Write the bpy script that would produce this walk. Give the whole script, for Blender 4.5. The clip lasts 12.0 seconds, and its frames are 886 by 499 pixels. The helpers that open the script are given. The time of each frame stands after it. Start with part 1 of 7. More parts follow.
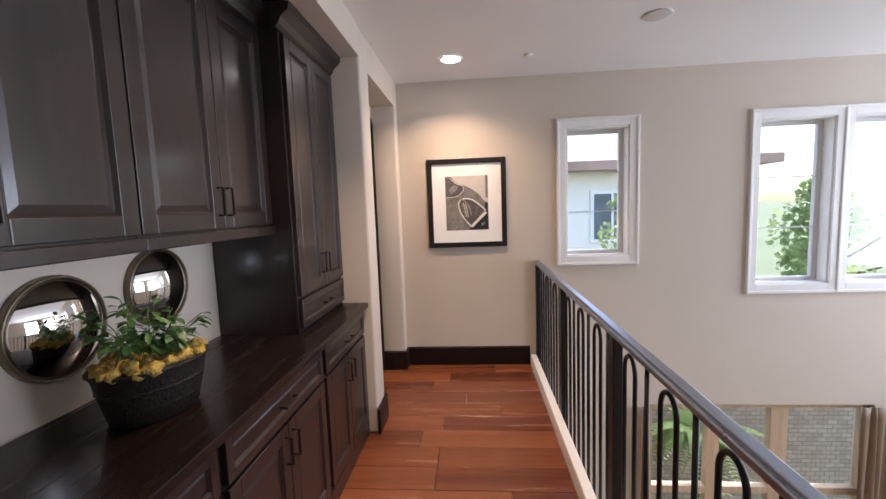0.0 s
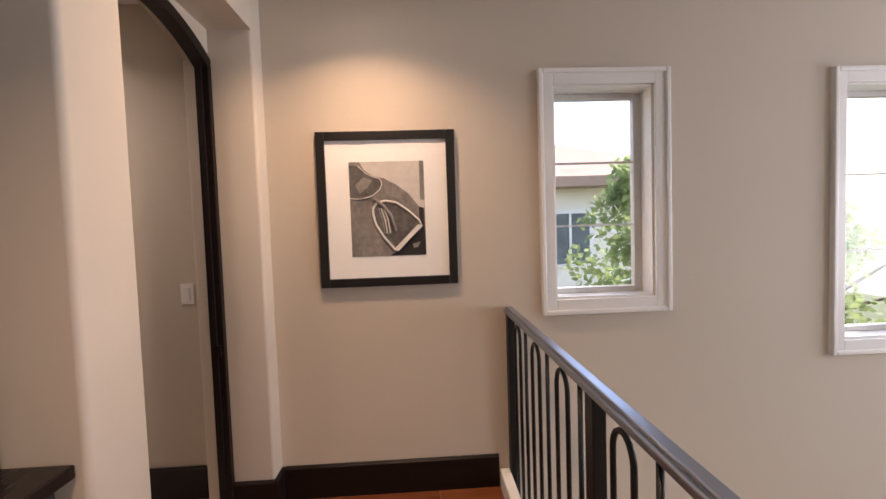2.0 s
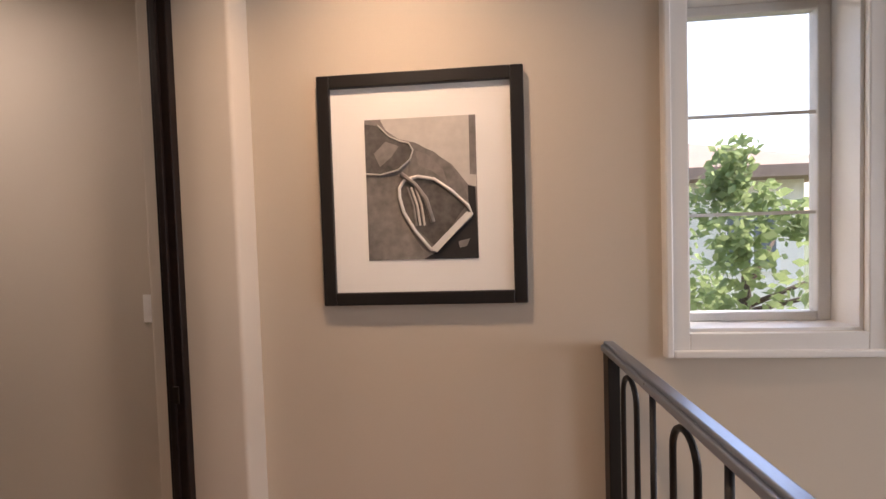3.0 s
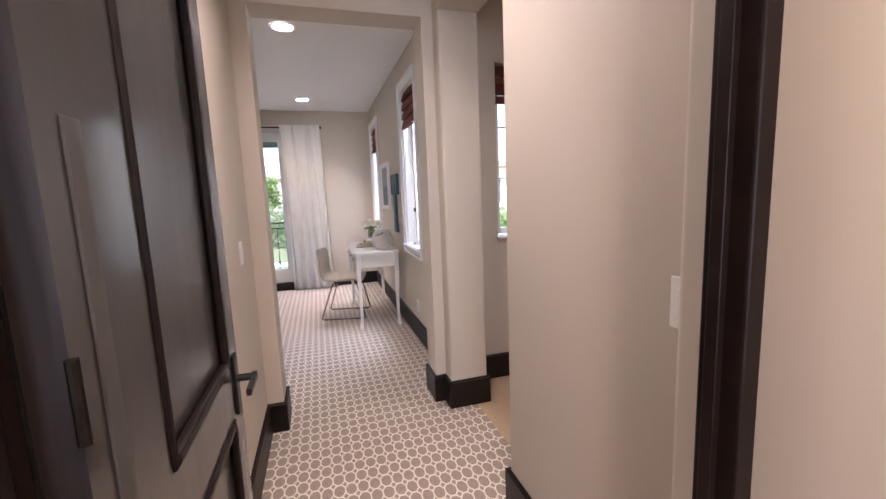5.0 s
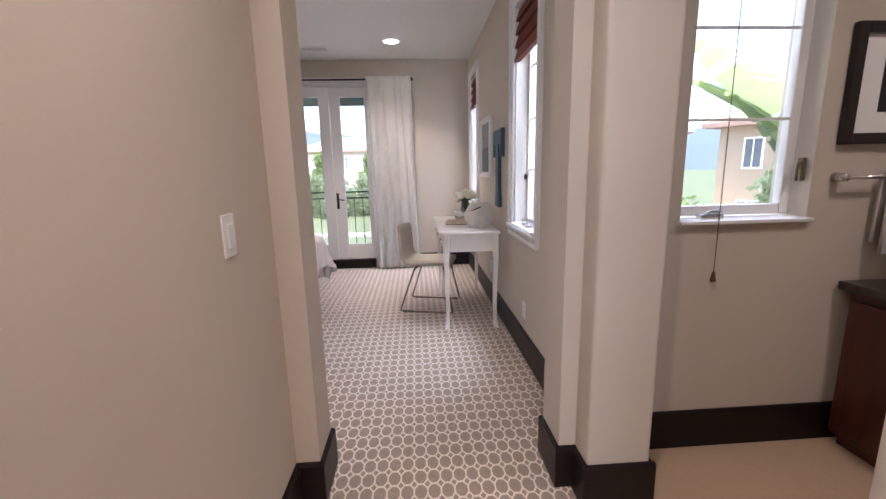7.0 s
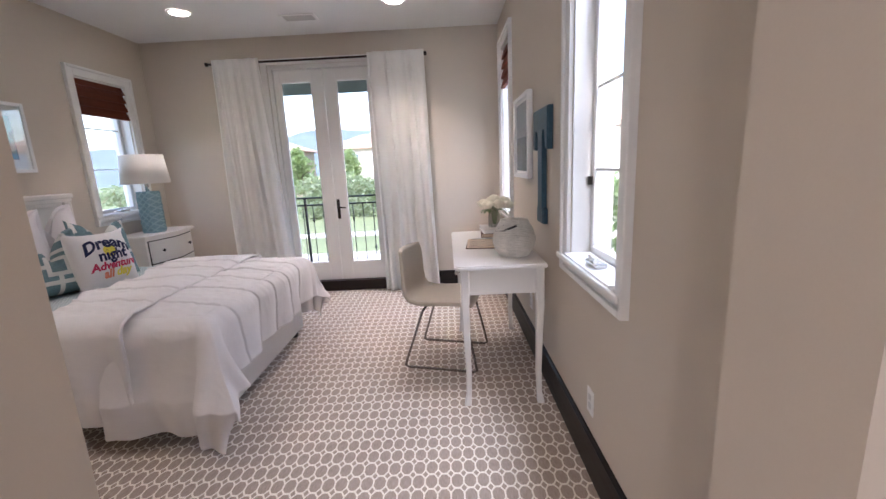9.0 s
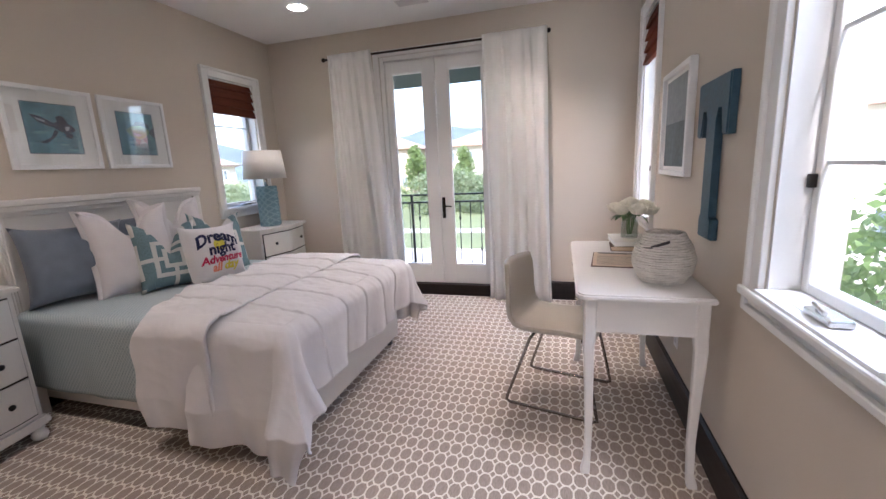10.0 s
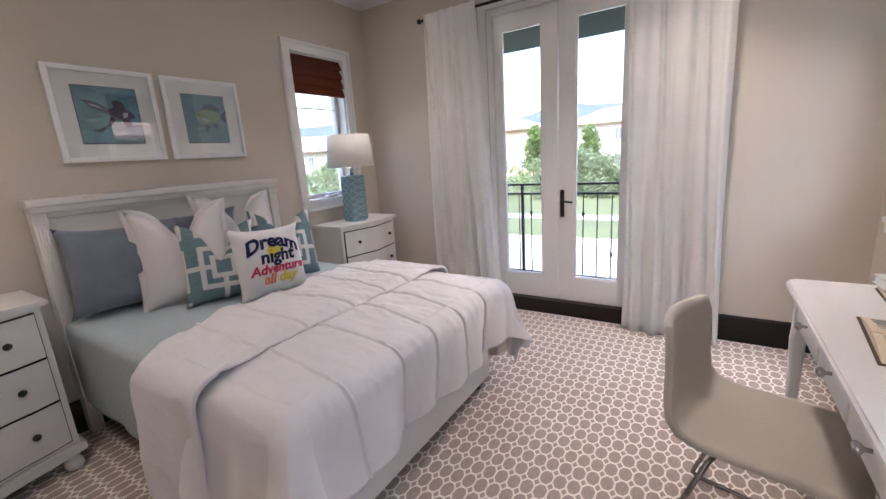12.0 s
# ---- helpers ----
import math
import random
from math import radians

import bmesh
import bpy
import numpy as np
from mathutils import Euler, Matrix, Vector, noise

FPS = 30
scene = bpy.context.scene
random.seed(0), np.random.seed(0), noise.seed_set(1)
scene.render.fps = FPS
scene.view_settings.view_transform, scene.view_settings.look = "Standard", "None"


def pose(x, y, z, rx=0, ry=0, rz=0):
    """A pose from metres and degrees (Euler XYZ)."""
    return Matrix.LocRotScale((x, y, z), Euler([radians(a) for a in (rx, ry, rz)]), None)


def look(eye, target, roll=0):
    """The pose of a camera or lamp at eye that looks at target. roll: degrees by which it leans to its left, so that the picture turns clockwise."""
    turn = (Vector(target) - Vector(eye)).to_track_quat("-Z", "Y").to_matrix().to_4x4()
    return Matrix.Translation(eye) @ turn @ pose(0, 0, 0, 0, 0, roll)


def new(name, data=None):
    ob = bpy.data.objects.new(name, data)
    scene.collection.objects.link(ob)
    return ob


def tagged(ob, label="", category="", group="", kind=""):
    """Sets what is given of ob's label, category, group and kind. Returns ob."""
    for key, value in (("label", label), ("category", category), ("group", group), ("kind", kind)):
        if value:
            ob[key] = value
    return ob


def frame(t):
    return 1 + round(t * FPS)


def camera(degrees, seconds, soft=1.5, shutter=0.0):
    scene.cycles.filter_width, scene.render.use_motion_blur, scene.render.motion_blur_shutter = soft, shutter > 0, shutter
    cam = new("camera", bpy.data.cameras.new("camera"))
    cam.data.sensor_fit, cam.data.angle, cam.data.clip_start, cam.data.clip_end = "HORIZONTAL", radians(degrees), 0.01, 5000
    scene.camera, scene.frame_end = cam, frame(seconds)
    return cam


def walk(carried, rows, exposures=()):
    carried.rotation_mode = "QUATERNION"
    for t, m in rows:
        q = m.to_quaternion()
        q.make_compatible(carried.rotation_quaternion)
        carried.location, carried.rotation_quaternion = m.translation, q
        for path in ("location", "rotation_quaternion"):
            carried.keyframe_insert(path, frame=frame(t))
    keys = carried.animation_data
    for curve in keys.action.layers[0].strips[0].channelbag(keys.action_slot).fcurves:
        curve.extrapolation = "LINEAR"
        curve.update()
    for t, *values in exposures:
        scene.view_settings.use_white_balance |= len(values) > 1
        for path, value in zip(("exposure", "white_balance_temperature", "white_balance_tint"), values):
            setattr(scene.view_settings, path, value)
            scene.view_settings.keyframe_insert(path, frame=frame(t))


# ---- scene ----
# ---- camera ----
cam = camera(94.5, 12.0)
PATH = [
    (0, (-2.804, 0.344, 1.561), (-0.821, 0.504, 1.361), -2.1),
    (0.5, (-2.366, 0.351, 1.49), (-0.369, 0.368, 1.378), -1.7),
    (1, (-1.948, 0.345, 1.492), (0.049, 0.279, 1.414), -1.4),
    (1.5, (-1.529, 0.285, 1.47), (0.468, 0.19, 1.391), -2.2),
    (2, (-1.111, 0.234, 1.472), (0.885, 0.135, 1.381), -1.9),
    (2.5, (-0.705, 0.217, 1.49), (1.29, 0.136, 1.374), -2.1),
    (2.7, (-0.55, 0.208, 1.461), (1.447, 0.192, 1.362), -2.0),
    (4.3, (0.383, 0.579, 1.39), (1.749, 2.029, 1.212), -2.1),
    (4.5, (0.456, 0.668, 1.414), (1.58, 2.308, 1.201), -2.7),
    (5, (0.49, 0.883, 1.426), (1.061, 2.781, 1.153), -2.3),
    (5.5, (0.536, 1.125, 1.382), (0.854, 3.077, 1.086), -0.4),
    (6, (0.574, 1.388, 1.37), (0.8, 3.346, 1.031), -1.1),
    (6.5, (0.618, 1.664, 1.368), (0.735, 3.626, 0.999), -1.7),
    (7, (0.621, 1.974, 1.332), (0.747, 3.933, 0.95), -1.3),
    (7.2, (0.621, 2.095, 1.329), (0.771, 4.052, 0.943), -1.4),
    (8.8, (0.787, 3.02, 1.369), (0.813, 4.98, 0.971), -2.7),
    (9, (0.787, 3.114, 1.372), (0.754, 5.072, 0.967), -2.8),
    (9.5, (0.794, 3.349, 1.381), (0.51, 5.287, 0.973), -2.6),
    (10, (0.743, 3.575, 1.358), (0.19, 5.457, 0.964), -2.8),
    (10.5, (0.681, 3.765, 1.354), (-0.039, 5.585, 0.943), -3.8),
    (11, (0.648, 4.011, 1.37), (-0.23, 5.756, 0.943), -3.8),
    (11.5, (0.603, 4.223, 1.383), (-0.383, 5.908, 0.949), -3.4),
    (12, (0.516, 4.426, 1.377), (-0.541, 6.064, 0.93), -3.7),
]
EXPO = [(0, 2.25, 5900, 20), (0.6, 2.2, 6550, 30), (1.5, 2.08, 6650, 26), (2.7, 1.85, 6650, 23), (3.9, 2.05, 6500, 25), (4.5, 2.5, 6100, 25), (5.2, 2.8, 5850, 24), (5.7, 2.9, 5800, 24), (6.2, 2.8, 5800, 24), (7, 2.55, 5900, 23), (9, 2.62, 5850, 22), (9.6, 2.48, 5850, 22), (10.5, 2.76, 5900, 22), (11.4, 2.56, 5900, 22), (12, 2.56, 5900, 22)]
SKY, SUN = 0.15, 2.2
WARM, SOFT = (1.0, 0.70, 0.43), (1.0, 0.86, 0.72)
CELL_X, CELL_Y = 0.0575, 0.086
WTOP = 2.52
VOIDLIGHT = 29
walk(cam, [(t, look(eye, target, roll)) for t, eye, target, roll in PATH], EXPO)

# ---- world, sun, lamps ----
world = bpy.data.worlds.new("world")
scene.world = world
world.use_nodes = True
wn = world.node_tree
sky = wn.nodes.new("ShaderNodeTexSky")
sky.sky_type, sky.sun_disc = "NISHITA", False
sky.sun_elevation, sky.sun_rotation = radians(52), radians(170)
sky.air_density, sky.dust_density = 1.2, 2.5
wn.links.new(sky.outputs[0], wn.nodes["Background"].inputs[0])
wn.nodes["Background"].inputs[1].default_value = SKY
sun = new("sun", bpy.data.lights.new("sun", "SUN"))
sun.data.energy, sun.data.angle, sun.data.color = SUN, radians(6), (1.0, 0.95, 0.88)
sun.matrix_world = look((1.5, -8, 11), (0, 0, 0))


def lamp(x, y, z, watts, color, size=0.11, spread=150):
    """Light of a recessed ceiling can, pointing down."""
    ob = new("downlight_lamp", bpy.data.lights.new("downlight_lamp", "AREA"))
    ob.data.shape, ob.data.size = "DISK", size
    ob.data.energy, ob.data.color, ob.data.spread = watts, color, radians(spread)
    ob.location = (x, y, z)
    return ob


# cans at (-1.2, 0.502), (-1.43, 4.46), (2.4, 2.6) are unseen, added by guess
LAMPS = [(0.616, 0.502, 3.3, WARM, 125), (-1.2, 0.502, 4.0, WARM, 112), (0.34, 4.46, 0.3, SOFT, 90), (0.41, 6.92, 2.3, SOFT, 100), (-1.43, 6.93, 1.0, SOFT, 90), (-1.43, 4.46, 1.0, SOFT, 120), (0.60, 2.35, 2.5, SOFT, 140), (2.4, 2.6, 1.2, SOFT, 130)]
for lx, ly, watts, tint, cone in LAMPS:
    lamp(lx, ly, 2.738, watts, tint, 0.11, cone)

# added area lamps above the heads of the bedroom's glazing, standing in for sky light
for eye, aim, wide, tall, watts in (((-0.475, 8.2, 2.62), (-0.475, 6.3, 0.3), 1.1, 0.3, 16), ((1.95, 7.12, 2.95), (-0.6, 6.6, 0.2), 0.6, 0.6, 14), ((1.95, 4.78, 2.95), (-0.6, 5.2, 0.2), 0.6, 0.6, 14)):
    ob = new("sky_fill_lamp", bpy.data.lights.new("sky_fill_lamp", "AREA"))
    ob.data.shape, ob.data.size, ob.data.size_y = "RECTANGLE", wide, tall
    ob.data.energy, ob.data.color = watts, (0.82, 0.91, 1.0)
    ob.matrix_world = look(eye, aim)


# ---- materials ----
def nodes_of(name):
    m = bpy.data.materials.new(name)
    m.use_nodes = True
    return m, m.node_tree, m.node_tree.nodes["Principled BSDF"]


def add(nt, kind, **vals):
    n = nt.nodes.new("ShaderNode" + kind)
    for k, v in vals.items():
        if k.startswith("i_"):
            key = k[2:]
            n.inputs[int(key) if key.isdigit() else key.replace("_", " ")].default_value = v
        elif k == "operation":
            n.operation = v
        elif k == "data_type":
            n.data_type = v
        elif k == "blend_type":
            n.blend_type = v
        elif k == "feature":
            n.feature = v
        elif k == "wave_type":
            n.wave_type = v
        elif k == "bands_direction":
            n.bands_direction = v
    return n


def mathn(nt, op, a, b=None, c=None):
    n = nt.nodes.new("ShaderNodeMath")
    n.operation = op
    for i, v in enumerate((a, b, c)):
        if v is None:
            continue
        if isinstance(v, (int, float)):
            n.inputs[i].default_value = v
        else:
            nt.links.new(v, n.inputs[i])
    return n.outputs[0]


def coords(nt, scale=(1, 1, 1), rot=0.0, kind="Object"):
    tc, mp = nt.nodes.new("ShaderNodeTexCoord"), nt.nodes.new("ShaderNodeMapping")
    mp.inputs["Scale"].default_value = scale
    mp.inputs["Rotation"].default_value = (0, 0, rot)
    nt.links.new(tc.outputs[kind], mp.inputs["Vector"])
    return mp.outputs[0]


def ramp(nt, fac, stops):
    r = nt.nodes.new("ShaderNodeValToRGB")
    e = r.color_ramp.elements
    while len(e) < len(stops):
        e.new(0.5)
    for el, (p, c) in zip(e, stops):
        el.position, el.color = p, (*c, 1)
    nt.links.new(fac, r.inputs[0])
    return r.outputs[0]


def mixc(nt, fac, a, b):
    n = nt.nodes.new("ShaderNodeMix")
    n.data_type = "RGBA"
    for sock, v in ((n.inputs[0], fac), (n.inputs[6], a), (n.inputs[7], b)):
        if isinstance(v, (int, float)):
            sock.default_value = v
        elif isinstance(v, tuple):
            sock.default_value = (*v, 1)
        else:
            nt.links.new(v, sock)
    return n.outputs[2]


def bump(nt, bsdf, height, strength=0.2, dist=0.01):
    b = nt.nodes.new("ShaderNodeBump")
    b.inputs["Strength"].default_value, b.inputs["Distance"].default_value = strength, dist
    nt.links.new(height, b.inputs["Height"])
    nt.links.new(b.outputs[0], bsdf.inputs["Normal"])


def scaled(c, k):
    return tuple(min(1, v * k) for v in c)


def noisy(name, color, rough=0.6, var=0.12, scale=3.0, fine=60.0, bstr=0.15, bdist=0.002, metal=0.0, stretch=(1, 1, 1), spec=0.5, sheen=0.0, rvar=0.08):
    """A painted, woven or stained surface: colour varies at two scales, fine relief."""
    m, nt, b = nodes_of(name)
    v = coords(nt, stretch)
    big, small = add(nt, "TexNoise", i_Scale=scale, i_Detail=4.0), add(nt, "TexNoise", i_Scale=fine, i_Detail=3.0)
    for n in (big, small):
        nt.links.new(v, n.inputs["Vector"])
    f = mathn(nt, "ADD", mathn(nt, "MULTIPLY", big.outputs[0], 0.6), mathn(nt, "MULTIPLY", small.outputs[0], 0.4))
    col = ramp(nt, f, [(0.3, scaled(color, 1 - var)), (0.7, scaled(color, 1 + var))])
    nt.links.new(col, b.inputs["Base Color"])
    r = mathn(nt, "MULTIPLY_ADD", big.outputs[0], 2 * rvar, rough - rvar)
    nt.links.new(r, b.inputs["Roughness"])
    b.inputs["Metallic"].default_value = metal
    b.inputs["Specular IOR Level"].default_value = spec
    b.inputs["Sheen Weight"].default_value = sheen
    bump(nt, b, small.outputs[0], bstr, bdist)
    return m


def woodmat(name, dark, light, rough=0.3, axis="X", ring=3.0, coat=0.0, rand=0.0):
    """Stained wood with grain along an axis; rand: variation board by board."""
    m, nt, b = nodes_of(name)
    st = {"X": (0.6, 9, 9), "Y": (9, 0.6, 9), "Z": (9, 9, 0.6)}[axis]
    info = nt.nodes.new("ShaderNodeObjectInfo")
    tc, mp = nt.nodes.new("ShaderNodeTexCoord"), nt.nodes.new("ShaderNodeMapping")
    mp.inputs["Scale"].default_value = st
    off = nt.nodes.new("ShaderNodeVectorMath")
    off.operation = "ADD"
    sc = nt.nodes.new("ShaderNodeVectorMath")
    sc.operation = "SCALE"
    sc.inputs[0].default_value = (31, 17, 7)
    nt.links.new(info.outputs["Random"], sc.inputs["Scale"])
    nt.links.new(tc.outputs["Object"], off.inputs[0])
    nt.links.new(sc.outputs[0], off.inputs[1])
    nt.links.new(off.outputs[0], mp.inputs[0])
    n1, n2 = add(nt, "TexNoise", i_Scale=ring, i_Detail=6.0, i_Distortion=0.6), add(nt, "TexNoise", i_Scale=ring * 9, i_Detail=3.0)
    for n in (n1, n2):
        nt.links.new(mp.outputs[0], n.inputs["Vector"])
    f = mathn(nt, "ADD", mathn(nt, "MULTIPLY", n1.outputs[0], 0.7), mathn(nt, "MULTIPLY", n2.outputs[0], 0.3))
    f = mathn(nt, "ADD", f, mathn(nt, "MULTIPLY_ADD", info.outputs["Random"], rand, -rand / 2))
    col = ramp(nt, f, [(0.3, dark), (0.7, light)])
    nt.links.new(col, b.inputs["Base Color"])
    nt.links.new(mathn(nt, "MULTIPLY_ADD", n1.outputs[0], 0.16, rough - 0.08), b.inputs["Roughness"])
    b.inputs["Coat Weight"].default_value = coat
    b.inputs["Coat Roughness"].default_value = 0.15
    bump(nt, b, n2.outputs[0], 0.12, 0.001)
    return m


def carpet_material():
    """Taupe octagons and small squares parted by a raised cream trellis."""
    m, nt, b = nodes_of("trellis_carpet")
    v = coords(nt, (1 / CELL_X, 1 / CELL_Y, 1), 0.0)
    sep = nt.nodes.new("ShaderNodeSeparateXYZ")
    nt.links.new(v, sep.inputs[0])
    wob = add(nt, "TexNoise", i_Scale=14.0, i_Detail=2.0)
    nt.links.new(v, wob.inputs["Vector"])
    x0 = mathn(nt, "MULTIPLY_ADD", wob.outputs[0], 0.06, sep.outputs[0])
    y0 = mathn(nt, "MULTIPLY_ADD", wob.outputs[0], 0.06, sep.outputs[1])
    fx = mathn(nt, "ABSOLUTE", mathn(nt, "SUBTRACT", mathn(nt, "FRACT", x0), 0.5))
    fy = mathn(nt, "ABSOLUTE", mathn(nt, "SUBTRACT", mathn(nt, "FRACT", y0), 0.5))
    diag = mathn(nt, "ADD", fx, fy)
    d2 = mathn(nt, "SQRT", mathn(nt, "ADD", mathn(nt, "MULTIPLY", fx, fx), mathn(nt, "MULTIPLY", fy, fy)))
    d8 = mathn(nt, "MAXIMUM", mathn(nt, "MAXIMUM", fx, fy), mathn(nt, "MULTIPLY", diag, 0.70))
    d = mathn(nt, "ADD", mathn(nt, "MULTIPLY", d8, 0.8), mathn(nt, "MULTIPLY", d2, 0.19))
    oct_in = mathn(nt, "LESS_THAN", d, 0.432)
    sq_in = mathn(nt, "GREATER_THAN", diag, 0.785)
    inside = mathn(nt, "MAXIMUM", oct_in, sq_in)
    pile = add(nt, "TexNoise", i_Scale=260.0, i_Detail=3.0)
    big = add(nt, "TexNoise", i_Scale=2.5, i_Detail=3.0)
    vo = coords(nt)
    streak = add(nt, "TexNoise", i_Scale=90.0, i_Detail=2.0)
    vs = coords(nt, (2.5, 0.35, 1))
    nt.links.new(vs, streak.inputs["Vector"])
    for n in (pile, big):
        nt.links.new(vo, n.inputs["Vector"])
    f = mathn(nt, "ADD", mathn(nt, "MULTIPLY", streak.outputs[0], 0.55), mathn(nt, "ADD", mathn(nt, "MULTIPLY", pile.outputs[0], 0.3), mathn(nt, "MULTIPLY", big.outputs[0], 0.15)))
    taupe = ramp(nt, f, [(0.3, (0.26, 0.20, 0.155)), (0.7, (0.47, 0.385, 0.32))])
    cream = ramp(nt, f, [(0.3, (0.72, 0.65, 0.55)), (0.7, (0.88, 0.83, 0.73))])
    nt.links.new(mixc(nt, inside, cream, taupe), b.inputs["Base Color"])
    b.inputs["Roughness"].default_value = 0.95
    b.inputs["Specular IOR Level"].default_value = 0.1
    b.inputs["Sheen Weight"].default_value = 0.15
    h = mathn(nt, "ADD", mathn(nt, "MULTIPLY", inside, -0.6), mathn(nt, "MULTIPLY", pile.outputs[0], 0.8))
    bump(nt, b, h, 0.5, 0.004)
    return m


def glass_material(tint=(0.96, 0.98, 0.97), gloss=0.9, base=0.025):
    """Thin clear pane: passes light straight on, mirrors more at a slant."""
    m, nt, b = nodes_of("window_glass")
    nt.nodes.remove(b)
    tr, gl, mx, lw = (nt.nodes.new("ShaderNode" + k) for k in ("BsdfTransparent", "BsdfGlossy", "MixShader", "LayerWeight"))
    gl.inputs["Roughness"].default_value = 0.01
    tr.inputs["Color"].default_value = (*tint, 1)
    f = mathn(nt, "MULTIPLY_ADD", mathn(nt, "POWER", lw.outputs["Facing"], 5.0), gloss, base)
    for a, s in ((f, mx.inputs[0]), (tr.outputs[0], mx.inputs[1]), (gl.outputs[0], mx.inputs[2]), (mx.outputs[0], nt.nodes["Material Output"].inputs[0])):
        nt.links.new(a, s)
    return m


def emit_material(name, color, strength):
    m, nt, b = nodes_of(name)
    b.inputs["Base Color"].default_value = (0.8, 0.8, 0.8, 1)
    b.inputs["Emission Color"].default_value = (*color, 1)
    b.inputs["Emission Strength"].default_value = strength
    return m


def lattice_material(name, base, line, cx, cy, width, rough=0.6, axes=(0, 2)):
    """Diagonal lattice lines on a plain ground, in the object's own coordinates."""
    m, nt, b = nodes_of(name)
    sep = nt.nodes.new("ShaderNodeSeparateXYZ")
    nt.links.new(coords(nt), sep.inputs[0])
    u = mathn(nt, "DIVIDE", sep.outputs[axes[0]], cx)
    up = sep.outputs[axes[1]] if axes[1] != 3 else mathn(nt, "ADD", sep.outputs[1], sep.outputs[2])
    w = mathn(nt, "DIVIDE", up, cy)
    a = mathn(nt, "ABSOLUTE", mathn(nt, "SUBTRACT", mathn(nt, "FRACT", mathn(nt, "ADD", u, w)), 0.5))
    c = mathn(nt, "ABSOLUTE", mathn(nt, "SUBTRACT", mathn(nt, "FRACT", mathn(nt, "SUBTRACT", u, w)), 0.5))
    f = mathn(nt, "LESS_THAN", mathn(nt, "MINIMUM", a, c), width)
    n = add(nt, "TexNoise", i_Scale=70.0, i_Detail=3.0)
    nt.links.new(coords(nt), n.inputs["Vector"])
    shade = ramp(nt, n.outputs[0], [(0.3, scaled(base, 0.85)), (0.7, scaled(base, 1.12))])
    nt.links.new(mixc(nt, f, shade, line), b.inputs["Base Color"])
    b.inputs["Roughness"].default_value = rough
    bump(nt, b, mathn(nt, "ADD", f, mathn(nt, "MULTIPLY", n.outputs[0], 0.4)), 0.4, 0.004)
    return m


def squares_material(name, blue, cream, size):
    """Interlocking square bands woven in blue on cream, like a key pattern."""
    m, nt, b = nodes_of(name)
    sep = nt.nodes.new("ShaderNodeSeparateXYZ")
    nt.links.new(coords(nt), sep.inputs[0])
    fx = mathn(nt, "ABSOLUTE", mathn(nt, "SUBTRACT", mathn(nt, "FRACT", mathn(nt, "DIVIDE", mathn(nt, "ADD", sep.outputs[0], 0.5 * size), size)), 0.5))
    fz = mathn(nt, "ABSOLUTE", mathn(nt, "SUBTRACT", mathn(nt, "FRACT", mathn(nt, "DIVIDE", mathn(nt, "ADD", sep.outputs[1], 0.62 * size), size)), 0.5))
    d = mathn(nt, "MAXIMUM", fx, fz)
    inner = mathn(nt, "LESS_THAN", d, 0.13)
    ring = mathn(nt, "MULTIPLY", mathn(nt, "GREATER_THAN", d, 0.22), mathn(nt, "LESS_THAN", d, 0.315))
    edge = mathn(nt, "GREATER_THAN", d, 0.405)
    gap = mathn(nt, "GREATER_THAN", mathn(nt, "MINIMUM", fx, fz), 0.045)
    f = mathn(nt, "MAXIMUM", inner, mathn(nt, "MULTIPLY", mathn(nt, "MAXIMUM", ring, edge), gap))
    n = add(nt, "TexNoise", i_Scale=120.0, i_Detail=3.0)
    nt.links.new(coords(nt), n.inputs["Vector"])
    bl = ramp(nt, n.outputs[0], [(0.3, scaled(blue, 0.8)), (0.7, scaled(blue, 1.2))])
    nt.links.new(mixc(nt, f, cream, bl), b.inputs["Base Color"])
    b.inputs["Roughness"].default_value = 0.85
    bump(nt, b, n.outputs[0], 0.3, 0.002)
    return m


def brick_material():
    m, nt, b = nodes_of("grey_block_wall")
    t = nt.nodes.new("ShaderNodeTexBrick")
    sep, cmb = nt.nodes.new("ShaderNodeSeparateXYZ"), nt.nodes.new("ShaderNodeCombineXYZ")
    nt.links.new(coords(nt), sep.inputs[0])
    nt.links.new(sep.outputs[1], cmb.inputs[0])
    nt.links.new(sep.outputs[2], cmb.inputs[1])
    nt.links.new(cmb.outputs[0], t.inputs["Vector"])
    t.inputs["Color1"].default_value, t.inputs["Color2"].default_value = (0.30, 0.27, 0.24, 1), (0.42, 0.39, 0.35, 1)
    t.inputs["Mortar"].default_value = (0.2, 0.19, 0.17, 1)
    t.inputs["Scale"].default_value = 4
    nt.links.new(t.outputs[0], b.inputs["Base Color"])
    b.inputs["Roughness"].default_value = 0.9
    return m


PAINT = noisy("wall_paint", (0.58, 0.514, 0.428), 0.7, 0.02, 1.2, 220, 0.10, 0.0008, spec=0.25)
CEIL = noisy("ceiling_paint", (0.80, 0.79, 0.77), 0.8, 0.015, 1.0, 200, 0.10, 0.0008, spec=0.2)
TRIM = noisy("white_trim_paint", (0.78, 0.77, 0.74), 0.35, 0.02, 3, 120, 0.05, 0.0005)
SASH = noisy("grey_sash_paint", (0.60, 0.59, 0.57), 0.4, 0.04, 3, 120, 0.05, 0.0005)
BASE = woodmat("espresso_baseboard", (0.006, 0.0035, 0.003), (0.016, 0.009, 0.007), 0.4, "X")
BASE.node_tree.nodes["Principled BSDF"].inputs["Specular IOR Level"].default_value = 0.25
CAB = woodmat("espresso_cabinet", (0.007, 0.004, 0.0036), (0.020, 0.012, 0.010), 0.36, "Z", coat=0.35)
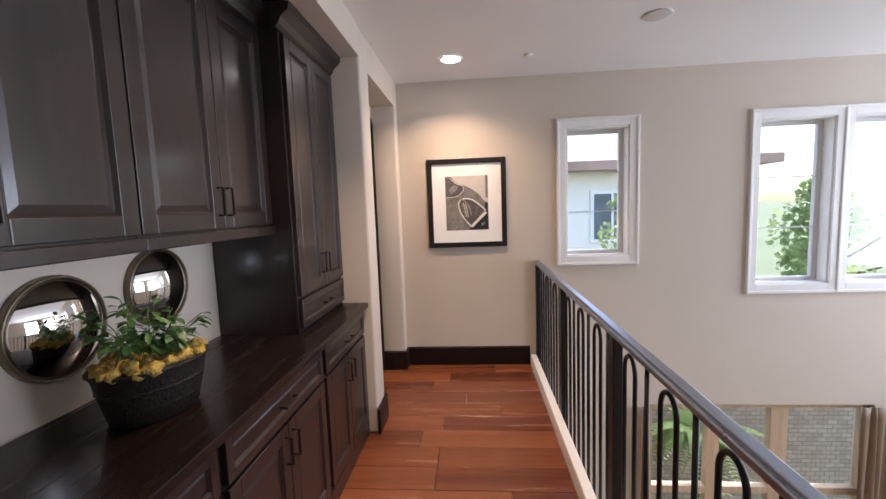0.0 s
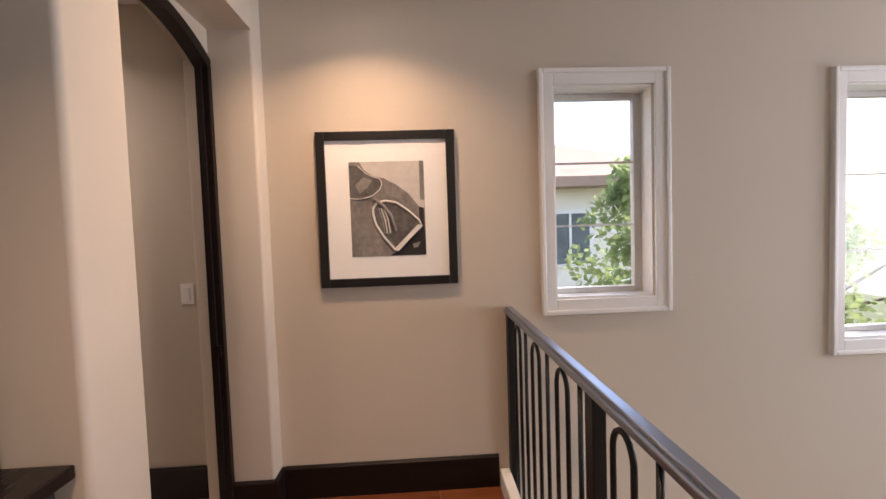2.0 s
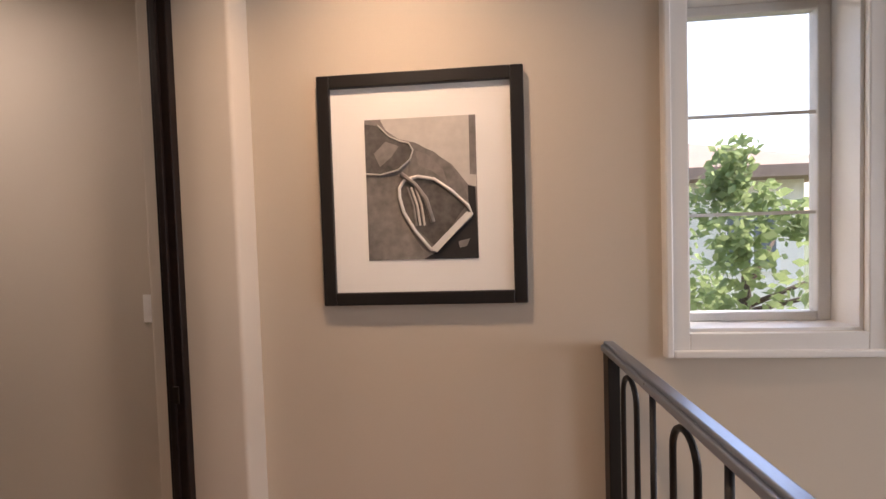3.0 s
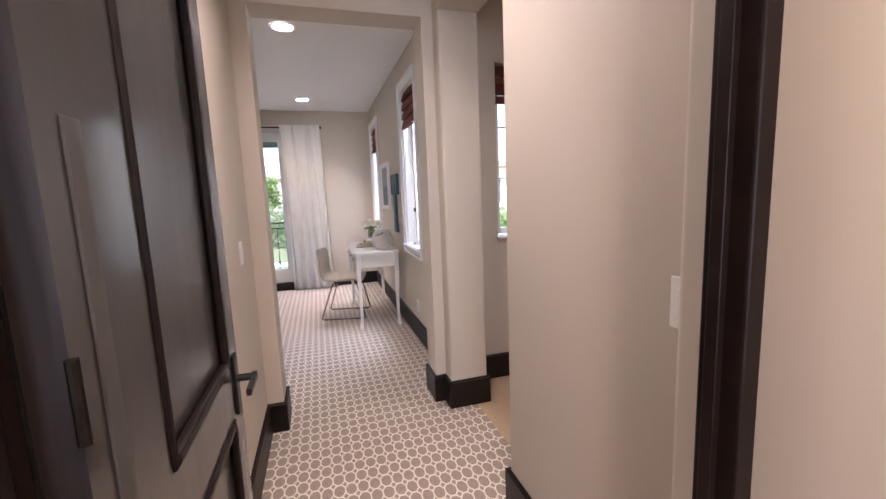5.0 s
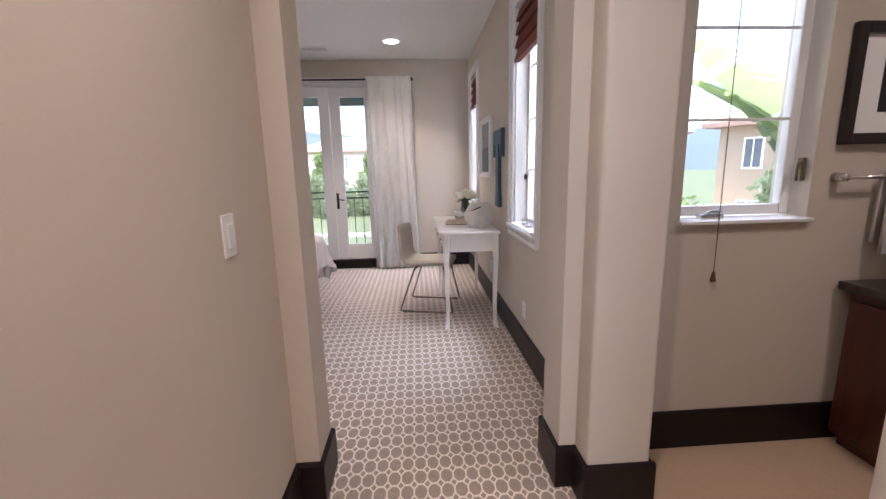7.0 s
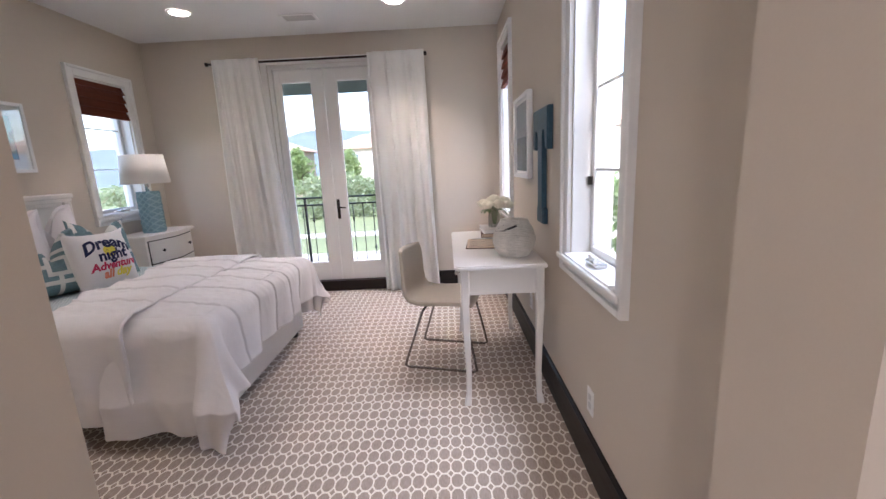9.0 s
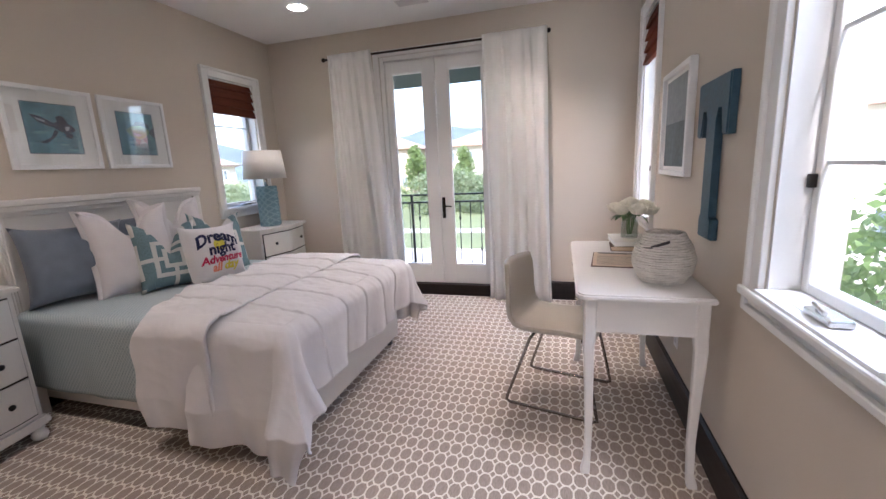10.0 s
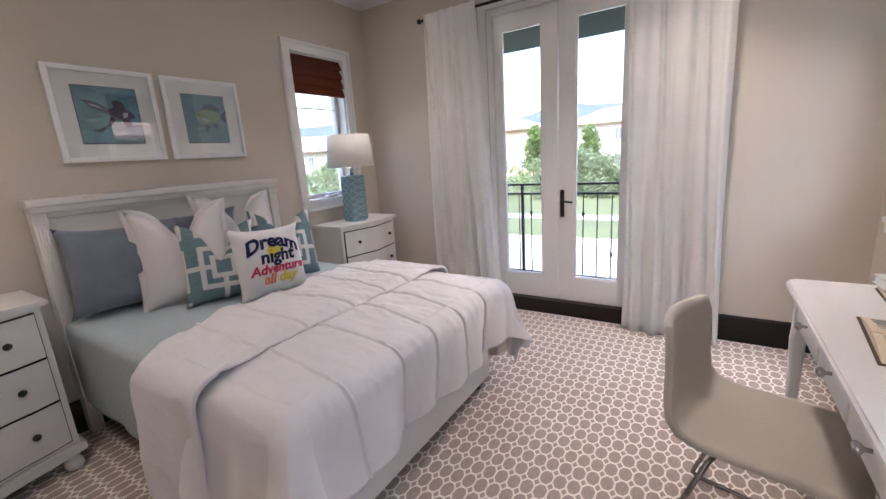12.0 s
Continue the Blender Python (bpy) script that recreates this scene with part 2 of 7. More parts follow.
CABTOP = woodmat("espresso_counter", (0.005, 0.003, 0.0027), (0.014, 0.008, 0.007), 0.26, "X", coat=0.12)
CABTOP.node_tree.nodes["Principled BSDF"].inputs["Specular IOR Level"].default_value = 0.3
DOORW = woodmat("espresso_door", (0.010, 0.007, 0.0065), (0.028, 0.020, 0.018), 0.42, "Z", coat=1.0)
PLANK = woodmat("cherry_plank", (0.115, 0.030, 0.011), (0.235, 0.075, 0.028), 0.25, "Y", ring=1.4, coat=0.2, rand=0.35)
SEALG = noisy("grey_door_seal", (0.075, 0.07, 0.066), 0.6, 0.1, 8, 90, 0.1, 0.0005)
IRON = noisy("black_iron", (0.012, 0.011, 0.011), 0.42, 0.2, 8, 150, 0.1, 0.0006, metal=0.3)
# pale blue base puts the rail's reflected sky sheen into its colour
RAILM = noisy("sheen_tinted_iron_rail", (0.30, 0.34, 0.42), 0.3, 0.05, 8, 150, 0.02, 0.0005, metal=0.9)
BRONZE = noisy("dark_bronze", (0.03, 0.024, 0.02), 0.35, 0.2, 20, 200, 0.05, 0.0004, metal=0.8)
CHROME = noisy("brushed_nickel", (0.55, 0.53, 0.50), 0.25, 0.06, 20, 300, 0.03, 0.0003, metal=1.0)
CHAIRTUBE = noisy("chair_tube_steel", (0.22, 0.20, 0.19), 0.25, 0.08, 20, 300, 0.03, 0.0003, metal=1.0)
MIRROR = noisy("mirror_silver", (0.88, 0.88, 0.87), 0.03, 0.01, 5, 50, 0.0, 0.0001, metal=1.0, rvar=0.01)
PEWTER = noisy("aged_pewter_rim", (0.22, 0.175, 0.12), 0.35, 0.35, 9, 60, 0.2, 0.002, metal=0.8)
CARPET = carpet_material()
TILE = noisy("beige_stone_tile", (0.50, 0.36, 0.23), 0.45, 0.08, 2.5, 30, 0.05, 0.001)
GLASS = glass_material()
PICGLASS = glass_material((0.97, 0.98, 0.98), 0.9, 0.11)
PICGLASS.name = "picture_glass"
BLIND = woodmat("bamboo_shade", (0.06, 0.014, 0.006), (0.20, 0.055, 0.024), 0.6, "X", ring=5)
_nt = BLIND.node_tree
_tl, _mx = _nt.nodes.new("ShaderNodeBsdfTranslucent"), _nt.nodes.new("ShaderNodeMixShader")
_tl.inputs[0].default_value, _mx.inputs[0].default_value = (0.34, 0.09, 0.035, 1), 0.35
_nt.links.new(_nt.nodes["Principled BSDF"].outputs[0], _mx.inputs[1])
_nt.links.new(_tl.outputs[0], _mx.inputs[2])
_nt.links.new(_mx.outputs[0], _nt.nodes["Material Output"].inputs[0])
SHEER = noisy("white_curtain_cotton", (0.88, 0.87, 0.84), 0.85, 0.03, 5, 300, 0.3, 0.001, sheen=0.2, spec=0.1)
_nt = SHEER.node_tree
_tl, _mx = _nt.nodes.new("ShaderNodeBsdfTranslucent"), _nt.nodes.new("ShaderNodeMixShader")
_tl.inputs[0].default_value, _mx.inputs[0].default_value = (0.96, 0.95, 0.92, 1), 0.6
_nt.links.new(_nt.nodes["Principled BSDF"].outputs[0], _mx.inputs[1])
_nt.links.new(_tl.outputs[0], _mx.inputs[2])
_nt.links.new(_mx.outputs[0], _nt.nodes["Material Output"].inputs[0])
DRAPE = noisy("bronze_drape_silk", (0.19, 0.12, 0.07), 0.5, 0.2, 6, 200, 0.2, 0.001, sheen=0.3)
WHITEF = noisy("white_furniture_paint", (0.74, 0.71, 0.66), 0.35, 0.03, 4, 150, 0.06, 0.0006)
LINEN = noisy("white_cotton", (0.76, 0.73, 0.71), 0.85, 0.03, 6, 260, 0.25, 0.0015, sheen=0.25, spec=0.1)
TIE = noisy("taupe_ribbon", (0.22, 0.18, 0.15), 0.8, 0.1, 20, 200)
QUILTW = lattice_material("aqua_woven_coverlet", (0.36, 0.44, 0.455), (0.52, 0.58, 0.575), 0.021, 0.029, 0.17, 0.85, (0, 3))
GREYB = noisy("slate_blue_linen", (0.165, 0.195, 0.235), 0.9, 0.12, 12, 320, 0.4, 0.0015, sheen=0.2)
KEYBLUE = squares_material("key_pattern_cotton", (0.15, 0.235, 0.25), (0.66, 0.65, 0.60), 0.29)
LEATHER = noisy("greige_leather", (0.44, 0.39, 0.31), 0.45, 0.05, 5, 120, 0.2, 0.001)
LAMPB = lattice_material("pierced_aqua_ceramic", (0.26, 0.41, 0.46), (0.36, 0.52, 0.57), 0.06, 0.06, 0.12, 0.25)
SHADE = noisy("linen_lampshade", (0.80, 0.78, 0.73), 0.9, 0.04, 8, 300, 0.3, 0.001)
LETTER = noisy("weathered_teal_tin", (0.030, 0.078, 0.112), 0.5, 0.35, 7, 50, 0.3, 0.002, metal=0.2)
BLACKF = noisy("black_frame_lacquer", (0.012, 0.010, 0.009), 0.35, 0.15, 8, 100, 0.05, 0.0005)
MAT = noisy("mat_board", (0.87, 0.86, 0.83), 0.9, 0.015, 5, 300, 0.1, 0.0004)
WFRAME = noisy("white_frame_lacquer", (0.80, 0.80, 0.79), 0.35, 0.02, 5, 100, 0.04, 0.0005)
PLATE = noisy("switch_plastic", (0.80, 0.79, 0.76), 0.35, 0.01, 5, 60, 0.02, 0.0003)
WICKER = noisy("whitewashed_wicker", (0.62, 0.58, 0.52), 0.7, 0.2, 18, 120, 0.4, 0.002)
WICKERB = noisy("dark_brown_wicker", (0.013, 0.009, 0.007), 0.55, 0.4, 30, 90, 0.8, 0.006, spec=0.25)
MOSS = noisy("dry_moss", (0.36, 0.25, 0.05), 0.95, 0.5, 25, 90, 0.9, 0.01)
LEAF = noisy("plant_leaf", (0.055, 0.13, 0.03), 0.45, 0.5, 12, 60, 0.2, 0.001)
PETAL = noisy("cream_petal", (0.78, 0.74, 0.60), 0.7, 0.08, 10, 80, 0.2, 0.001)
PAPER = noisy("aged_book_paper", (0.72, 0.58, 0.43), 0.9, 0.1, 6, 150, 0.1, 0.0005)
COVER = noisy("brown_book_cloth", (0.10, 0.05, 0.03), 0.7, 0.15, 12, 200, 0.2, 0.0005)
COVERW = noisy("white_book_cloth", (0.70, 0.67, 0.62), 0.7, 0.05, 12, 200, 0.1, 0.0005)
CHERRY = woodmat("cherry_vanity", (0.035, 0.008, 0.005), (0.09, 0.022, 0.012), 0.35, "Z")
STONE = noisy("dark_granite", (0.035, 0.028, 0.025), 0.2, 0.5, 30, 150, 0.02, 0.0004)
CREAMW = woodmat("honey_window_wood", (0.42, 0.30, 0.19), (0.60, 0.46, 0.31), 0.45, "Z")
BULB = emit_material("downlight_glow", (1.0, 0.93, 0.82), 8.0)
STUCCO = noisy("cream_stucco", (0.36, 0.29, 0.21), 0.9, 0.08, 1.5, 40, 0.3, 0.005)
STUCCOW = noisy("pale_stucco", (0.44, 0.40, 0.34), 0.9, 0.06, 1.5, 40, 0.3, 0.005)
STUCCOB = noisy("bright_stucco", (0.80, 0.76, 0.68), 0.9, 0.06, 1.5, 40, 0.3, 0.005)
PALM = noisy("pale_palm_leaf", (0.30, 0.37, 0.26), 0.5, 0.35, 3, 20, 0.2, 0.004)
ROOF = noisy("clay_roof_tile", (0.31, 0.21, 0.16), 0.85, 0.25, 2, 12, 0.5, 0.02)
EAVE = noisy("grey_green_awning", (0.16, 0.19, 0.17), 0.8, 0.1, 3, 60, 0.2, 0.002)
FOL = [noisy("foliage_%s" % k, c, 0.6, 0.45, 0.8, 6, 0.2, 0.01) for k, c in (("bright", (0.12, 0.19, 0.055)), ("olive", (0.17, 0.20, 0.135)), ("pine", (0.11, 0.16, 0.05)))]
for _f in FOL + [PALM]:
    _nt = _f.node_tree
    _tl, _mx = _nt.nodes.new("ShaderNodeBsdfTranslucent"), _nt.nodes.new("ShaderNodeMixShader")
    _tl.inputs[0].default_value, _mx.inputs[0].default_value = (0.36, 0.44, 0.20, 1), 0.5
    _nt.links.new(_nt.nodes["Principled BSDF"].outputs[0], _mx.inputs[1])
    _nt.links.new(_tl.outputs[0], _mx.inputs[2])
    _nt.links.new(_mx.outputs[0], _nt.nodes["Material Output"].inputs[0])
BARK = noisy("bark", (0.09, 0.065, 0.045), 0.95, 0.3, 6, 30, 0.6, 0.02)
GRASS = noisy("lawn_grass", (0.10, 0.12, 0.055), 0.95, 0.3, 0.15, 8, 0.5, 0.02)
CONC = noisy("pale_concrete", (0.34, 0.33, 0.31), 0.9, 0.08, 0.5, 20, 0.2, 0.004)
# blue of the hazy air is mixed into the scrub colour
HILL = noisy("hazed_scrub_hill", (0.075, 0.10, 0.115), 1.0, 0.3, 0.02, 0.2, 0.3, 0.5)
BRICK = brick_material()


# ---- mesh helpers ----
def finish(bm, name, mat, smooth=False):
    me = bpy.data.meshes.new(name)
    bmesh.ops.recalc_face_normals(bm, faces=bm.faces)
    bm.to_mesh(me)
    bm.free()
    mats = mat if isinstance(mat, (list, tuple)) else [mat]
    for mm in mats:
        me.materials.append(mm)
    if smooth:
        for p in me.polygons:
            p.use_smooth = True
    return me


def part(name, bm, mat, parent=None, label="", smooth=False, m=None):
    """One mesh object under a thing or under a part."""
    ob = new(name, finish(bm, name, mat, smooth))
    if parent is not None:
        ob.parent = parent
    if m is not None:
        ob.matrix_basis = m
    return tagged(ob, label)


def thing(name, m, label, category, group="", kind=""):
    e = new(name)
    e.empty_display_size = 0.05
    e.matrix_basis = m
    return tagged(e, label, category, group, kind)


def box(lo, hi, bevel=0.0, segs=2, bm=None):
    bm = bm or bmesh.new()
    r = bmesh.ops.create_cube(bm, size=1.0)["verts"]
    for v in r:
        v.co = Vector([lo[i] + (v.co[i] + 0.5) * (hi[i] - lo[i]) for i in range(3)])
    if bevel:
        es = {e for v in r for e in v.link_edges}
        bmesh.ops.bevel(bm, geom=list(es), offset=bevel, segments=segs, affect="EDGES", profile=0.5)
    return bm


def cyl(p, q, r0, r1=None, n=12, bm=None, caps=True):
    bm = bm or bmesh.new()
    p, q = Vector(p), Vector(q)
    d = q - p
    m = Matrix.Translation((p + q) / 2) @ d.to_track_quat("Z", "Y").to_matrix().to_4x4()
    bmesh.ops.create_cone(bm, cap_ends=caps, segments=n, radius1=r0, radius2=r0 if r1 is None else r1, depth=d.length, matrix=m)
    return bm


def lathe(profile, n=24, bm=None, center=(0, 0)):
    """A turned shape from (radius, height) pairs."""
    bm = bm or bmesh.new()
    rings = []
    for r, z in profile:
        rings.append([bm.verts.new((center[0] + r * math.cos(2 * math.pi * i / n), center[1] + r * math.sin(2 * math.pi * i / n), z)) for i in range(n)])
    for a, b in zip(rings, rings[1:]):
        for i in range(n):
            bm.faces.new((a[i], a[(i + 1) % n], b[(i + 1) % n], b[i]))
    for ring in (rings[0], rings[-1]):
        bm.faces.new(ring)
    return bm


def tube(points, r, n=8, bm=None, closed=False):
    """A round bar that follows points."""
    bm = bm or bmesh.new()
    pts = [Vector(p) for p in points]
    rings = []
    up = None
    for i, p in enumerate(pts):
        a = pts[i - 1] if i or closed else p
        b = pts[(i + 1) % len(pts)] if i < len(pts) - 1 or closed else p
        d = (b - a).normalized()
        if up is None:
            up = d.orthogonal().normalized()
        up = (up - d * up.dot(d)).normalized()
        side = d.cross(up)
        rings.append([bm.verts.new(p + r * (up * math.cos(2 * math.pi * k / n) + side * math.sin(2 * math.pi * k / n))) for k in range(n)])
    pairs = list(zip(rings, rings[1:])) + ([(rings[-1], rings[0])] if closed else [])
    for a, b in pairs:
        for k in range(n):
            bm.faces.new((a[k], a[(k + 1) % n], b[(k + 1) % n], b[k]))
    if not closed:
        bm.faces.new(rings[0])
        bm.faces.new(rings[-1])
    return bm


def prism(outline, depth, axis="Y", bm=None, bevel=0.0):
    """A flat outline of (a, z) pairs pushed out from 0 to depth along an axis."""
    bm = bm or bmesh.new()
    mk = {"Y": lambda a, z, d: (a, d, z), "X": lambda a, z, d: (d, a, z), "Z": lambda a, z, d: (a, z, d)}[axis]
    f0 = [bm.verts.new(mk(a, z, 0)) for a, z in outline]
    f1 = [bm.verts.new(mk(a, z, depth)) for a, z in outline]
    bm.faces.new(f0)
    bm.faces.new(f1)
    n = len(outline)
    for i in range(n):
        bm.faces.new((f0[i], f0[(i + 1) % n], f1[(i + 1) % n], f1[i]))
    return bm


def grid_wall(u0, u1, z0, z1, w0, w1, holes, axis):
    """A wall slab with rectangular openings. axis X: u runs along x and the thickness along y; axis Y: the other way."""
    us = sorted({u0, u1, *[h[0] for h in holes], *[h[1] for h in holes]})
    zs = sorted({z0, z1, *[h[2] for h in holes], *[h[3] for h in holes]})
    solid = {}
    for i in range(len(us) - 1):
        for j in range(len(zs) - 1):
            cu, cz = (us[i] + us[i + 1]) / 2, (zs[j] + zs[j + 1]) / 2
            solid[i, j] = not any(h[0] < cu < h[1] and h[2] < cz < h[3] for h in holes)
    bm, cache = bmesh.new(), {}

    def v(i, j, k):
        if (i, j, k) not in cache:
            w = (w0, w1)[k]
            cache[i, j, k] = bm.verts.new((us[i], w, zs[j]) if axis == "X" else (w, us[i], zs[j]))
        return cache[i, j, k]
    for (i, j), s in solid.items():
        if not s:
            continue
        for k in (0, 1):
            bm.faces.new((v(i, j, k), v(i + 1, j, k), v(i + 1, j + 1, k), v(i, j + 1, k)))
        for di, dj, a, b in ((-1, 0, (i, j), (i, j + 1)), (1, 0, (i + 1, j), (i + 1, j + 1)), (0, -1, (i, j), (i + 1, j)), (0, 1, (i, j + 1), (i + 1, j + 1))):
            if not solid.get((i + di, j + dj)):
                bm.faces.new((v(*a, 0), v(*b, 0), v(*b, 1), v(*a, 1)))
    return bm


def setting(name, bm, mat, label, category, smooth=False):
    return tagged(part(name, bm, mat, None, "", smooth), label, category, "", "structure")


def thicken(bm, t):
    """Gives an open sheet a back t metres behind it and closes its rim."""
    bmesh.ops.recalc_face_normals(bm, faces=bm.faces)
    bm.normal_update()
    faces, rim = bm.faces[:], [ed for ed in bm.edges if len(ed.link_faces) == 1]
    twin = {v: bm.verts.new(v.co - v.normal * t) for v in bm.verts[:]}
    for f in faces:
        bm.faces.new([twin[v] for v in reversed(f.verts)])
    for ed in rim:
        a, b = ed.verts
        bm.faces.new((a, b, twin[b], twin[a]))
    return bm


WALL_L = "smooth greige painted plaster wall"


# ---- structure ----
H = 2.75
XW, YL, XR, XL, YF, YB = 1.17, 1.06, 1.374, -2.345, 7.68, 3.68
setting("wall_east", grid_wall(-6.2, 1.06, -3.1, H, XW, XW + 0.2, [(-1.095, -0.515, 1.06, 2.26), (-2.865, -2.23, 0.75, 2.25), (-3.645, -3.01, 0.75, 2.25), (-3.35, -1.3, -2.7, -0.42)], "Y"), PAINT, WALL_L + " two storeys high", "wall")
# out-of-view walls, added to close the tall room against outside light
setting("wall_void_south", box((-5.4, -6.4, -3.1), (1.37, -6.2, H)), PAINT, WALL_L, "wall")
setting("wall_west", box((-5.4, -6.2, -3.1), (-5.2, 1.9, H)), PAINT, WALL_L, "wall")
setting("wall_under_landing", box((-5.2, -0.14, -3.1), (XW, 0.0, -0.3)), PAINT, WALL_L, "wall")
setting("floor_lower", box((-5.4, -6.4, -3.3), (1.37, 0, -3.1)), TILE, "beige stone floor of the room below", "floor")
setting("alcove_back_wall", box((-5.2, 1.70, 0), (-0.1, 1.9, H)), PAINT, WALL_L, "wall")
setting("alcove_header", box((-5.2, YL, 2.555), (-0.1, 1.2, H), 0.0), PAINT, WALL_L + " above the built-in cabinets", "wall")
setting("wall_column", box((-0.1, YL, 0), (0.12, 1.9, H), 0.018, 3), PAINT, "greige plaster column with rounded corners", "column", True)
setting("niche_header", box((0.10, YL + 0.003, 2.52), (1.07, 1.28, H), 0.0), PAINT, WALL_L + " above the door niche", "wall")
setting("niche_pilaster", box((1.05, YL, 0), (1.375, 1.41, H), 0.016, 3), PAINT, "greige plaster pilaster with rounded corners", "column", True)

ARCH_S, ARCH_R, DX0, DX1 = 2.36, 0.13, 0.12, 1.07


def arch_z(x, x0=DX0, x1=DX1, s=ARCH_S, r=ARCH_R):
    """Height of a segmental arch over an opening from x0 to x1."""
    h, c = (x1 - x0) / 2, (x0 + x1) / 2
    rad = (h * h + r * r) / (2 * r)
    return s + math.sqrt(max(rad * rad - (x - c) ** 2, 0)) - (rad - r)


def arch_line(x0, x1, s, r, n=18):
    return [(x0 + (x1 - x0) * i / n, arch_z(x0 + (x1 - x0) * i / n, x0, x1, s, r)) for i in range(n + 1)]


top = arch_line(DX0, DX1, ARCH_S, ARCH_R)
bm = bmesh.new()
for (xa, za), (xb, zb) in zip(top, top[1:]):
    prism([(xa, za), (xb, zb), (xb, H), (xa, H)], 0.12, "Y", bm)
bmesh.ops.translate(bm, verts=bm.verts, vec=(0, 1.28, 0))
bmesh.ops.remove_doubles(bm, verts=bm.verts, dist=1e-4)
setting("door_wall", bm, PAINT, WALL_L + " above the arched door", "wall")
setting("vestibule_wall_left", box((-0.05, 1.28, 0), (0.105, 3.47, H)), PAINT, WALL_L, "wall")
setting("vestibule_wall_right", box((1.23, 1.40, 0), (1.38, 2.43, H), 0.016, 3), PAINT, WALL_L + " with a rounded end", "wall", True)
setting("bath_opening_header", box((1.23, 2.42, 2.50), (1.51, 3.345, H)), PAINT, WALL_L, "wall")
setting("bath_pillar", box((1.255, 3.345, 0), (1.51, 3.48, H), 0.016, 3), PAINT, "greige plaster pilaster with rounded corners", "column", True)
setting("wall_bedroom_south", grid_wall(-2.545, 1.508, 0, H, 3.47, YB, [(0.2, 1.185, 0, 2.5)], "X"), PAINT, WALL_L + " with a wide opening", "wall")
setting("wall_bedroom_west", grid_wall(YB, YF, 0, H, XL - 0.2, XL, [(6.785, 7.355, 1.06, 2.265)], "Y"), PAINT, WALL_L, "wall")
setting("wall_bedroom_north", grid_wall(XL - 0.2, XR + 0.2, 0, H, YF, YF + 0.2, [(-1.04, 0.09, 0.0, 2.47)], "X"), PAINT, WALL_L, "wall")
WA, WB = (4.41, 5.16), (6.76, 7.48)
setting("wall_bedroom_east", grid_wall(YB, YF, 0, H, XR, XR + 0.2, [(WA[0] + 0.085, WA[1] - 0.085, 0.915, WTOP - 0.085), (WB[0] + 0.085, WB[1] - 0.085, 0.915, WTOP - 0.085)], "Y"), PAINT, WALL_L, "wall")
setting("bath_wall_north", grid_wall(1.508, 3.5, 0, H, 3.66, 3.86, [(1.757, 2.335, 1.09, 2.32)], "X"), PAINT, WALL_L + " with a deep window", "wall")
setting("bath_wall_east", box((3.3, 1.4, 0), (3.5, 3.66, H)), PAINT, WALL_L, "wall")
setting("bath_wall_south", box((1.38, 1.2, 0), (3.5, 1.4, H)), PAINT, WALL_L, "wall")
setting("ceiling", box((-5.4, -6.4, H), (1.372, 1.9, H + 0.15)), CEIL, "flat white painted ceiling over the landing", "ceiling")
setting("ceiling_vestibule", box((-0.05, 1.9, H), (3.5, 3.66, H + 0.15)), CEIL, "flat white painted ceiling", "ceiling")
setting("ceiling_bath", box((1.374, 1.2, H), (3.5, 1.9, H + 0.15)), CEIL, "flat white painted ceiling", "ceiling")
setting("ceiling_bedroom", box((-2.545, 3.66, H), (1.574, 7.88, H + 0.15)), CEIL, "flat white painted bedroom ceiling", "ceiling")
setting("floor_slab", box((-5.2, -0.255, -0.3), (1.168, 1.70, -0.02)), TRIM, "white painted edge of the landing floor", "floor")
setting("floor_bath", box((1.425, 1.4, -0.3), (3.3, 3.66, -0.002)), TILE, "beige stone bathroom floor", "floor")
bm = box((0.05, 1.36, -0.3), (1.425, 3.6, 0))
box((XL, 3.6, -0.3), (XR, YF, 0), bm=bm)
setting("floor_carpet", bm, CARPET, "taupe and cream trellis patterned wall-to-wall carpet", "carpet")
setting("floor_door_sill", box((0.12, 1.28, -0.3), (1.05, 1.36, 0.004), 0.002), BASE, "dark wooden threshold under the door", "threshold")


# baseboards: dark, with an eased top edge
def baseboard(pts, h=0.185, t=0.018):
    """Runs from p to q with its face on the left of the way."""
    for p, q in pts:
        p, q = Vector(p), Vector(q)
        d = (q - p).normalized()
        L = (q - p).length
        bm = prism([(0, 0), (t, 0), (t, h - 0.012), (t * 0.45, h), (0, h)], L, "X")
        ob = part("baseboard", bm, BASE)
        ob.matrix_basis = Matrix(((d.x, -d.y, 0, p.x), (d.y, d.x, 0, p.y), (0, 0, 1, 0.0), (0, 0, 0, 1)))
        tagged(ob, "tall espresso-stained wooden baseboard", "baseboard", "", "structure")


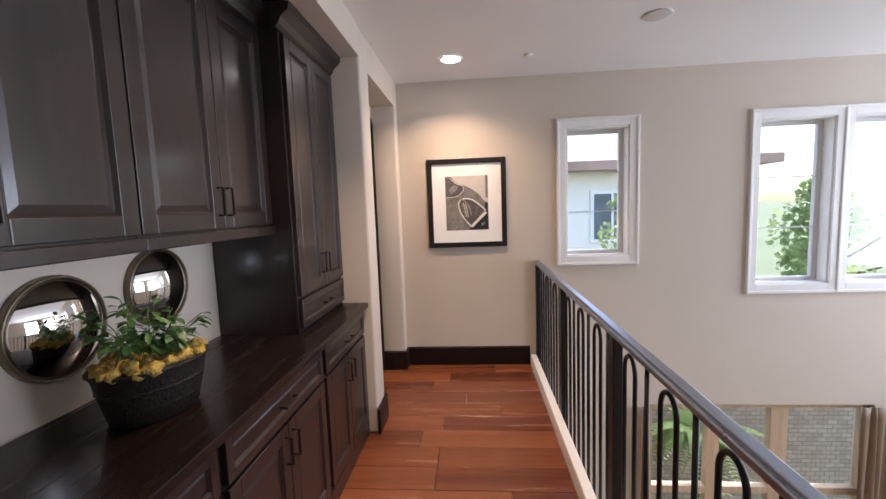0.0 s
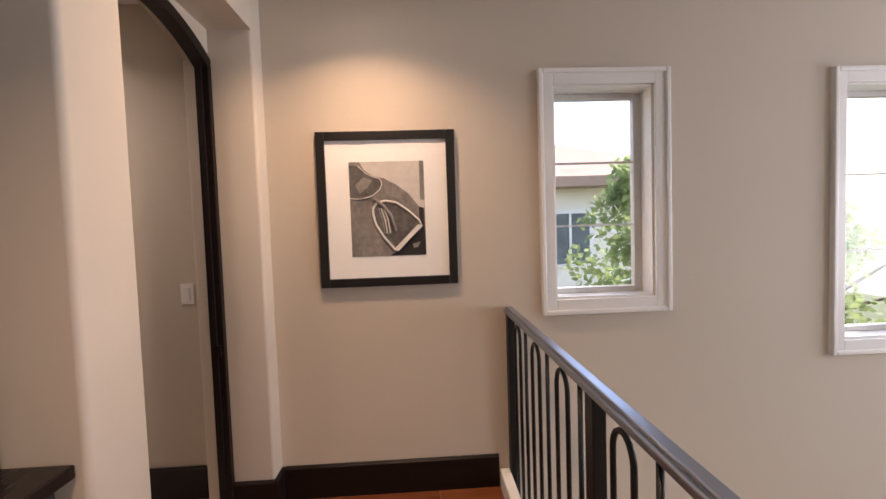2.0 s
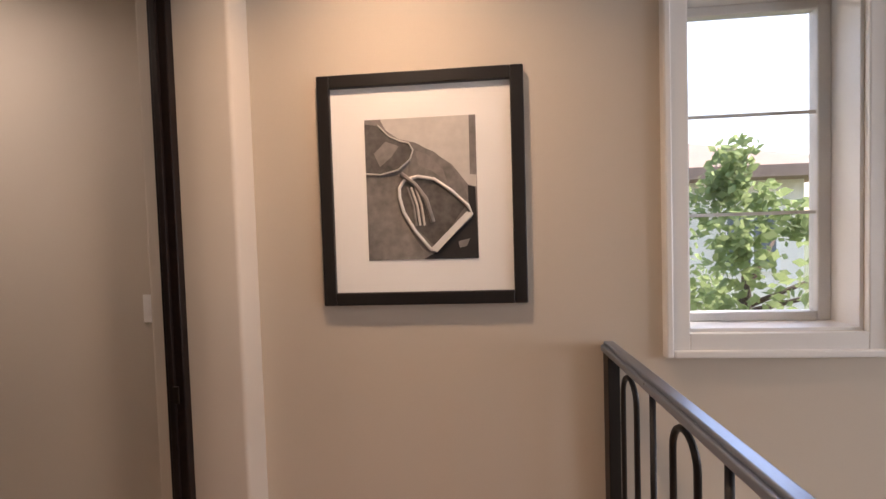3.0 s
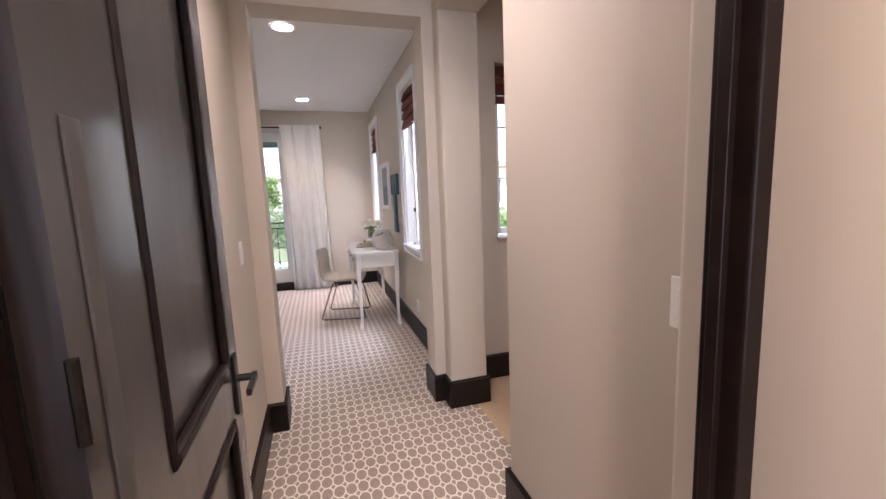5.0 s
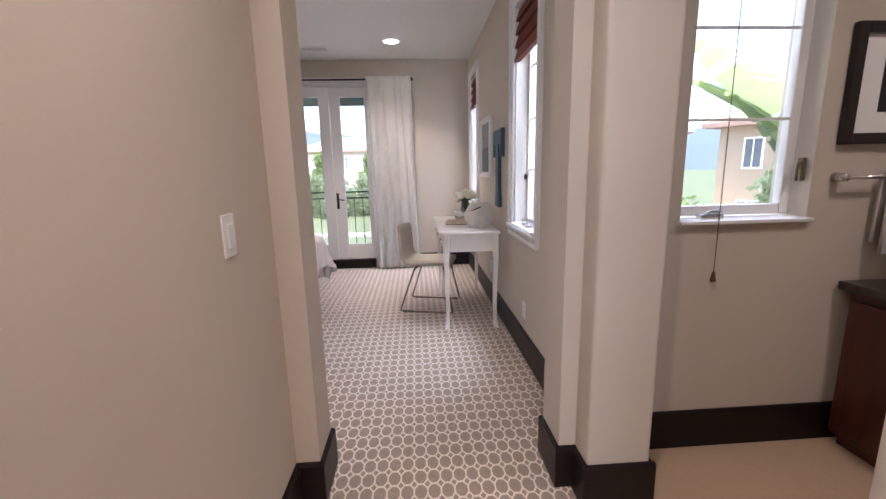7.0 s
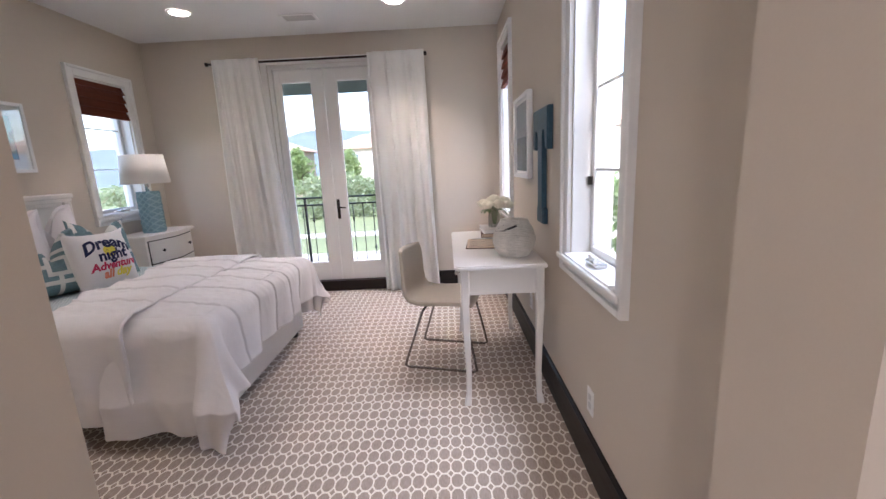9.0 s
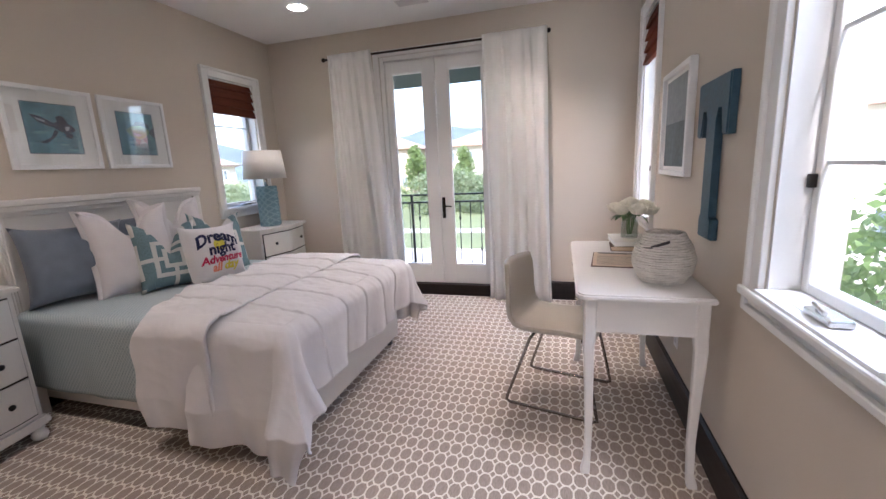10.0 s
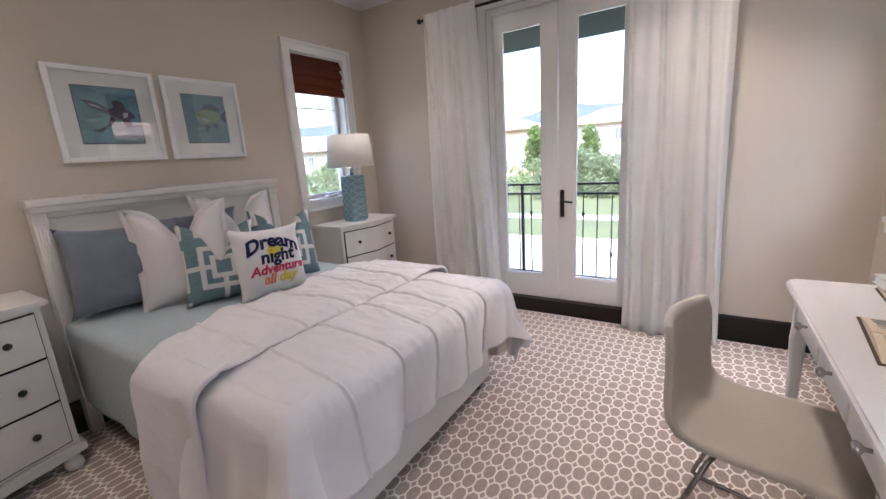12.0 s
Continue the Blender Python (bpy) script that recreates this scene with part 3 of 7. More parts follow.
baseboard([((XW, -0.16), (XW, 1.042)), ((1.188, 1.06), (1.034, 1.06)), ((1.05, 1.044), (1.05, 1.27)),
           ((0.136, 1.06), (-0.118, 1.06)), ((0.12, 1.27), (0.12, 1.044)),
           ((0.105, 3.47), (0.105, 1.41)), ((0.216, 3.47), (0.105, 3.47)), ((0.2, 3.69), (0.2, 3.454)), ((XL, 3.68), (0.218, 3.68)),
           ((1.23, 1.41), (1.23, 2.43)), ((1.214, 2.43), (1.396, 2.43)),
           ((1.526, 3.345), (1.24, 3.345)), ((1.255, 3.329), (1.255, 3.47)), ((1.255, 3.47), (1.168, 3.47)), ((1.185, 3.455), (1.185, 3.69)), ((1.168, 3.68), (XR, 3.68)),
           ((XR, 3.68), (XR, YF)), ((XR, YF), (0.1, YF)), ((-1.05, YF), (XL, YF)), ((XL, YF), (XL, 3.68)),
           ((1.51, 3.48), (1.51, 3.345)), ((3.3, 3.66), (1.51, 3.66))])

# landing edge: white curb and floor boards across the walk
setting("landing_curb", box((-5.2, -0.222, -0.02), (1.165, -0.165, 0.10), 0.008, 3), TRIM, "low white painted curb under the railing", "curb")
tagged(new("floor_planks"), "wide cherry-stained wooden floor planks", "floor", "", "structure")
plank_floor = bpy.data.objects["floor_planks"]

# ---- windows ----


def make_window(name, m, w, h, label, sash_mat, casing=0.085, bars=2, sill=0.0, recess=0.09, sash=0.035, casing_on=True, left_gap=0.0):
    """Local x to the right seen from inside, y outward, z up; origin under the casing's middle, on the wall's face."""
    e = thing(name, m, label, "window", "", "structure")
    iw, ih = w / 2 - casing, h - casing
    if casing_on:
        for nm, lo, hi in (("casing_left", (-w / 2, 0), (-iw, h)), ("casing_right", (iw, 0), (w / 2, h)), ("casing_top", (-iw, ih), (iw, h)), ("casing_bottom", (-iw, 0), (iw, casing))):
            bm = box((lo[0], -0.018, lo[1]), (hi[0], 0.004, hi[1]), 0.004)
            vert = "left" in nm or "right" in nm
            if vert:
                xo = lo[0] if "left" in nm else hi[0] - 0.026
                box((xo, -0.032, 0), (xo + 0.026, -0.01, h), 0.006, 2, bm)
            else:
                zo = h - 0.026 if "top" in nm else 0
                box((-w / 2 + 0.026, -0.032, zo), (w / 2 - 0.026, -0.01, zo + 0.026), 0.006, 2, bm)
            part("casing", bm, TRIM, e)
        # white lining of the opening
        for lo, hi in (((-iw, casing), (-iw + 0.012, ih)), ((iw - 0.012, casing), (iw, ih)), ((-iw + 0.012, ih - 0.012), (iw - 0.012, ih)), ((-iw + 0.012, casing), (iw - 0.012, casing + 0.012))):
            part("lining", box((lo[0], 0.0045, lo[1]), (hi[0], 0.19, hi[1])), TRIM, e)
    a, z0, z1 = iw - 0.012, casing + 0.012, ih - 0.012
    y0, y1 = recess, recess + 0.045
    for lo, hi in (((-a, z0), (-a + sash, z1)), ((a - sash - left_gap, z0), (a, z1)), ((-a + sash, z1 - sash), (a - sash - left_gap, z1)), ((-a + sash, z0), (a - sash - left_gap, z0 + sash))):
        part("sash", box((lo[0], y0, lo[1]), (hi[0], y1, hi[1]), 0.005), sash_mat, e)
    p = part("pane", box((-a + sash - 0.004, y0 + 0.018, z0 + sash - 0.004), (a - sash - left_gap + 0.004, y0 + 0.024, z1 - sash + 0.004)), GLASS, e)
    p.visible_shadow = False
    for i in range(bars):
        z = z0 + sash + (z1 - z0 - 2 * sash) * (i + 1) / (bars + 1)
        part("muntin", box((-a + sash, y0 + 0.008, z - 0.006), (a - sash - left_gap, y0 + 0.017, z + 0.006)), sash_mat, e)
    if sill:
        bm = box((-w / 2 + 0.004, -sill, casing - 0.028), (w / 2 - 0.004, -0.033, casing + 0.004), 0.008)
        box((-iw + 0.012, -0.034, casing - 0.02), (iw - 0.012, recess, casing + 0.011), 0.0, 2, bm)
        part("sill", bm, TRIM, e)
        # crank and lock
        bm = box((-0.06, -0.005, z0 + 0.002), (0.06, 0.05, z0 + 0.022), 0.006)
        tube([(-0.03, 0.02, z0 + 0.02), (-0.02, 0.0, z0 + 0.04), (0.05, -0.01, z0 + 0.035)], 0.006, 8, bm)
        part("crank_handle", bm, CHROME, e)
        part("latch", box((-a + 0.004, recess - 0.02, z0 + 0.32), (-a + 0.02, recess + 0.004, z0 + 0.36), 0.003), BRONZE, e)
    return e


def facing(x, y, z, rz):
    return pose(x, y, z, 0, 0, rz)


LWIN = "tall narrow casement window with white moulded casing and grey sash"
make_window("window_1", facing(XW, -0.805, 0.975, -90), 0.75, 1.37, LWIN, SASH, left_gap=0.012, recess=0.115)
make_window("window_2", facing(XW, -2.5475, 0.665, -90), 0.805, 1.67, LWIN, SASH, left_gap=0.012, recess=0.115)
make_window("window_3", facing(XW, -3.3275, 0.665, -90), 0.805, 1.67, LWIN, SASH, left_gap=0.012, recess=0.115)
make_window("window_4", facing(XL, 7.07, 0.975, 90), 0.74, 1.375, "casement window with white casing beside the bed", SASH, sill=0.04)
make_window("window_5", facing(XR, (WA[0] + WA[1]) / 2, 0.83, -90), WA[1] - WA[0], WTOP - 0.83, "casement window with white casing and deep sill", TRIM, sill=0.048, bars=3)
make_window("window_6", facing(XR, (WB[0] + WB[1]) / 2, 0.83, -90), WB[1] - WB[0], WTOP - 0.83, "casement window with white casing near the desk", TRIM, sill=0.048, bars=3)
make_window("window_7", facing(2.046, 3.66, 1.005, 0), 0.578 + 0.17, 1.4, "recessed bathroom casement window without casing", TRIM, casing_on=False, sash=0.045, recess=0.08)
setting("bath_sill", box((1.745, 3.63, 1.075), (2.347, 3.74, 1.092), 0.004), TRIM, "narrow white window sill", "sill")

# large window of the room below
e = thing("window_8", facing(XW, -2.325, -2.7, -90), "tall lower window with cream wooden mullions", "window", "", "structure")
for lo, hi in (((-1.025, 0), (-0.97, 2.28)), ((0.97, 0), (1.025, 2.28)), ((-0.97, 2.22), (0.97, 2.28)), ((-0.97, 0), (0.97, 0.08)), ((-0.45, 0.08), (-0.33, 2.22)), ((0.14, 0.08), (0.30, 2.22)), ((-0.97, 1.33), (-0.45, 1.40)), ((-0.33, 1.33), (0.14, 1.40)), ((0.30, 1.33), (0.97, 1.40))):
    part("mullion", box((lo[0], 0.05, lo[1]), (hi[0], 0.13, hi[1]), 0.006), CREAMW, e)
for lo, hi in ((-0.97, -0.45), (-0.33, 0.14), (0.30, 0.97)):
    p = part("pane", box((lo - 0.004, 0.085, 0.07), (hi + 0.004, 0.091, 2.225)), GLASS, e)
    p.visible_shadow = False


def cloth_panel(width, height, folds, depth, seed, flare=0.15, n=90, rows=24):
    """A hanging curtain: sine folds that widen and wander towards the hem."""
    rnd = random.Random(seed)
    ph = [rnd.uniform(0, 6.28) for _ in range(6)]
    bm, vs = bmesh.new(), []
    for j in range(rows + 1):
        t = j / rows
        row = []
        for i in range(n + 1):
            u = i / n
            w = width * (1 + flare * (1 - t))
            a = 2 * math.pi * folds * u
            amp = depth * (0.55 + 0.45 * (1 - t)) * (0.7 + 0.3 * math.sin(3 * u * 6.28 + ph[0]))
            y = amp * math.sin(a + 0.5 * math.sin(3 * (1 - t) + ph[1]) + 0.4 * math.sin(5.1 * u + ph[2])) + 0.2 * amp * math.sin(2.3 * a + ph[3] + 2 * t)
            x = -width / 2 + w * u + 0.012 * math.sin(a * 0.5 + 4 * t + ph[4])
            if t > 0.965:
                y *= 0.55
            row.append(bm.verts.new((x, y, height * t)))
        vs.append(row)
    for a, b in zip(vs, vs[1:]):
        for i in range(n):
            bm.faces.new((a[i], a[i + 1], b[i + 1], b[i]))
    thicken(bm, 0.003)
    return bm


for y, w in ((-1.2, 0.16), (-3.42, 0.5)):
    e = thing("drape", facing(XW - 0.06, y, -3.08, -90), "bronze silk floor-length drape beside the lower window", "curtain", "lower window drapes")
    part("drape_panel", cloth_panel(w, 2.66, max(2, int(w / 0.07)), 0.03, int(-y * 10), 0.0), DRAPE, e, "", True)

# ---- French doors ----
e = thing("french_door", facing(-0.475, YF, 0, 0), "closed white glazed French doors to a balcony", "door", "", "structure")
for lo, hi in (((-0.565, 0.03), (-0.525, 2.47)), ((0.525, 0.03), (0.565, 2.47)), ((-0.525, 2.43), (0.525, 2.47))):
    part("door_frame", box((lo[0], 0.004, lo[1]), (hi[0], 0.19, hi[1]), 0.003), TRIM, e)
for lo, hi in (((-0.63, 0), (-0.565, 2.53)), ((0.565, 0), (0.63, 2.53)), ((-0.565, 2.47), (0.565, 2.53))):
    part("casing", box((lo[0], -0.02, lo[1]), (hi[0], 0.003, hi[1]), 0.005), TRIM, e)
part("threshold", box((-0.565, -0.018, 0.0), (0.565, 0.19, 0.118), 0.004), BASE, e, "dark stained threshold")
for s in (-1, 1):
    x0, x1 = (-0.523, -0.004) if s < 0 else (0.004, 0.523)
    g0, g1 = (-0.465, -0.130) if s < 0 else (0.130, 0.470)
    leaf = part("door_leaf", box((x0, 0.045, 0.12), (g0, 0.09, 2.425), 0.003), TRIM, e)
    part("stile", box((g1, 0.045, 0.12), (x1, 0.09, 2.425), 0.003), TRIM, leaf)
    part("top_rail", box((g0, 0.045, 2.31), (g1, 0.09, 2.425), 0.003), TRIM, leaf)
    part("bottom_rail", box((g0, 0.045, 0.12), (g1, 0.09, 0.32), 0.003), TRIM, leaf)
    for lo, hi in (((g0, 0.32), (g0 + 0.012, 2.31)), ((g1 - 0.012, 0.32), (g1, 2.31)), ((g0 + 0.012, 2.298), (g1 - 0.012, 2.31)), ((g0 + 0.012, 0.32), (g1 - 0.012, 0.332))):
        part("glazing_bead", box((lo[0], 0.052, lo[1]), (hi[0], 0.08, hi[1]), 0.002), TRIM, leaf)
    p = part("pane", box((g0, 0.064, 0.32), (g1, 0.069, 2.31)), GLASS, leaf)
    p.visible_shadow = False
bm = box((0.018, 0.03, 0.83), (0.052, 0.046, 1.05), 0.007)
tube([(0.035, 0.035, 0.96), (0.035, -0.012, 0.96), (0.06, -0.018, 0.962), (0.13, -0.018, 0.955)], 0.008, 10, bm)
part("lever_handle", bm, BRONZE, e, "dark bronze lever on a long plate")

# ---- bedroom door and its arched frame ----
e = thing("door_1", pose(0, 0, 0), "espresso panelled door standing open against the vestibule wall", "door", "", "structure")
outer, inner = arch_line(DX0, DX1, ARCH_S, ARCH_R), arch_line(DX0 + 0.05, DX1 - 0.05, ARCH_S - 0.035, ARCH_R - 0.012)
bm = bmesh.new()
for (a, b), (c, d) in zip(zip(outer, outer[1:]), zip(inner, inner[1:])):
    prism([c, d, b, a], 0.07, "Y", bm)
bmesh.ops.translate(bm, verts=bm.verts, vec=(0, 1.268, 0))
bmesh.ops.remove_doubles(bm, verts=bm.verts, dist=1e-4)
part("frame_arch", bm, BASE, e)
for x0, x1, y1, ys in ((DX0, DX0 + 0.05, 1.413, 1.345), (DX1 - 0.05, DX1, 1.337, 1.298)):
    bm = box((x0, 1.268, 0), (x1, y1, ARCH_S - 0.02), 0.004)
    box((x0 + (0.045 if x0 < 0.5 else -0.012), ys, 0), (x1 + (0.012 if x0 < 0.5 else -0.045), ys + 0.02, ARCH_S - 0.02), 0.002, 2, bm)
    part("frame_jamb", bm, BASE, e)
part("strike_plate", box((0.994, 1.272, 0.87), (0.9998, 1.292, 0.93)), BRONZE, e)

leaf = thing("door_leaf_open", pose(0.172, 1.415, 0.012, 0, 0, 90), "espresso panelled door leaf standing open", "door", "", "structure")
W, T = 0.815, 0.045
# local x along the leaf from the hinge, y is thickness (0 faces the room, -T the wall)
spr = ARCH_S - 0.05
def leaf_panel(x0, x1, z0, z1, dy=0.0, arched=False):
    pts = [(x0, z0), (x1, z0)]
    if arched:
        pts += [(x, z1 - 0.0 + 0.10 * (1 - ((x - W / 2) / (W / 2)) ** 2)) for x in np.linspace(x1, x0, 14)]
    else:
        pts += [(x1, z1), (x0, z1)]
    return pts
st, sth = 0.115, 0.232
for nm, pts in (("stile", leaf_panel(0, sth, 0, spr)), ("stile", leaf_panel(W - st, W, 0, spr)), ("bottom_rail", leaf_panel(sth, W - st, 0, 0.22)), ("lock_rail", leaf_panel(sth, W - st, 0.80, 0.95)), ("top_rail", [(sth, spr - 0.12), (W - st, spr - 0.12), (W - st, spr)] + [(x, spr + 0.10 * (1 - ((x - W / 2) / (W / 2 - st)) ** 2)) for x in np.linspace(W - st, sth, 14)][1:])):
    bm = prism(pts, T, "Y")
    bmesh.ops.translate(bm, verts=bm.verts, vec=(0, -T + 0.0, 0))
    part(nm, bm, DOORW, leaf)
for z0, z1 in ((0.22, 0.80), (0.95, spr - 0.12)):
    part("panel", box((sth - 0.004, -T + 0.014, z0 - 0.004), (W - st + 0.004, -0.016, z1 + 0.004)), DOORW, leaf)
    for y, sgn in ((-0.016, 1), (-T + 0.014, -1)):
        bm = bmesh.new()
        for lo, hi in (((sth, z0), (sth + 0.014, z1)), ((W - st - 0.028, z0), (W - st, z1)), ((sth + 0.014, z0), (W - st - 0.028, z0 + 0.028)), ((sth + 0.014, z1 - 0.028), (W - st - 0.028, z1))):
            box((lo[0], min(y, y + sgn * 0.022), lo[1]), (hi[0], max(y, y + sgn * 0.022), hi[1]), 0.007, 2, bm)
        part("panel_moulding", bm, BASE, leaf)
hx, hz = W - 0.062, 0.895
bm = box((hx - 0.02, -T - 0.008, hz - 0.105), (hx + 0.02, -T + 0.001, hz + 0.075), 0.003)
cyl((hx, -T, hz), (hx, -T - 0.05, hz), 0.011, n=12, bm=bm)
box((hx - 0.012, -T - 0.062, hz - 0.012), (hx + 0.012, -T - 0.046, hz + 0.012), 0.003, 2, bm)
box((hx - 0.115, -T - 0.062, hz - 0.010), (hx + 0.012, -T - 0.048, hz + 0.010), 0.003, 2, bm)
part("lever_handle", bm, IRON, leaf, "black iron lever on a rectangular plate")
part("edge_seal", box((0.055, -T - 0.004, 0.02), (0.092, -T + 0.001, 1.52), 0.001), SEALG, leaf, "grey flat weather seal strip")
for z in (0.25, 1.2, 2.1):
    bm = cyl((-0.004, -T - 0.004, z - 0.05), (-0.004, -T - 0.004, z + 0.05), 0.007, n=10)
    part("hinge", bm, BRONZE, leaf)

# ---- ceiling fittings ----


def downlight(x, y, r=0.075):
    e = thing("downlight", pose(x, y, H), "recessed round ceiling downlight with white trim, lit", "ceiling light", "downlights")
    bm = bmesh.new()
    n = 28
    prof = [(r + 0.02, -0.001), (r + 0.018, -0.006), (r, -0.006), (r - 0.012, 0.02), (r - 0.014, -0.001)]
    rings = [[bm.verts.new((q * math.cos(2 * math.pi * i / n), q * math.sin(2 * math.pi * i / n), z)) for i in range(n)] for q, z in prof[:3]]
    for a, b in zip(rings, rings[1:]):
        for i in range(n):
            bm.faces.new((a[i], a[(i + 1) % n], b[(i + 1) % n], b[i]))
    part("trim_ring", bm, TRIM, e, "", True)
    bm = bmesh.new()
    bmesh.ops.create_circle(bm, cap_ends=True, segments=24, radius=r, matrix=pose(0, 0, -0.004))
    part("lens", bm, BULB, e, "glowing frosted lens")
    return e


# fittings over (-1.2, 0.502), (-1.43, 4.46), (2.4, 2.6) are unseen additions
for x, y in ((0.616, 0.502), (-1.2, 0.502), (0.34, 4.46), (0.41, 6.92), (-1.43, 6.93), (-1.43, 4.46), (0.66, 2.35), (2.4, 2.6)):
    downlight(x, y)
e = thing("ceiling_speaker", pose(0.071, -0.865, H), "round flush ceiling speaker with pale grey grille", "speaker")
part("grille", lathe([(0.001, -0.008), (0.07, -0.008), (0.088, -0.006), (0.092, -0.001)], 28), SASH, e, "", True)
e = thing("smoke_detector", pose(0.62, -0.12, H), "small white sprinkler cap on the ceiling", "detector")
part("cap", lathe([(0.001, -0.012), (0.03, -0.012), (0.038, -0.001)], 20), TRIM, e, "", True)
e = thing("ceiling_vent", pose(-0.49, 7.19, H, 0, 0, 0), "white ceiling air vent with grey slats", "vent")
for lo, hi in (((-0.16, -0.09), (0.16, -0.065)), ((-0.16, 0.065), (0.16, 0.09)), ((-0.16, -0.065), (-0.135, 0.065)), ((0.135, -0.065), (0.16, 0.065))):
    part("vent_frame", box((lo[0], lo[1], -0.008), (hi[0], hi[1], -0.0005), 0.002), TRIM, e)
part("backing", box((-0.135, -0.065, -0.003), (0.135, 0.065, -0.0005)), BRONZE, e)
for i in range(9):
    y = -0.056 + i * 0.014
    part("slat", prism([(y - 0.005, -0.003), (y + 0.004, -0.010), (y + 0.005, -0.009), (y - 0.004, -0.002)], 0.27, "X", None), SASH, e, m=pose(-0.135, 0, 0))


def wall_plate(m, kind):
    e = thing("light_switch" if kind == "switch" else "power_outlet", m, "white plastic rocker light switch on the wall" if kind == "switch" else "white plastic double power outlet low on the wall", "switch" if kind == "switch" else "outlet")
    part("plate", box((-0.036, -0.006, -0.058), (0.036, -0.0005, 0.058), 0.002), PLATE, e)
    if kind == "switch":
        part("rocker", box((-0.016, -0.011, -0.033), (0.016, -0.006, 0.033), 0.002), PLATE, e)
    else:
        for z in (-0.02, 0.02):
            part("socket", box((-0.014, -0.008, z - 0.013), (0.014, -0.006, z + 0.013), 0.002), SASH, e)


wall_plate(facing(0.105, 3.12, 1.168, 90), "switch")
wall_plate(facing(1.23, 1.55, 1.168, -90), "switch")
wall_plate(facing(0.105, 2.62, 0.36, 90), "outlet")
wall_plate(facing(XR, 4.736, 0.33, -90), "outlet")
wall_plate(facing(XR, 6.0, 0.36, -90), "outlet")


# ---- landing: built-in cabinets ----
def raised_panel(parent, x0, x1, z0, z1, y, frame=0.062, name="door", handle=None, mat=None):
    """A framed cabinet front with a sunk, bevelled panel; y is its face, looking towards -y."""
    mat = mat or CAB
    d = part(name, box((x0, y, z0), (x0 + frame, y + 0.022, z1), 0.003), mat, parent)
    part("stile", box((x1 - frame, y, z0), (x1, y + 0.022, z1), 0.003), mat, d)
    part("top_rail", box((x0 + frame, y, z1 - frame), (x1 - frame, y + 0.022, z1), 0.003), mat, d)
    part("bottom_rail", box((x0 + frame, y, z0), (x1 - frame, y + 0.022, z0 + frame), 0.003), mat, d)
    bm = bmesh.new()
    a0, a1, b0, b1 = x0 + frame, x1 - frame, z0 + frame, z1 - frame
    k = min(0.03, (a1 - a0) / 5, (b1 - b0) / 5)
    outer = [(a0, b0), (a1, b0), (a1, b1), (a0, b1)]
    mid = [(a0 + 0.008, b0 + 0.008), (a1 - 0.008, b0 + 0.008), (a1 - 0.008, b1 - 0.008), (a0 + 0.008, b1 - 0.008)]
    inn = [(a0 + k, b0 + k), (a1 - k, b0 + k), (a1 - k, b1 - k), (a0 + k, b1 - k)]
    loops = [[bm.verts.new((px, yy, pz)) for px, pz in lp] for lp, yy in ((outer, y + 0.003), (mid, y + 0.013), (inn, y + 0.008))]
    for la, lb in zip(loops, loops[1:]):
        for i in range(4):
            bm.faces.new((la[i], la[(i + 1) % 4], lb[(i + 1) % 4], lb[i]))
    bm.faces.new(loops[-1])
    part("panel", bm, mat, d)
    if handle:
        hx, hz, vert = handle
        L = 0.055
        pts = [(hx, y, hz - L), (hx, y - 0.026, hz - L), (hx, y - 0.026, hz + L), (hx, y, hz + L)] if vert else [(hx - L, y, hz), (hx - L, y - 0.026, hz), (hx + L, y - 0.026, hz), (hx + L, y, hz)]
        part("handle", tube(pts, 0.0055, 8), BRONZE, d, "dark bronze bar pull")
    return d


FACE = 1.12
units = [(-0.86, -0.105), (-1.70, -0.86), (-2.54, -1.70), (-3.38, -2.54), (-4.22, -3.38), (-5.06, -4.22)]
for x0, x1 in units:
    e = thing("base_cabinet", pose(0, 0, 0), "espresso-stained base cabinet with drawer and two doors", "cabinet", "built-in base cabinets")
    part("body", box((x0 + 0.002, FACE + 0.022, 0.1), (x1 - 0.002, 1.695, 0.904)), CAB, e)
    part("plinth", box((x0, FACE + 0.006, 0.0), (x1, FACE + 0.05, 0.105), 0.004), CAB, e)
    xm = (x0 + x1) / 2
    raised_panel(e, x0 + 0.02, x1 - 0.02, 0.735, 0.885, FACE, 0.036, "drawer", (xm, 0.81, False))
    raised_panel(e, x0 + 0.02, xm - 0.003, 0.12, 0.72, FACE, 0.06, "door", (xm - 0.033, 0.62, True))
    raised_panel(e, xm + 0.003, x1 - 0.02, 0.12, 0.72, FACE, 0.06, "door", (xm + 0.033, 0.62, True))
bm = box((-5.1, 1.088, 0.905), (-0.102, 1.697, 0.94), 0.006, 3)
tagged(part("countertop", bm, CABTOP), "long polished espresso wood countertop", "countertop")

# tall tower standing on the counter
e = thing("tower_cabinet", pose(0, 0, 0), "tall espresso cabinet with two narrow doors and a drawer", "cabinet")
TX0, TX1, TY = -0.80, -0.108, 1.245
part("body", box((TX0, TY + 0.022, 0.9405), (TX1, 1.697, 2.46), 0.002), CAB, e)
xm = (TX0 + TX1) / 2
raised_panel(e, TX0 + 0.012, TX1 - 0.012, 0.965, 1.115, TY, 0.034, "drawer", (xm, 1.04, False))
for a, b, s in ((TX0 + 0.012, xm - 0.002, -1), (xm + 0.002, TX1 - 0.012, 1)):
    raised_panel(e, a, b, 1.135, 2.43, TY, 0.058, "door", (xm + s * 0.03, 1.27, True))
bm = bmesh.new()
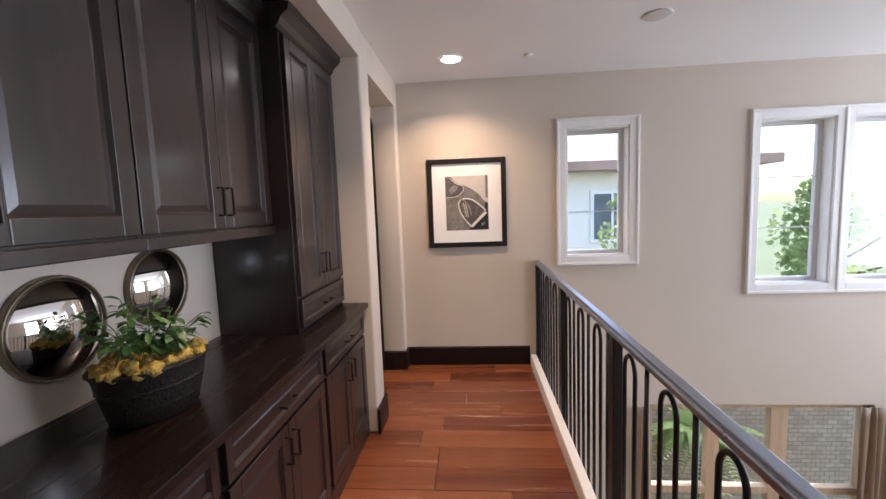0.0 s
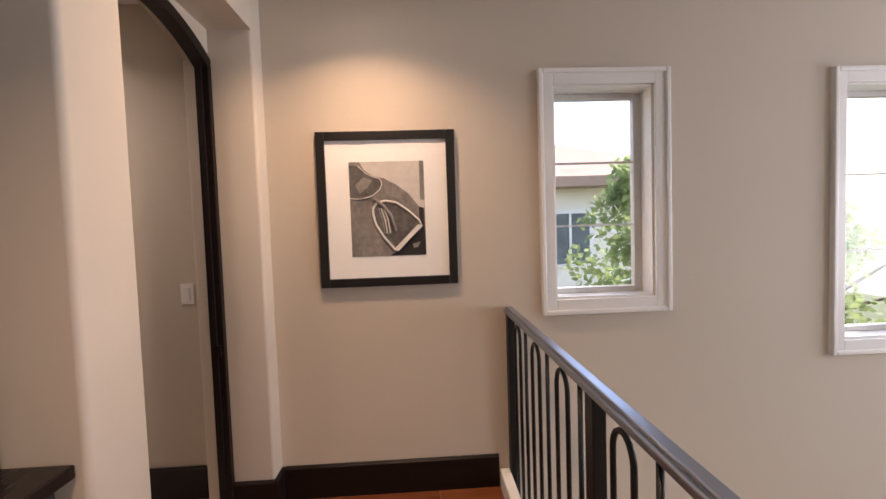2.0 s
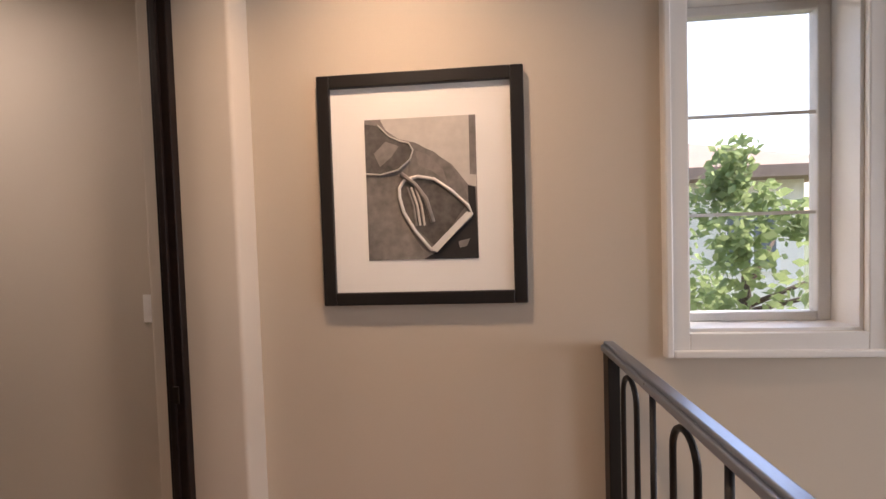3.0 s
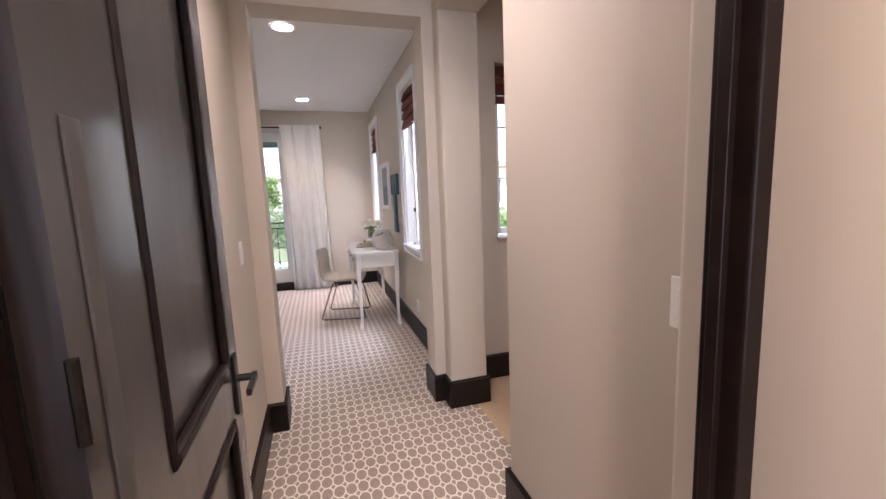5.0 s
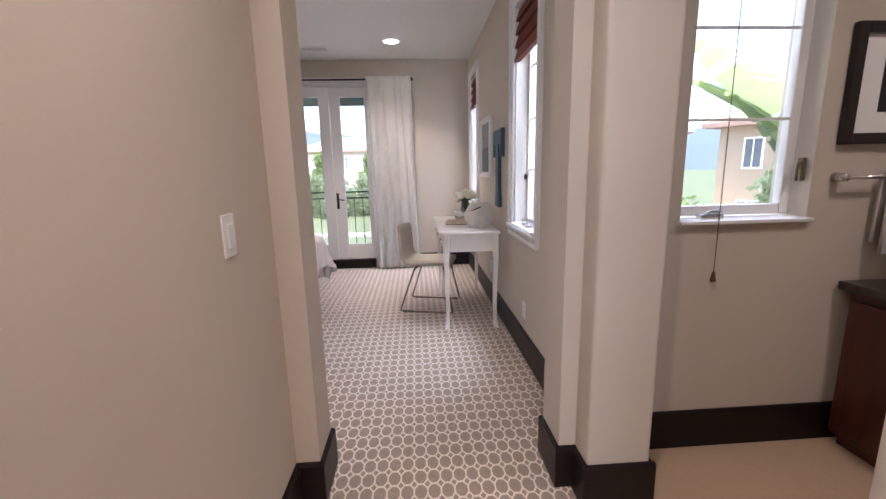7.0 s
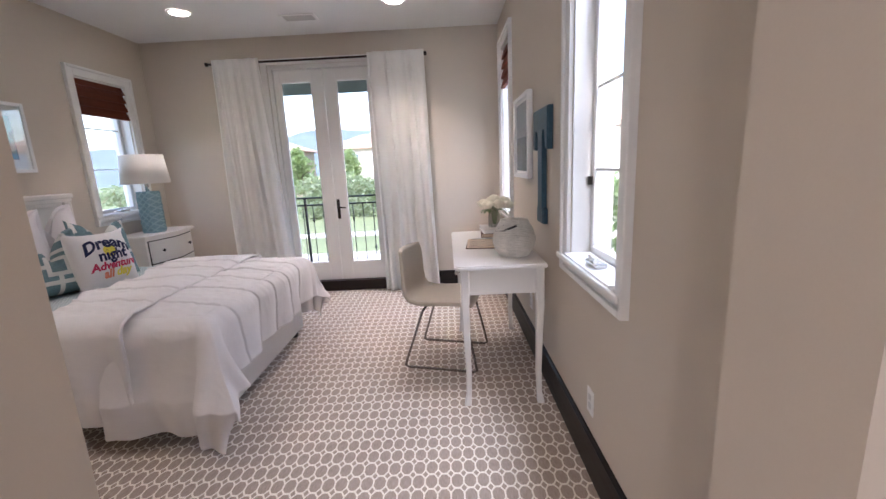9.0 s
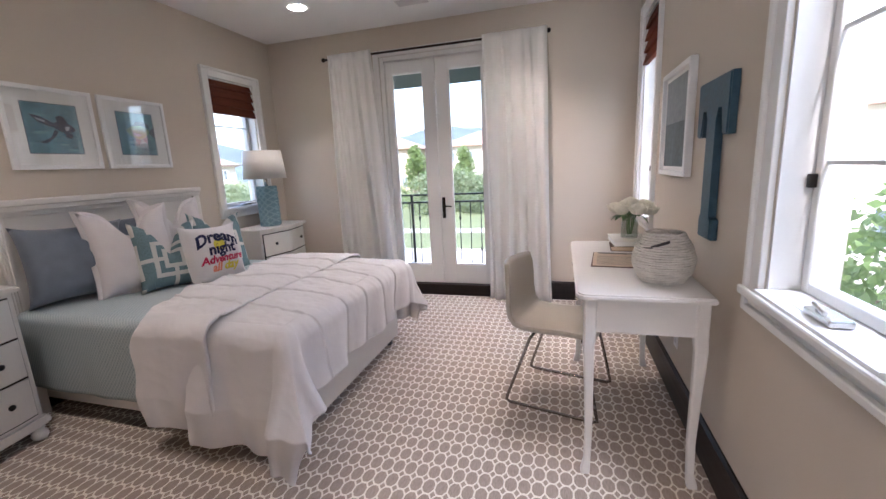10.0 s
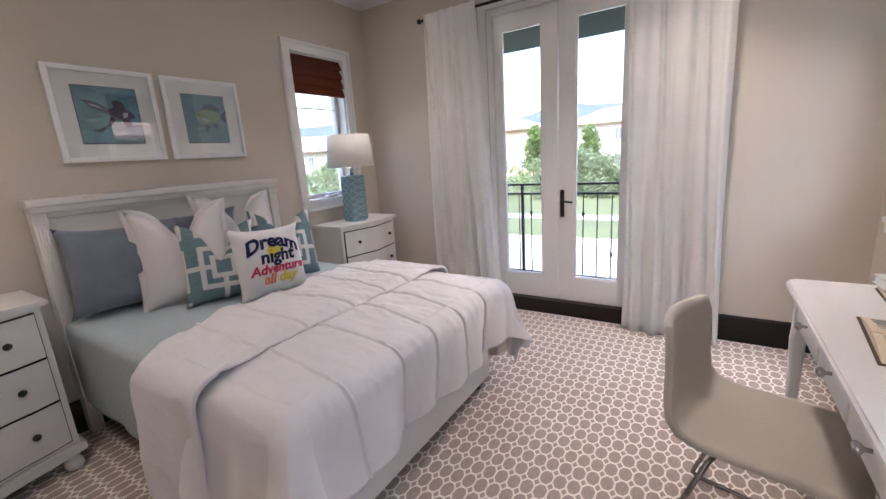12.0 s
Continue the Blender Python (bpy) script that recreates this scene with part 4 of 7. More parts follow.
prof = [(TY + 0.03, 2.44), (TY + 0.012, 2.44), (TY - 0.006, 2.455), (TY - 0.02, 2.485), (TY - 0.058, 2.515), (TY - 0.066, 2.55), (TY + 0.03, 2.55)]
prism(prof, TX1 - TX0 + 0.05, "X", bm)
bmesh.ops.translate(bm, verts=bm.verts, vec=(TX0 - 0.05, 0, 0))
bm2 = prism([(0.03, 2.44), (-0.006, 2.455), (-0.02, 2.485), (-0.045, 2.515), (-0.05, 2.55), (0.03, 2.55)], 1.69 - TY, "Y")
bmesh.ops.translate(bm2, verts=bm2.verts, vec=(TX0, TY + 0.03, 0))
part("crown_moulding", bm, CAB, e)
part("side_moulding", bm2, CAB, e)

# wall cabinets
UY = 1.36
doors = [-0.803, -1.205, -1.625, -2.045, -2.465, -2.885, -3.305, -3.725]
for k in range(0, 6, 2):
    x1, xm, x0 = doors[k], doors[k + 1], doors[k + 2]
    e = thing("wall_cabinet", pose(0, 0, 0), "espresso-stained wall cabinet with two raised-panel doors", "cabinet", "built-in wall cabinets")
    part("body", box((x0 + 0.002, UY + 0.022, 1.47), (x1 - 0.002, 1.697, 2.46)), CAB, e)
    raised_panel(e, x0 + 0.003, xm - 0.002, 1.512, 2.43, UY, 0.062, "door", (xm - 0.03, 1.62, True))
    raised_panel(e, xm + 0.002, x1 - 0.003, 1.512, 2.43, UY, 0.062, "door", (xm + 0.03, 1.62, True))
    part("light_rail", box((x0, UY - 0.012, 1.462), (x1, UY + 0.012, 1.503), 0.004), CAB, e)
    bm = prism([(UY + 0.03, 2.44), (UY + 0.012, 2.44), (UY - 0.006, 2.455), (UY - 0.02, 2.485), (UY - 0.05, 2.515), (UY - 0.055, 2.55), (UY + 0.03, 2.55)], x1 - x0, "X")
    bmesh.ops.translate(bm, verts=bm.verts, vec=(x0, 0, 0))
    part("crown_moulding", bm, CAB, e)

# ---- convex mirrors on the back wall ----
for x, z, r in ((-1.623, 1.225, 0.17), (-1.19, 1.275, 0.165)):
    e = thing("convex_mirror", pose(x, 1.70, z, 90, 0, 0), "round convex mirror with an aged pewter rim on the wall", "mirror", "convex mirrors")
    prof = [(r, 0.001)] + [(r - 0.006 + 0.006 * math.cos(a), 0.016 + 0.012 * math.sin(a)) for a in np.linspace(-0.6, 2.6, 9)] + [(r - 0.0115, 0.016)]
    bm = lathe(prof + [(0.001, 0.016)], 40)
    part("rim", bm, PEWTER, e, "", True)
    rr = r - 0.0105
    bm = lathe([(rr * (1 - i / 16) + 0.0005, 0.020 + 0.05 * (1 - (1 - i / 16) ** 2)) for i in range(17)], 48)
    part("mirror_glass", bm, MIRROR, e, "domed mirror glass", True)

# ---- potted plant on the counter ----
PX, PY = -1.60, 1.40
e = thing("potted_plant", pose(PX, PY, 0.9405, 0, 0, -20) @ Matrix.Diagonal((0.84, 0.9, 1.05, 1)), "leafy green plant in a dark woven oval basket with moss", "plant")
bm = bmesh.new()
n, prof = 40, [(0.125, 0.0), (0.135, 0.004), (0.156, 0.08), (0.172, 0.150), (0.178, 0.165), (0.172, 0.168), (0.160, 0.150), (0.14, 0.145)]
rings = []
for r, z in prof:
    rings.append([bm.verts.new((r * 1.12 * math.cos(2 * math.pi * i / n) * (1 + 0.012 * (i % 2)), r * 0.86 * math.sin(2 * math.pi * i / n) * (1 + 0.012 * (i % 2)), z)) for i in range(n)])
for a, b in zip(rings, rings[1:]):
    for i in range(n):
        bm.faces.new((a[i], a[(i + 1) % n], b[(i + 1) % n], b[i]))
bm.faces.new(rings[0])
part("basket", bm, WICKERB, e, "dark woven basket", True)
for z, s in ((0.05, 0.142), (0.1, 0.158), (0.158, 0.177)):
    part("basket_band", tube([(s * 1.13 * math.cos(a), s * 0.87 * math.sin(a), z + 0.003 * (i % 2)) for i, a in enumerate(np.linspace(0, 2 * math.pi, 48, endpoint=False))], 0.006, 6, None, True), WICKERB, e, "", True)
rnd = random.Random(5)
bm = bmesh.new()
for i in range(120):
    a, q = rnd.uniform(0, 6.28), math.sqrt(rnd.random()) * 0.165
    bmesh.ops.create_icosphere(bm, subdivisions=1, radius=rnd.uniform(0.014, 0.028), matrix=pose(q * 1.12 * math.cos(a), q * 0.88 * math.sin(a), 0.158 + rnd.uniform(0, 0.02), rnd.uniform(0, 90)) @ Matrix.Diagonal((1.4, 1, 0.6, 1)))
part("moss", bm, MOSS, e, "tufts of dry yellow moss", True)


def leaf_shape(bm, m, L, w, curl=0.25):
    """A pointed leaf with a folded midrib, along local y."""
    rows = [(0, 0.0), (0.3, 0.85), (0.6, 1.0), (0.85, 0.55), (1, 0.0)]
    prev = None
    for t, k in rows:
        z = -curl * L * t * t
        cur = [bm.verts.new(m @ Vector((sx * w * k / 2, t * L, z + (0.12 * w * abs(sx) * k)))) for sx in (-1, 0, 1)] if 0 < k else [bm.verts.new(m @ Vector((0, t * L, z)))]
        if prev:
            if len(prev) == 1:
                bm.faces.new((prev[0], cur[1], cur[0]))
                bm.faces.new((prev[0], cur[2], cur[1]))
            elif len(cur) == 1:
                bm.faces.new((prev[0], prev[1], cur[0]))
                bm.faces.new((prev[1], prev[2], cur[0]))
            else:
                bm.faces.new((prev[0], prev[1], cur[1], cur[0]))
                bm.faces.new((prev[1], prev[2], cur[2], cur[1]))
        prev = cur


stems, leaves = bmesh.new(), bmesh.new()
for s in range(34):
    a, lean = rnd.uniform(0, 6.28), rnd.uniform(0.1, 1.05)
    L = rnd.uniform(0.10, 0.20) * (1.15 - 0.3 * lean)
    base = Vector((0.05 * math.cos(a), 0.04 * math.sin(a), 0.165))
    tip = base + Vector((math.cos(a) * math.sin(lean) * L * 1.15, math.sin(a) * math.sin(lean) * L * 0.9, math.cos(lean) * L))
    mid = (base + tip) / 2 + Vector((0, 0, 0.02))
    tube([base, mid, tip], 0.0018, 5, stems)
    for k in range(7):
        t = 0.35 + 0.65 * k / 6
        p = base.lerp(tip, t) + Vector((rnd.uniform(-0.008, 0.008), rnd.uniform(-0.008, 0.008), 0.012 * (1 - t)))
        leaf_shape(leaves, Matrix.Translation(p) @ Euler((rnd.uniform(-0.5, 0.7), rnd.uniform(-0.5, 0.5), a - 1.57 + rnd.uniform(-1.4, 1.4))).to_matrix().to_4x4(), rnd.uniform(0.035, 0.06), rnd.uniform(0.018, 0.03))
part("stems", stems, LEAF, e, "")
part("foliage", leaves, LEAF, e, "small pointed green leaves", True)

# ---- framed stirrup photograph ----


def framed(name, m, w, h, fw, depth, inner_w, inner_h, fmat, label, category="picture", dz=0.0, group=""):
    """A frame with mat board; origin at its middle on the wall; y points into the wall."""
    e = thing(name, m, label, category, group)
    for lo, hi in (((-w / 2, -h / 2), (-w / 2 + fw, h / 2)), ((w / 2 - fw, -h / 2), (w / 2, h / 2)), ((-w / 2 + fw, h / 2 - fw), (w / 2 - fw, h / 2)), ((-w / 2 + fw, -h / 2), (w / 2 - fw, -h / 2 + fw))):
        part("frame_bar", box((lo[0], -depth, lo[1]), (hi[0], -0.001, hi[1]), 0.004), fmat, e)
    part("mat_board", box((-w / 2 + fw, -depth * 0.45, -h / 2 + fw), (w / 2 - fw, -0.001, h / 2 - fw)), MAT, e)
    return e, -depth * 0.45


def sheet(parent, name, pts, y, mat, label=""):
    return part(name, prism(pts, 0.0008, "Y"), mat, parent, label, m=pose(0, y - 0.0008, 0))


def oval(cx, cz, a, b, rot=0, n=28, t0=0, t1=2 * math.pi):
    c, s = math.cos(rot), math.sin(rot)
    return [(cx + a * math.cos(t) * c - b * math.sin(t) * s, cz + a * math.cos(t) * s + b * math.sin(t) * c) for t in [t0 + (t1 - t0) * i / n for i in range(n)]]


G1 = noisy("photo_dark_grey", (0.105, 0.097, 0.09), 0.8, 0.6, 9, 40, 0)
G2 = noisy("photo_mid_grey", (0.22, 0.20, 0.185), 0.8, 0.35, 8, 40, 0)
G3 = noisy("photo_light_grey", (0.55, 0.52, 0.48), 0.8, 0.15, 5, 30, 0)
G4 = noisy("photo_highlight", (0.72, 0.70, 0.66), 0.8, 0.08, 5, 30, 0)
G6 = noisy("photo_soft_grey", (0.19, 0.175, 0.16), 0.8, 0.55, 6, 30, 0)
G5 = noisy("photo_black", (0.02, 0.018, 0.017), 0.8, 0.3, 5, 30, 0)
e, y = framed("framed_photograph", facing(XW, 0.417, 1.602, -90), 0.75, 0.845, 0.047, 0.03, 0, 0, BLACKF, "black-framed grey photograph of a saddle stirrup on the wall")
iw, ih = 0.203, 0.258
sheet(e, "photograph", [(-iw, -ih), (iw, -ih), (iw, ih), (-iw, ih)], y - 0.0002, G2)
sheet(e, "pale_sky", [(-0.146, 0.258), (0.203, 0.258), (0.201, 0.000), (0.170, 0.010), (0.113, 0.085), (0.042, 0.134), (-0.017, 0.168), (-0.077, 0.183), (-0.124, 0.217)], y - 0.0012, G3)
sheet(e, "pale_post", [(0.179, 0.258), (0.203, 0.258), (0.203, 0.043), (0.178, 0.046)], y - 0.0016, G2)
sheet(e, "saddle_skirt", [(-0.203, 0.061), (-0.078, 0.049), (-0.076, -0.085), (0.002, -0.234), (0.001, -0.258), (-0.203, -0.258)], y - 0.0014, G6)
sheet(e, "saddle_flap", [(-0.037, 0.168), (0.048, 0.134), (0.112, 0.079), (0.157, 0.000), (0.170, -0.049), (0.108, -0.006), (0.043, 0.034), (-0.047, 0.058)], y - 0.0024, G6)
sheet(e, "flap_sheen", [(-0.018, 0.140), (0.029, 0.122), (0.081, 0.067), (0.097, 0.018), (0.045, 0.061), (-0.009, 0.085)], y - 0.0028, G2)
sheet(e, "dark_ground", [(0.170, 0.006), (0.196, 0.000), (0.203, -0.258), (0.001, -0.258), (0.049, -0.231), (0.183, -0.110), (0.170, -0.049)], y - 0.0020, G5)
sheet(e, "ground_glint", [(0.130, -0.195), (0.173, -0.185), (0.160, -0.213), (0.135, -0.219)], y - 0.0026, G2)
sheet(e, "stirrup_gap", [(-0.074, 0.000), (-0.054, 0.027), (-0.011, 0.039), (0.055, 0.027), (0.160, -0.067), (0.102, -0.146), (0.044, -0.213), (-0.020, -0.146), (-0.068, -0.067)], y - 0.0030, G1)
sheet(e, "leather_disc", [(-0.203, 0.243), (-0.153, 0.234), (-0.113, 0.195), (-0.071, 0.175), (-0.041, 0.168), (-0.026, 0.140), (-0.039, 0.107), (-0.083, 0.071), (-0.150, 0.056), (-0.203, 0.061)], y - 0.0034, G1)
sheet(e, "disc_sheen", [(-0.171, 0.134), (-0.126, 0.176), (-0.078, 0.158), (-0.104, 0.122), (-0.149, 0.085)], y - 0.0042, G2)
part("disc_edge", tube([(a, y - 0.005, b) for a, b in [(-0.153, 0.236), (-0.113, 0.195), (-0.071, 0.175), (-0.041, 0.168), (-0.026, 0.140), (-0.039, 0.107), (-0.083, 0.071), (-0.150, 0.056), (-0.202, 0.062)]], 0.003, 6), G3, e)
ring = [(-0.080, 0.006), (-0.060, 0.034), (-0.011, 0.045), (0.049, 0.033), (0.108, -0.010), (0.169, -0.067), (0.182, -0.097), (0.113, -0.161), (0.049, -0.224), (0.031, -0.223), (-0.027, -0.152), (-0.066, -0.085), (-0.080, -0.030)]
part("stirrup_iron", tube([(a, y - 0.006, b) for a, b in ring], 0.0062, 8, None, True), G4, e, "pale stirrup ring")
sheet(e, "stirrup_tread", [(0.163, -0.088), (0.187, -0.095), (0.051, -0.234), (0.031, -0.217)], y - 0.0115, G4)
part("strap", tube([(a, y - 0.008, b) for a, b in [(-0.071, 0.055), (-0.024, 0.018), (0.016, -0.037), (0.040, -0.122)]], 0.009, 8), G2, e)
for k in (-0.026, -0.012, 0.004):
    part("strap", tube([(a + k, y - 0.007, b) for a, b in [(-0.025, 0.006), (-0.004, -0.061), (0.005, -0.134)]], 0.0045, 6), (G3, G1, G2)[int(k * 60) % 3], e)

# ---- iron railing ----
e = thing("railing", pose(0, 0, 0), "black wrought iron railing with arched balusters and satin handrail", "railing")
RY = -0.24
bm = box((-5.2, RY - 0.028, 0.998), (1.166, RY + 0.028, 1.022), 0.006, 3)
box((-5.2, RY - 0.018, 1.02), (1.166, RY + 0.018, 1.034), 0.005, 3, bm)
part("handrail", bm, RAILM, e, "satin iron handrail with a stepped profile, blue sheen in its colour")
posts = [1.135, 0.01, -1.055, -2.12, -3.185, -4.25]
for x in posts:
    part("post", box((x - 0.028, RY - 0.02, -0.06), (x + 0.028, RY + 0.02, 0.998), 0.003), IRON, e)
for xa, xb in zip(posts, posts[1:]):
    step = (xa - xb) / 10
    seq = [("h", 1), ("b", 3), ("h", 4), ("b", 6), ("h", 7), ("b", 9)]
    for kind, k in seq:
        x = xa - step * k
        if kind == "b":
            part("baluster", cyl((x, RY, -0.05), (x, RY, 0.999), 0.0085, n=10), IRON, e, "", True)
        else:
            r = step / 2
            pts = [(x, RY, -0.05), (x, RY, 0.9)] + [(x - r + r * math.cos(t), RY, 0.9 + 1.2 * r * math.sin(t)) for t in np.linspace(0.25, math.pi - 0.25, 9)] + [(x - step, RY, 0.9), (x - step, RY, -0.05)]
            part("arched_baluster", tube(pts, 0.0085, 8), IRON, e, "", True)

# ---- bathroom seen through the opening ----
e = thing("vanity_cabinet", pose(0, 0, 0), "cherry wood bathroom vanity", "cabinet")
part("body", box((2.565, 2.55, 0.06), (3.295, 3.62, 0.76), 0.004), CHERRY, e)
part("plinth", box((2.60, 2.58, 0.0), (3.295, 3.60, 0.06)), CHERRY, e)
raised_panel(e, 2.64, 3.2, 0.1, 0.72, 2.528, 0.07, "side_panel", None, CHERRY)
for y0, y1 in ((2.57, 3.07), (3.09, 3.60)):
    part("door", box((2.545, y0, 0.1), (2.565, y1, 0.72), 0.004), CHERRY, e)
    part("knob", cyl((2.545, (y0 + y1) / 2, 0.45), (2.52, (y0 + y1) / 2, 0.45), 0.012, 0.014), BRONZE, e)
part("stone_slab", box((2.52, 2.52, 0.7605), (3.297, 3.645, 0.80), 0.006), STONE, e, "dark granite top with eased edge")
e, y = framed("framed_print", facing(2.72, 3.66, 1.64, 0), 0.6, 0.48, 0.045, 0.03, 0, 0, BLACKF, "black-framed print with a dark image above the towel bar")
sheet(e, "print", [(-0.15, -0.11), (0.15, -0.11), (0.15, 0.11), (-0.15, 0.11)], y - 0.0004, G5)
e = thing("towel_bar", pose(0, 0, 0), "brushed nickel towel bar on the wall", "towel bar")
for x in (2.44, 2.98):
    part("mount", cyl((x, 3.659, 1.262), (x, 3.60, 1.262), 0.022, 0.014), CHROME, e, "", True)
part("bar", cyl((2.44, 3.605, 1.262), (2.98, 3.605, 1.262), 0.008), CHROME, e, "", True)
e = thing("hand_towel", pose(2.73, 3.605, 0.93), "white folded hand towel hanging on the bar", "towel")
pts = [(-0.017, 0.0), (-0.016, 0.2), (-0.014, 0.33), (-0.009, 0.345), (0.0, 0.35), (0.009, 0.345), (0.014, 0.33), (0.016, 0.2), (0.017, 0.05), (0.026, 0.05), (0.026, 0.33), (0.016, 0.356), (0.0, 0.362), (-0.016, 0.356), (-0.026, 0.33), (-0.027, 0.0)]
bm = prism(pts, 0.22, "X")
bmesh.ops.translate(bm, verts=bm.verts, vec=(-0.11, 0, 0))
bmesh.ops.bevel(bm, geom=bm.edges[:], offset=0.003, segments=1, affect="EDGES")
part("towel_cloth", bm, LINEN, e, "", True)
e = thing("window_crank", pose(1.92, 3.70, 1.092), "white folding window crank on the sill", "window crank")
bm = box((-0.055, -0.02, 0.0), (0.055, 0.02, 0.022), 0.006)
tube([(-0.02, 0, 0.02), (0.0, -0.005, 0.034), (0.045, -0.012, 0.03)], 0.006, 8, bm)
part("crank", bm, CHROME, e)
e = thing("sash_lock", pose(2.318, 3.70, 1.30), "small brass casement lock on the window jamb", "window lock")
bm = box((-0.008, -0.014, -0.05), (0.012, 0.014, 0.05), 0.004)
tube([(-0.006, 0, 0.03), (-0.022, -0.006, 0.02), (-0.026, -0.01, -0.05)], 0.006, 8, bm)
part("lever", bm, PEWTER, e, "", True)
e = thing("blind_cord", pose(1.912, 3.63, 0.825), "thin pull cord with a dark wooden tassel", "cord")
part("cord", cyl((0, 0, 0.03), (0, 0.005, 1.22), 0.0019, n=6), COVER, e)
part("tassel", cyl((0, 0, 0), (0, 0, 0.043), 0.013, 0.006, 10), COVER, e, "dark wooden tassel", True)


def roman_shade(m, w, h, folds=4):
    """A raised woven shade: stacked folds that hang from a headrail."""
    e = thing("roman_shade", m, "raised woven bamboo roman shade in dark reddish brown", "window shade", "bamboo shades")
    part("headrail", box((-w / 2, -0.012, h - 0.03), (w / 2, 0.02, h)), BLIND, e)
    rnd = random.Random(int(h * 1000))
    n = int(h / 0.0125)
    for i in range(n):
        z = i * h / n
        ph = (z / h * folds) % 1
        yy = -0.012 - 0.026 * (1 - ph) - 0.008 * (1 - z / h)
        low = 0.0 if ph > 0.9 / n * folds else 0.006
        part("slat", box((-w / 2 + rnd.uniform(0, 0.003), yy - 0.002, z - low), (w / 2 - rnd.uniform(0, 0.003), yy + (0.034 if low else 0.0022), z + h / n - (0.0006 if rnd.random() < 0.93 else 0.003))), BLIND, e)
    return e


roman_shade(facing(1.98, 3.735, 2.055, 0), 0.44, 0.26)
roman_shade(facing(XL - 0.035, 7.07, 1.955, 90), 0.555, 0.30)
roman_shade(facing(XR + 0.035, (WA[0] + WA[1]) / 2, 2.08, -90), WA[1] - WA[0] - 0.2, 0.34)
roman_shade(facing(XR + 0.035, (WB[0] + WB[1]) / 2, 2.08, -90), WB[1] - WB[0] - 0.2, 0.34)


# ---- bedroom: curtains ----
e = thing("curtain_rod", pose(0, 0, 0), "thin dark bronze curtain rod with round ends above the French doors", "curtain rod")
part("rod", cyl((-1.60, 7.585, 2.488), (0.61, 7.585, 2.488), 0.011), BRONZE, e, "", True)
for x, s in ((-1.60, -1), (0.61, 1)):
    part("finial", lathe([(0.001, 0), (0.016, 0.002), (0.02, 0.012), (0.02, 0.022), (0.014, 0.03), (0.001, 0.032)], 16), BRONZE, e, "", True, m=pose(x, 7.585, 2.488, 0, 90 * s, 0))
for x in (-1.57, 0.58):
    part("bracket", box((x - 0.006, 7.59, 2.48), (x + 0.006, 7.679, 2.496)), BRONZE, e)
for x, w, fl, sd in ((-1.31, 0.50, 0.26, 3), (0.325, 0.55, 0.13, 8)):
    e = thing("curtain", facing(x, 7.555, 0.012, 0), "white cotton floor-length curtain drawn open", "curtain", "bedroom curtains")
    part("panel", cloth_panel(w, 2.51, 5, 0.042, sd, fl, 130, 40), SHEER, e, "", True)


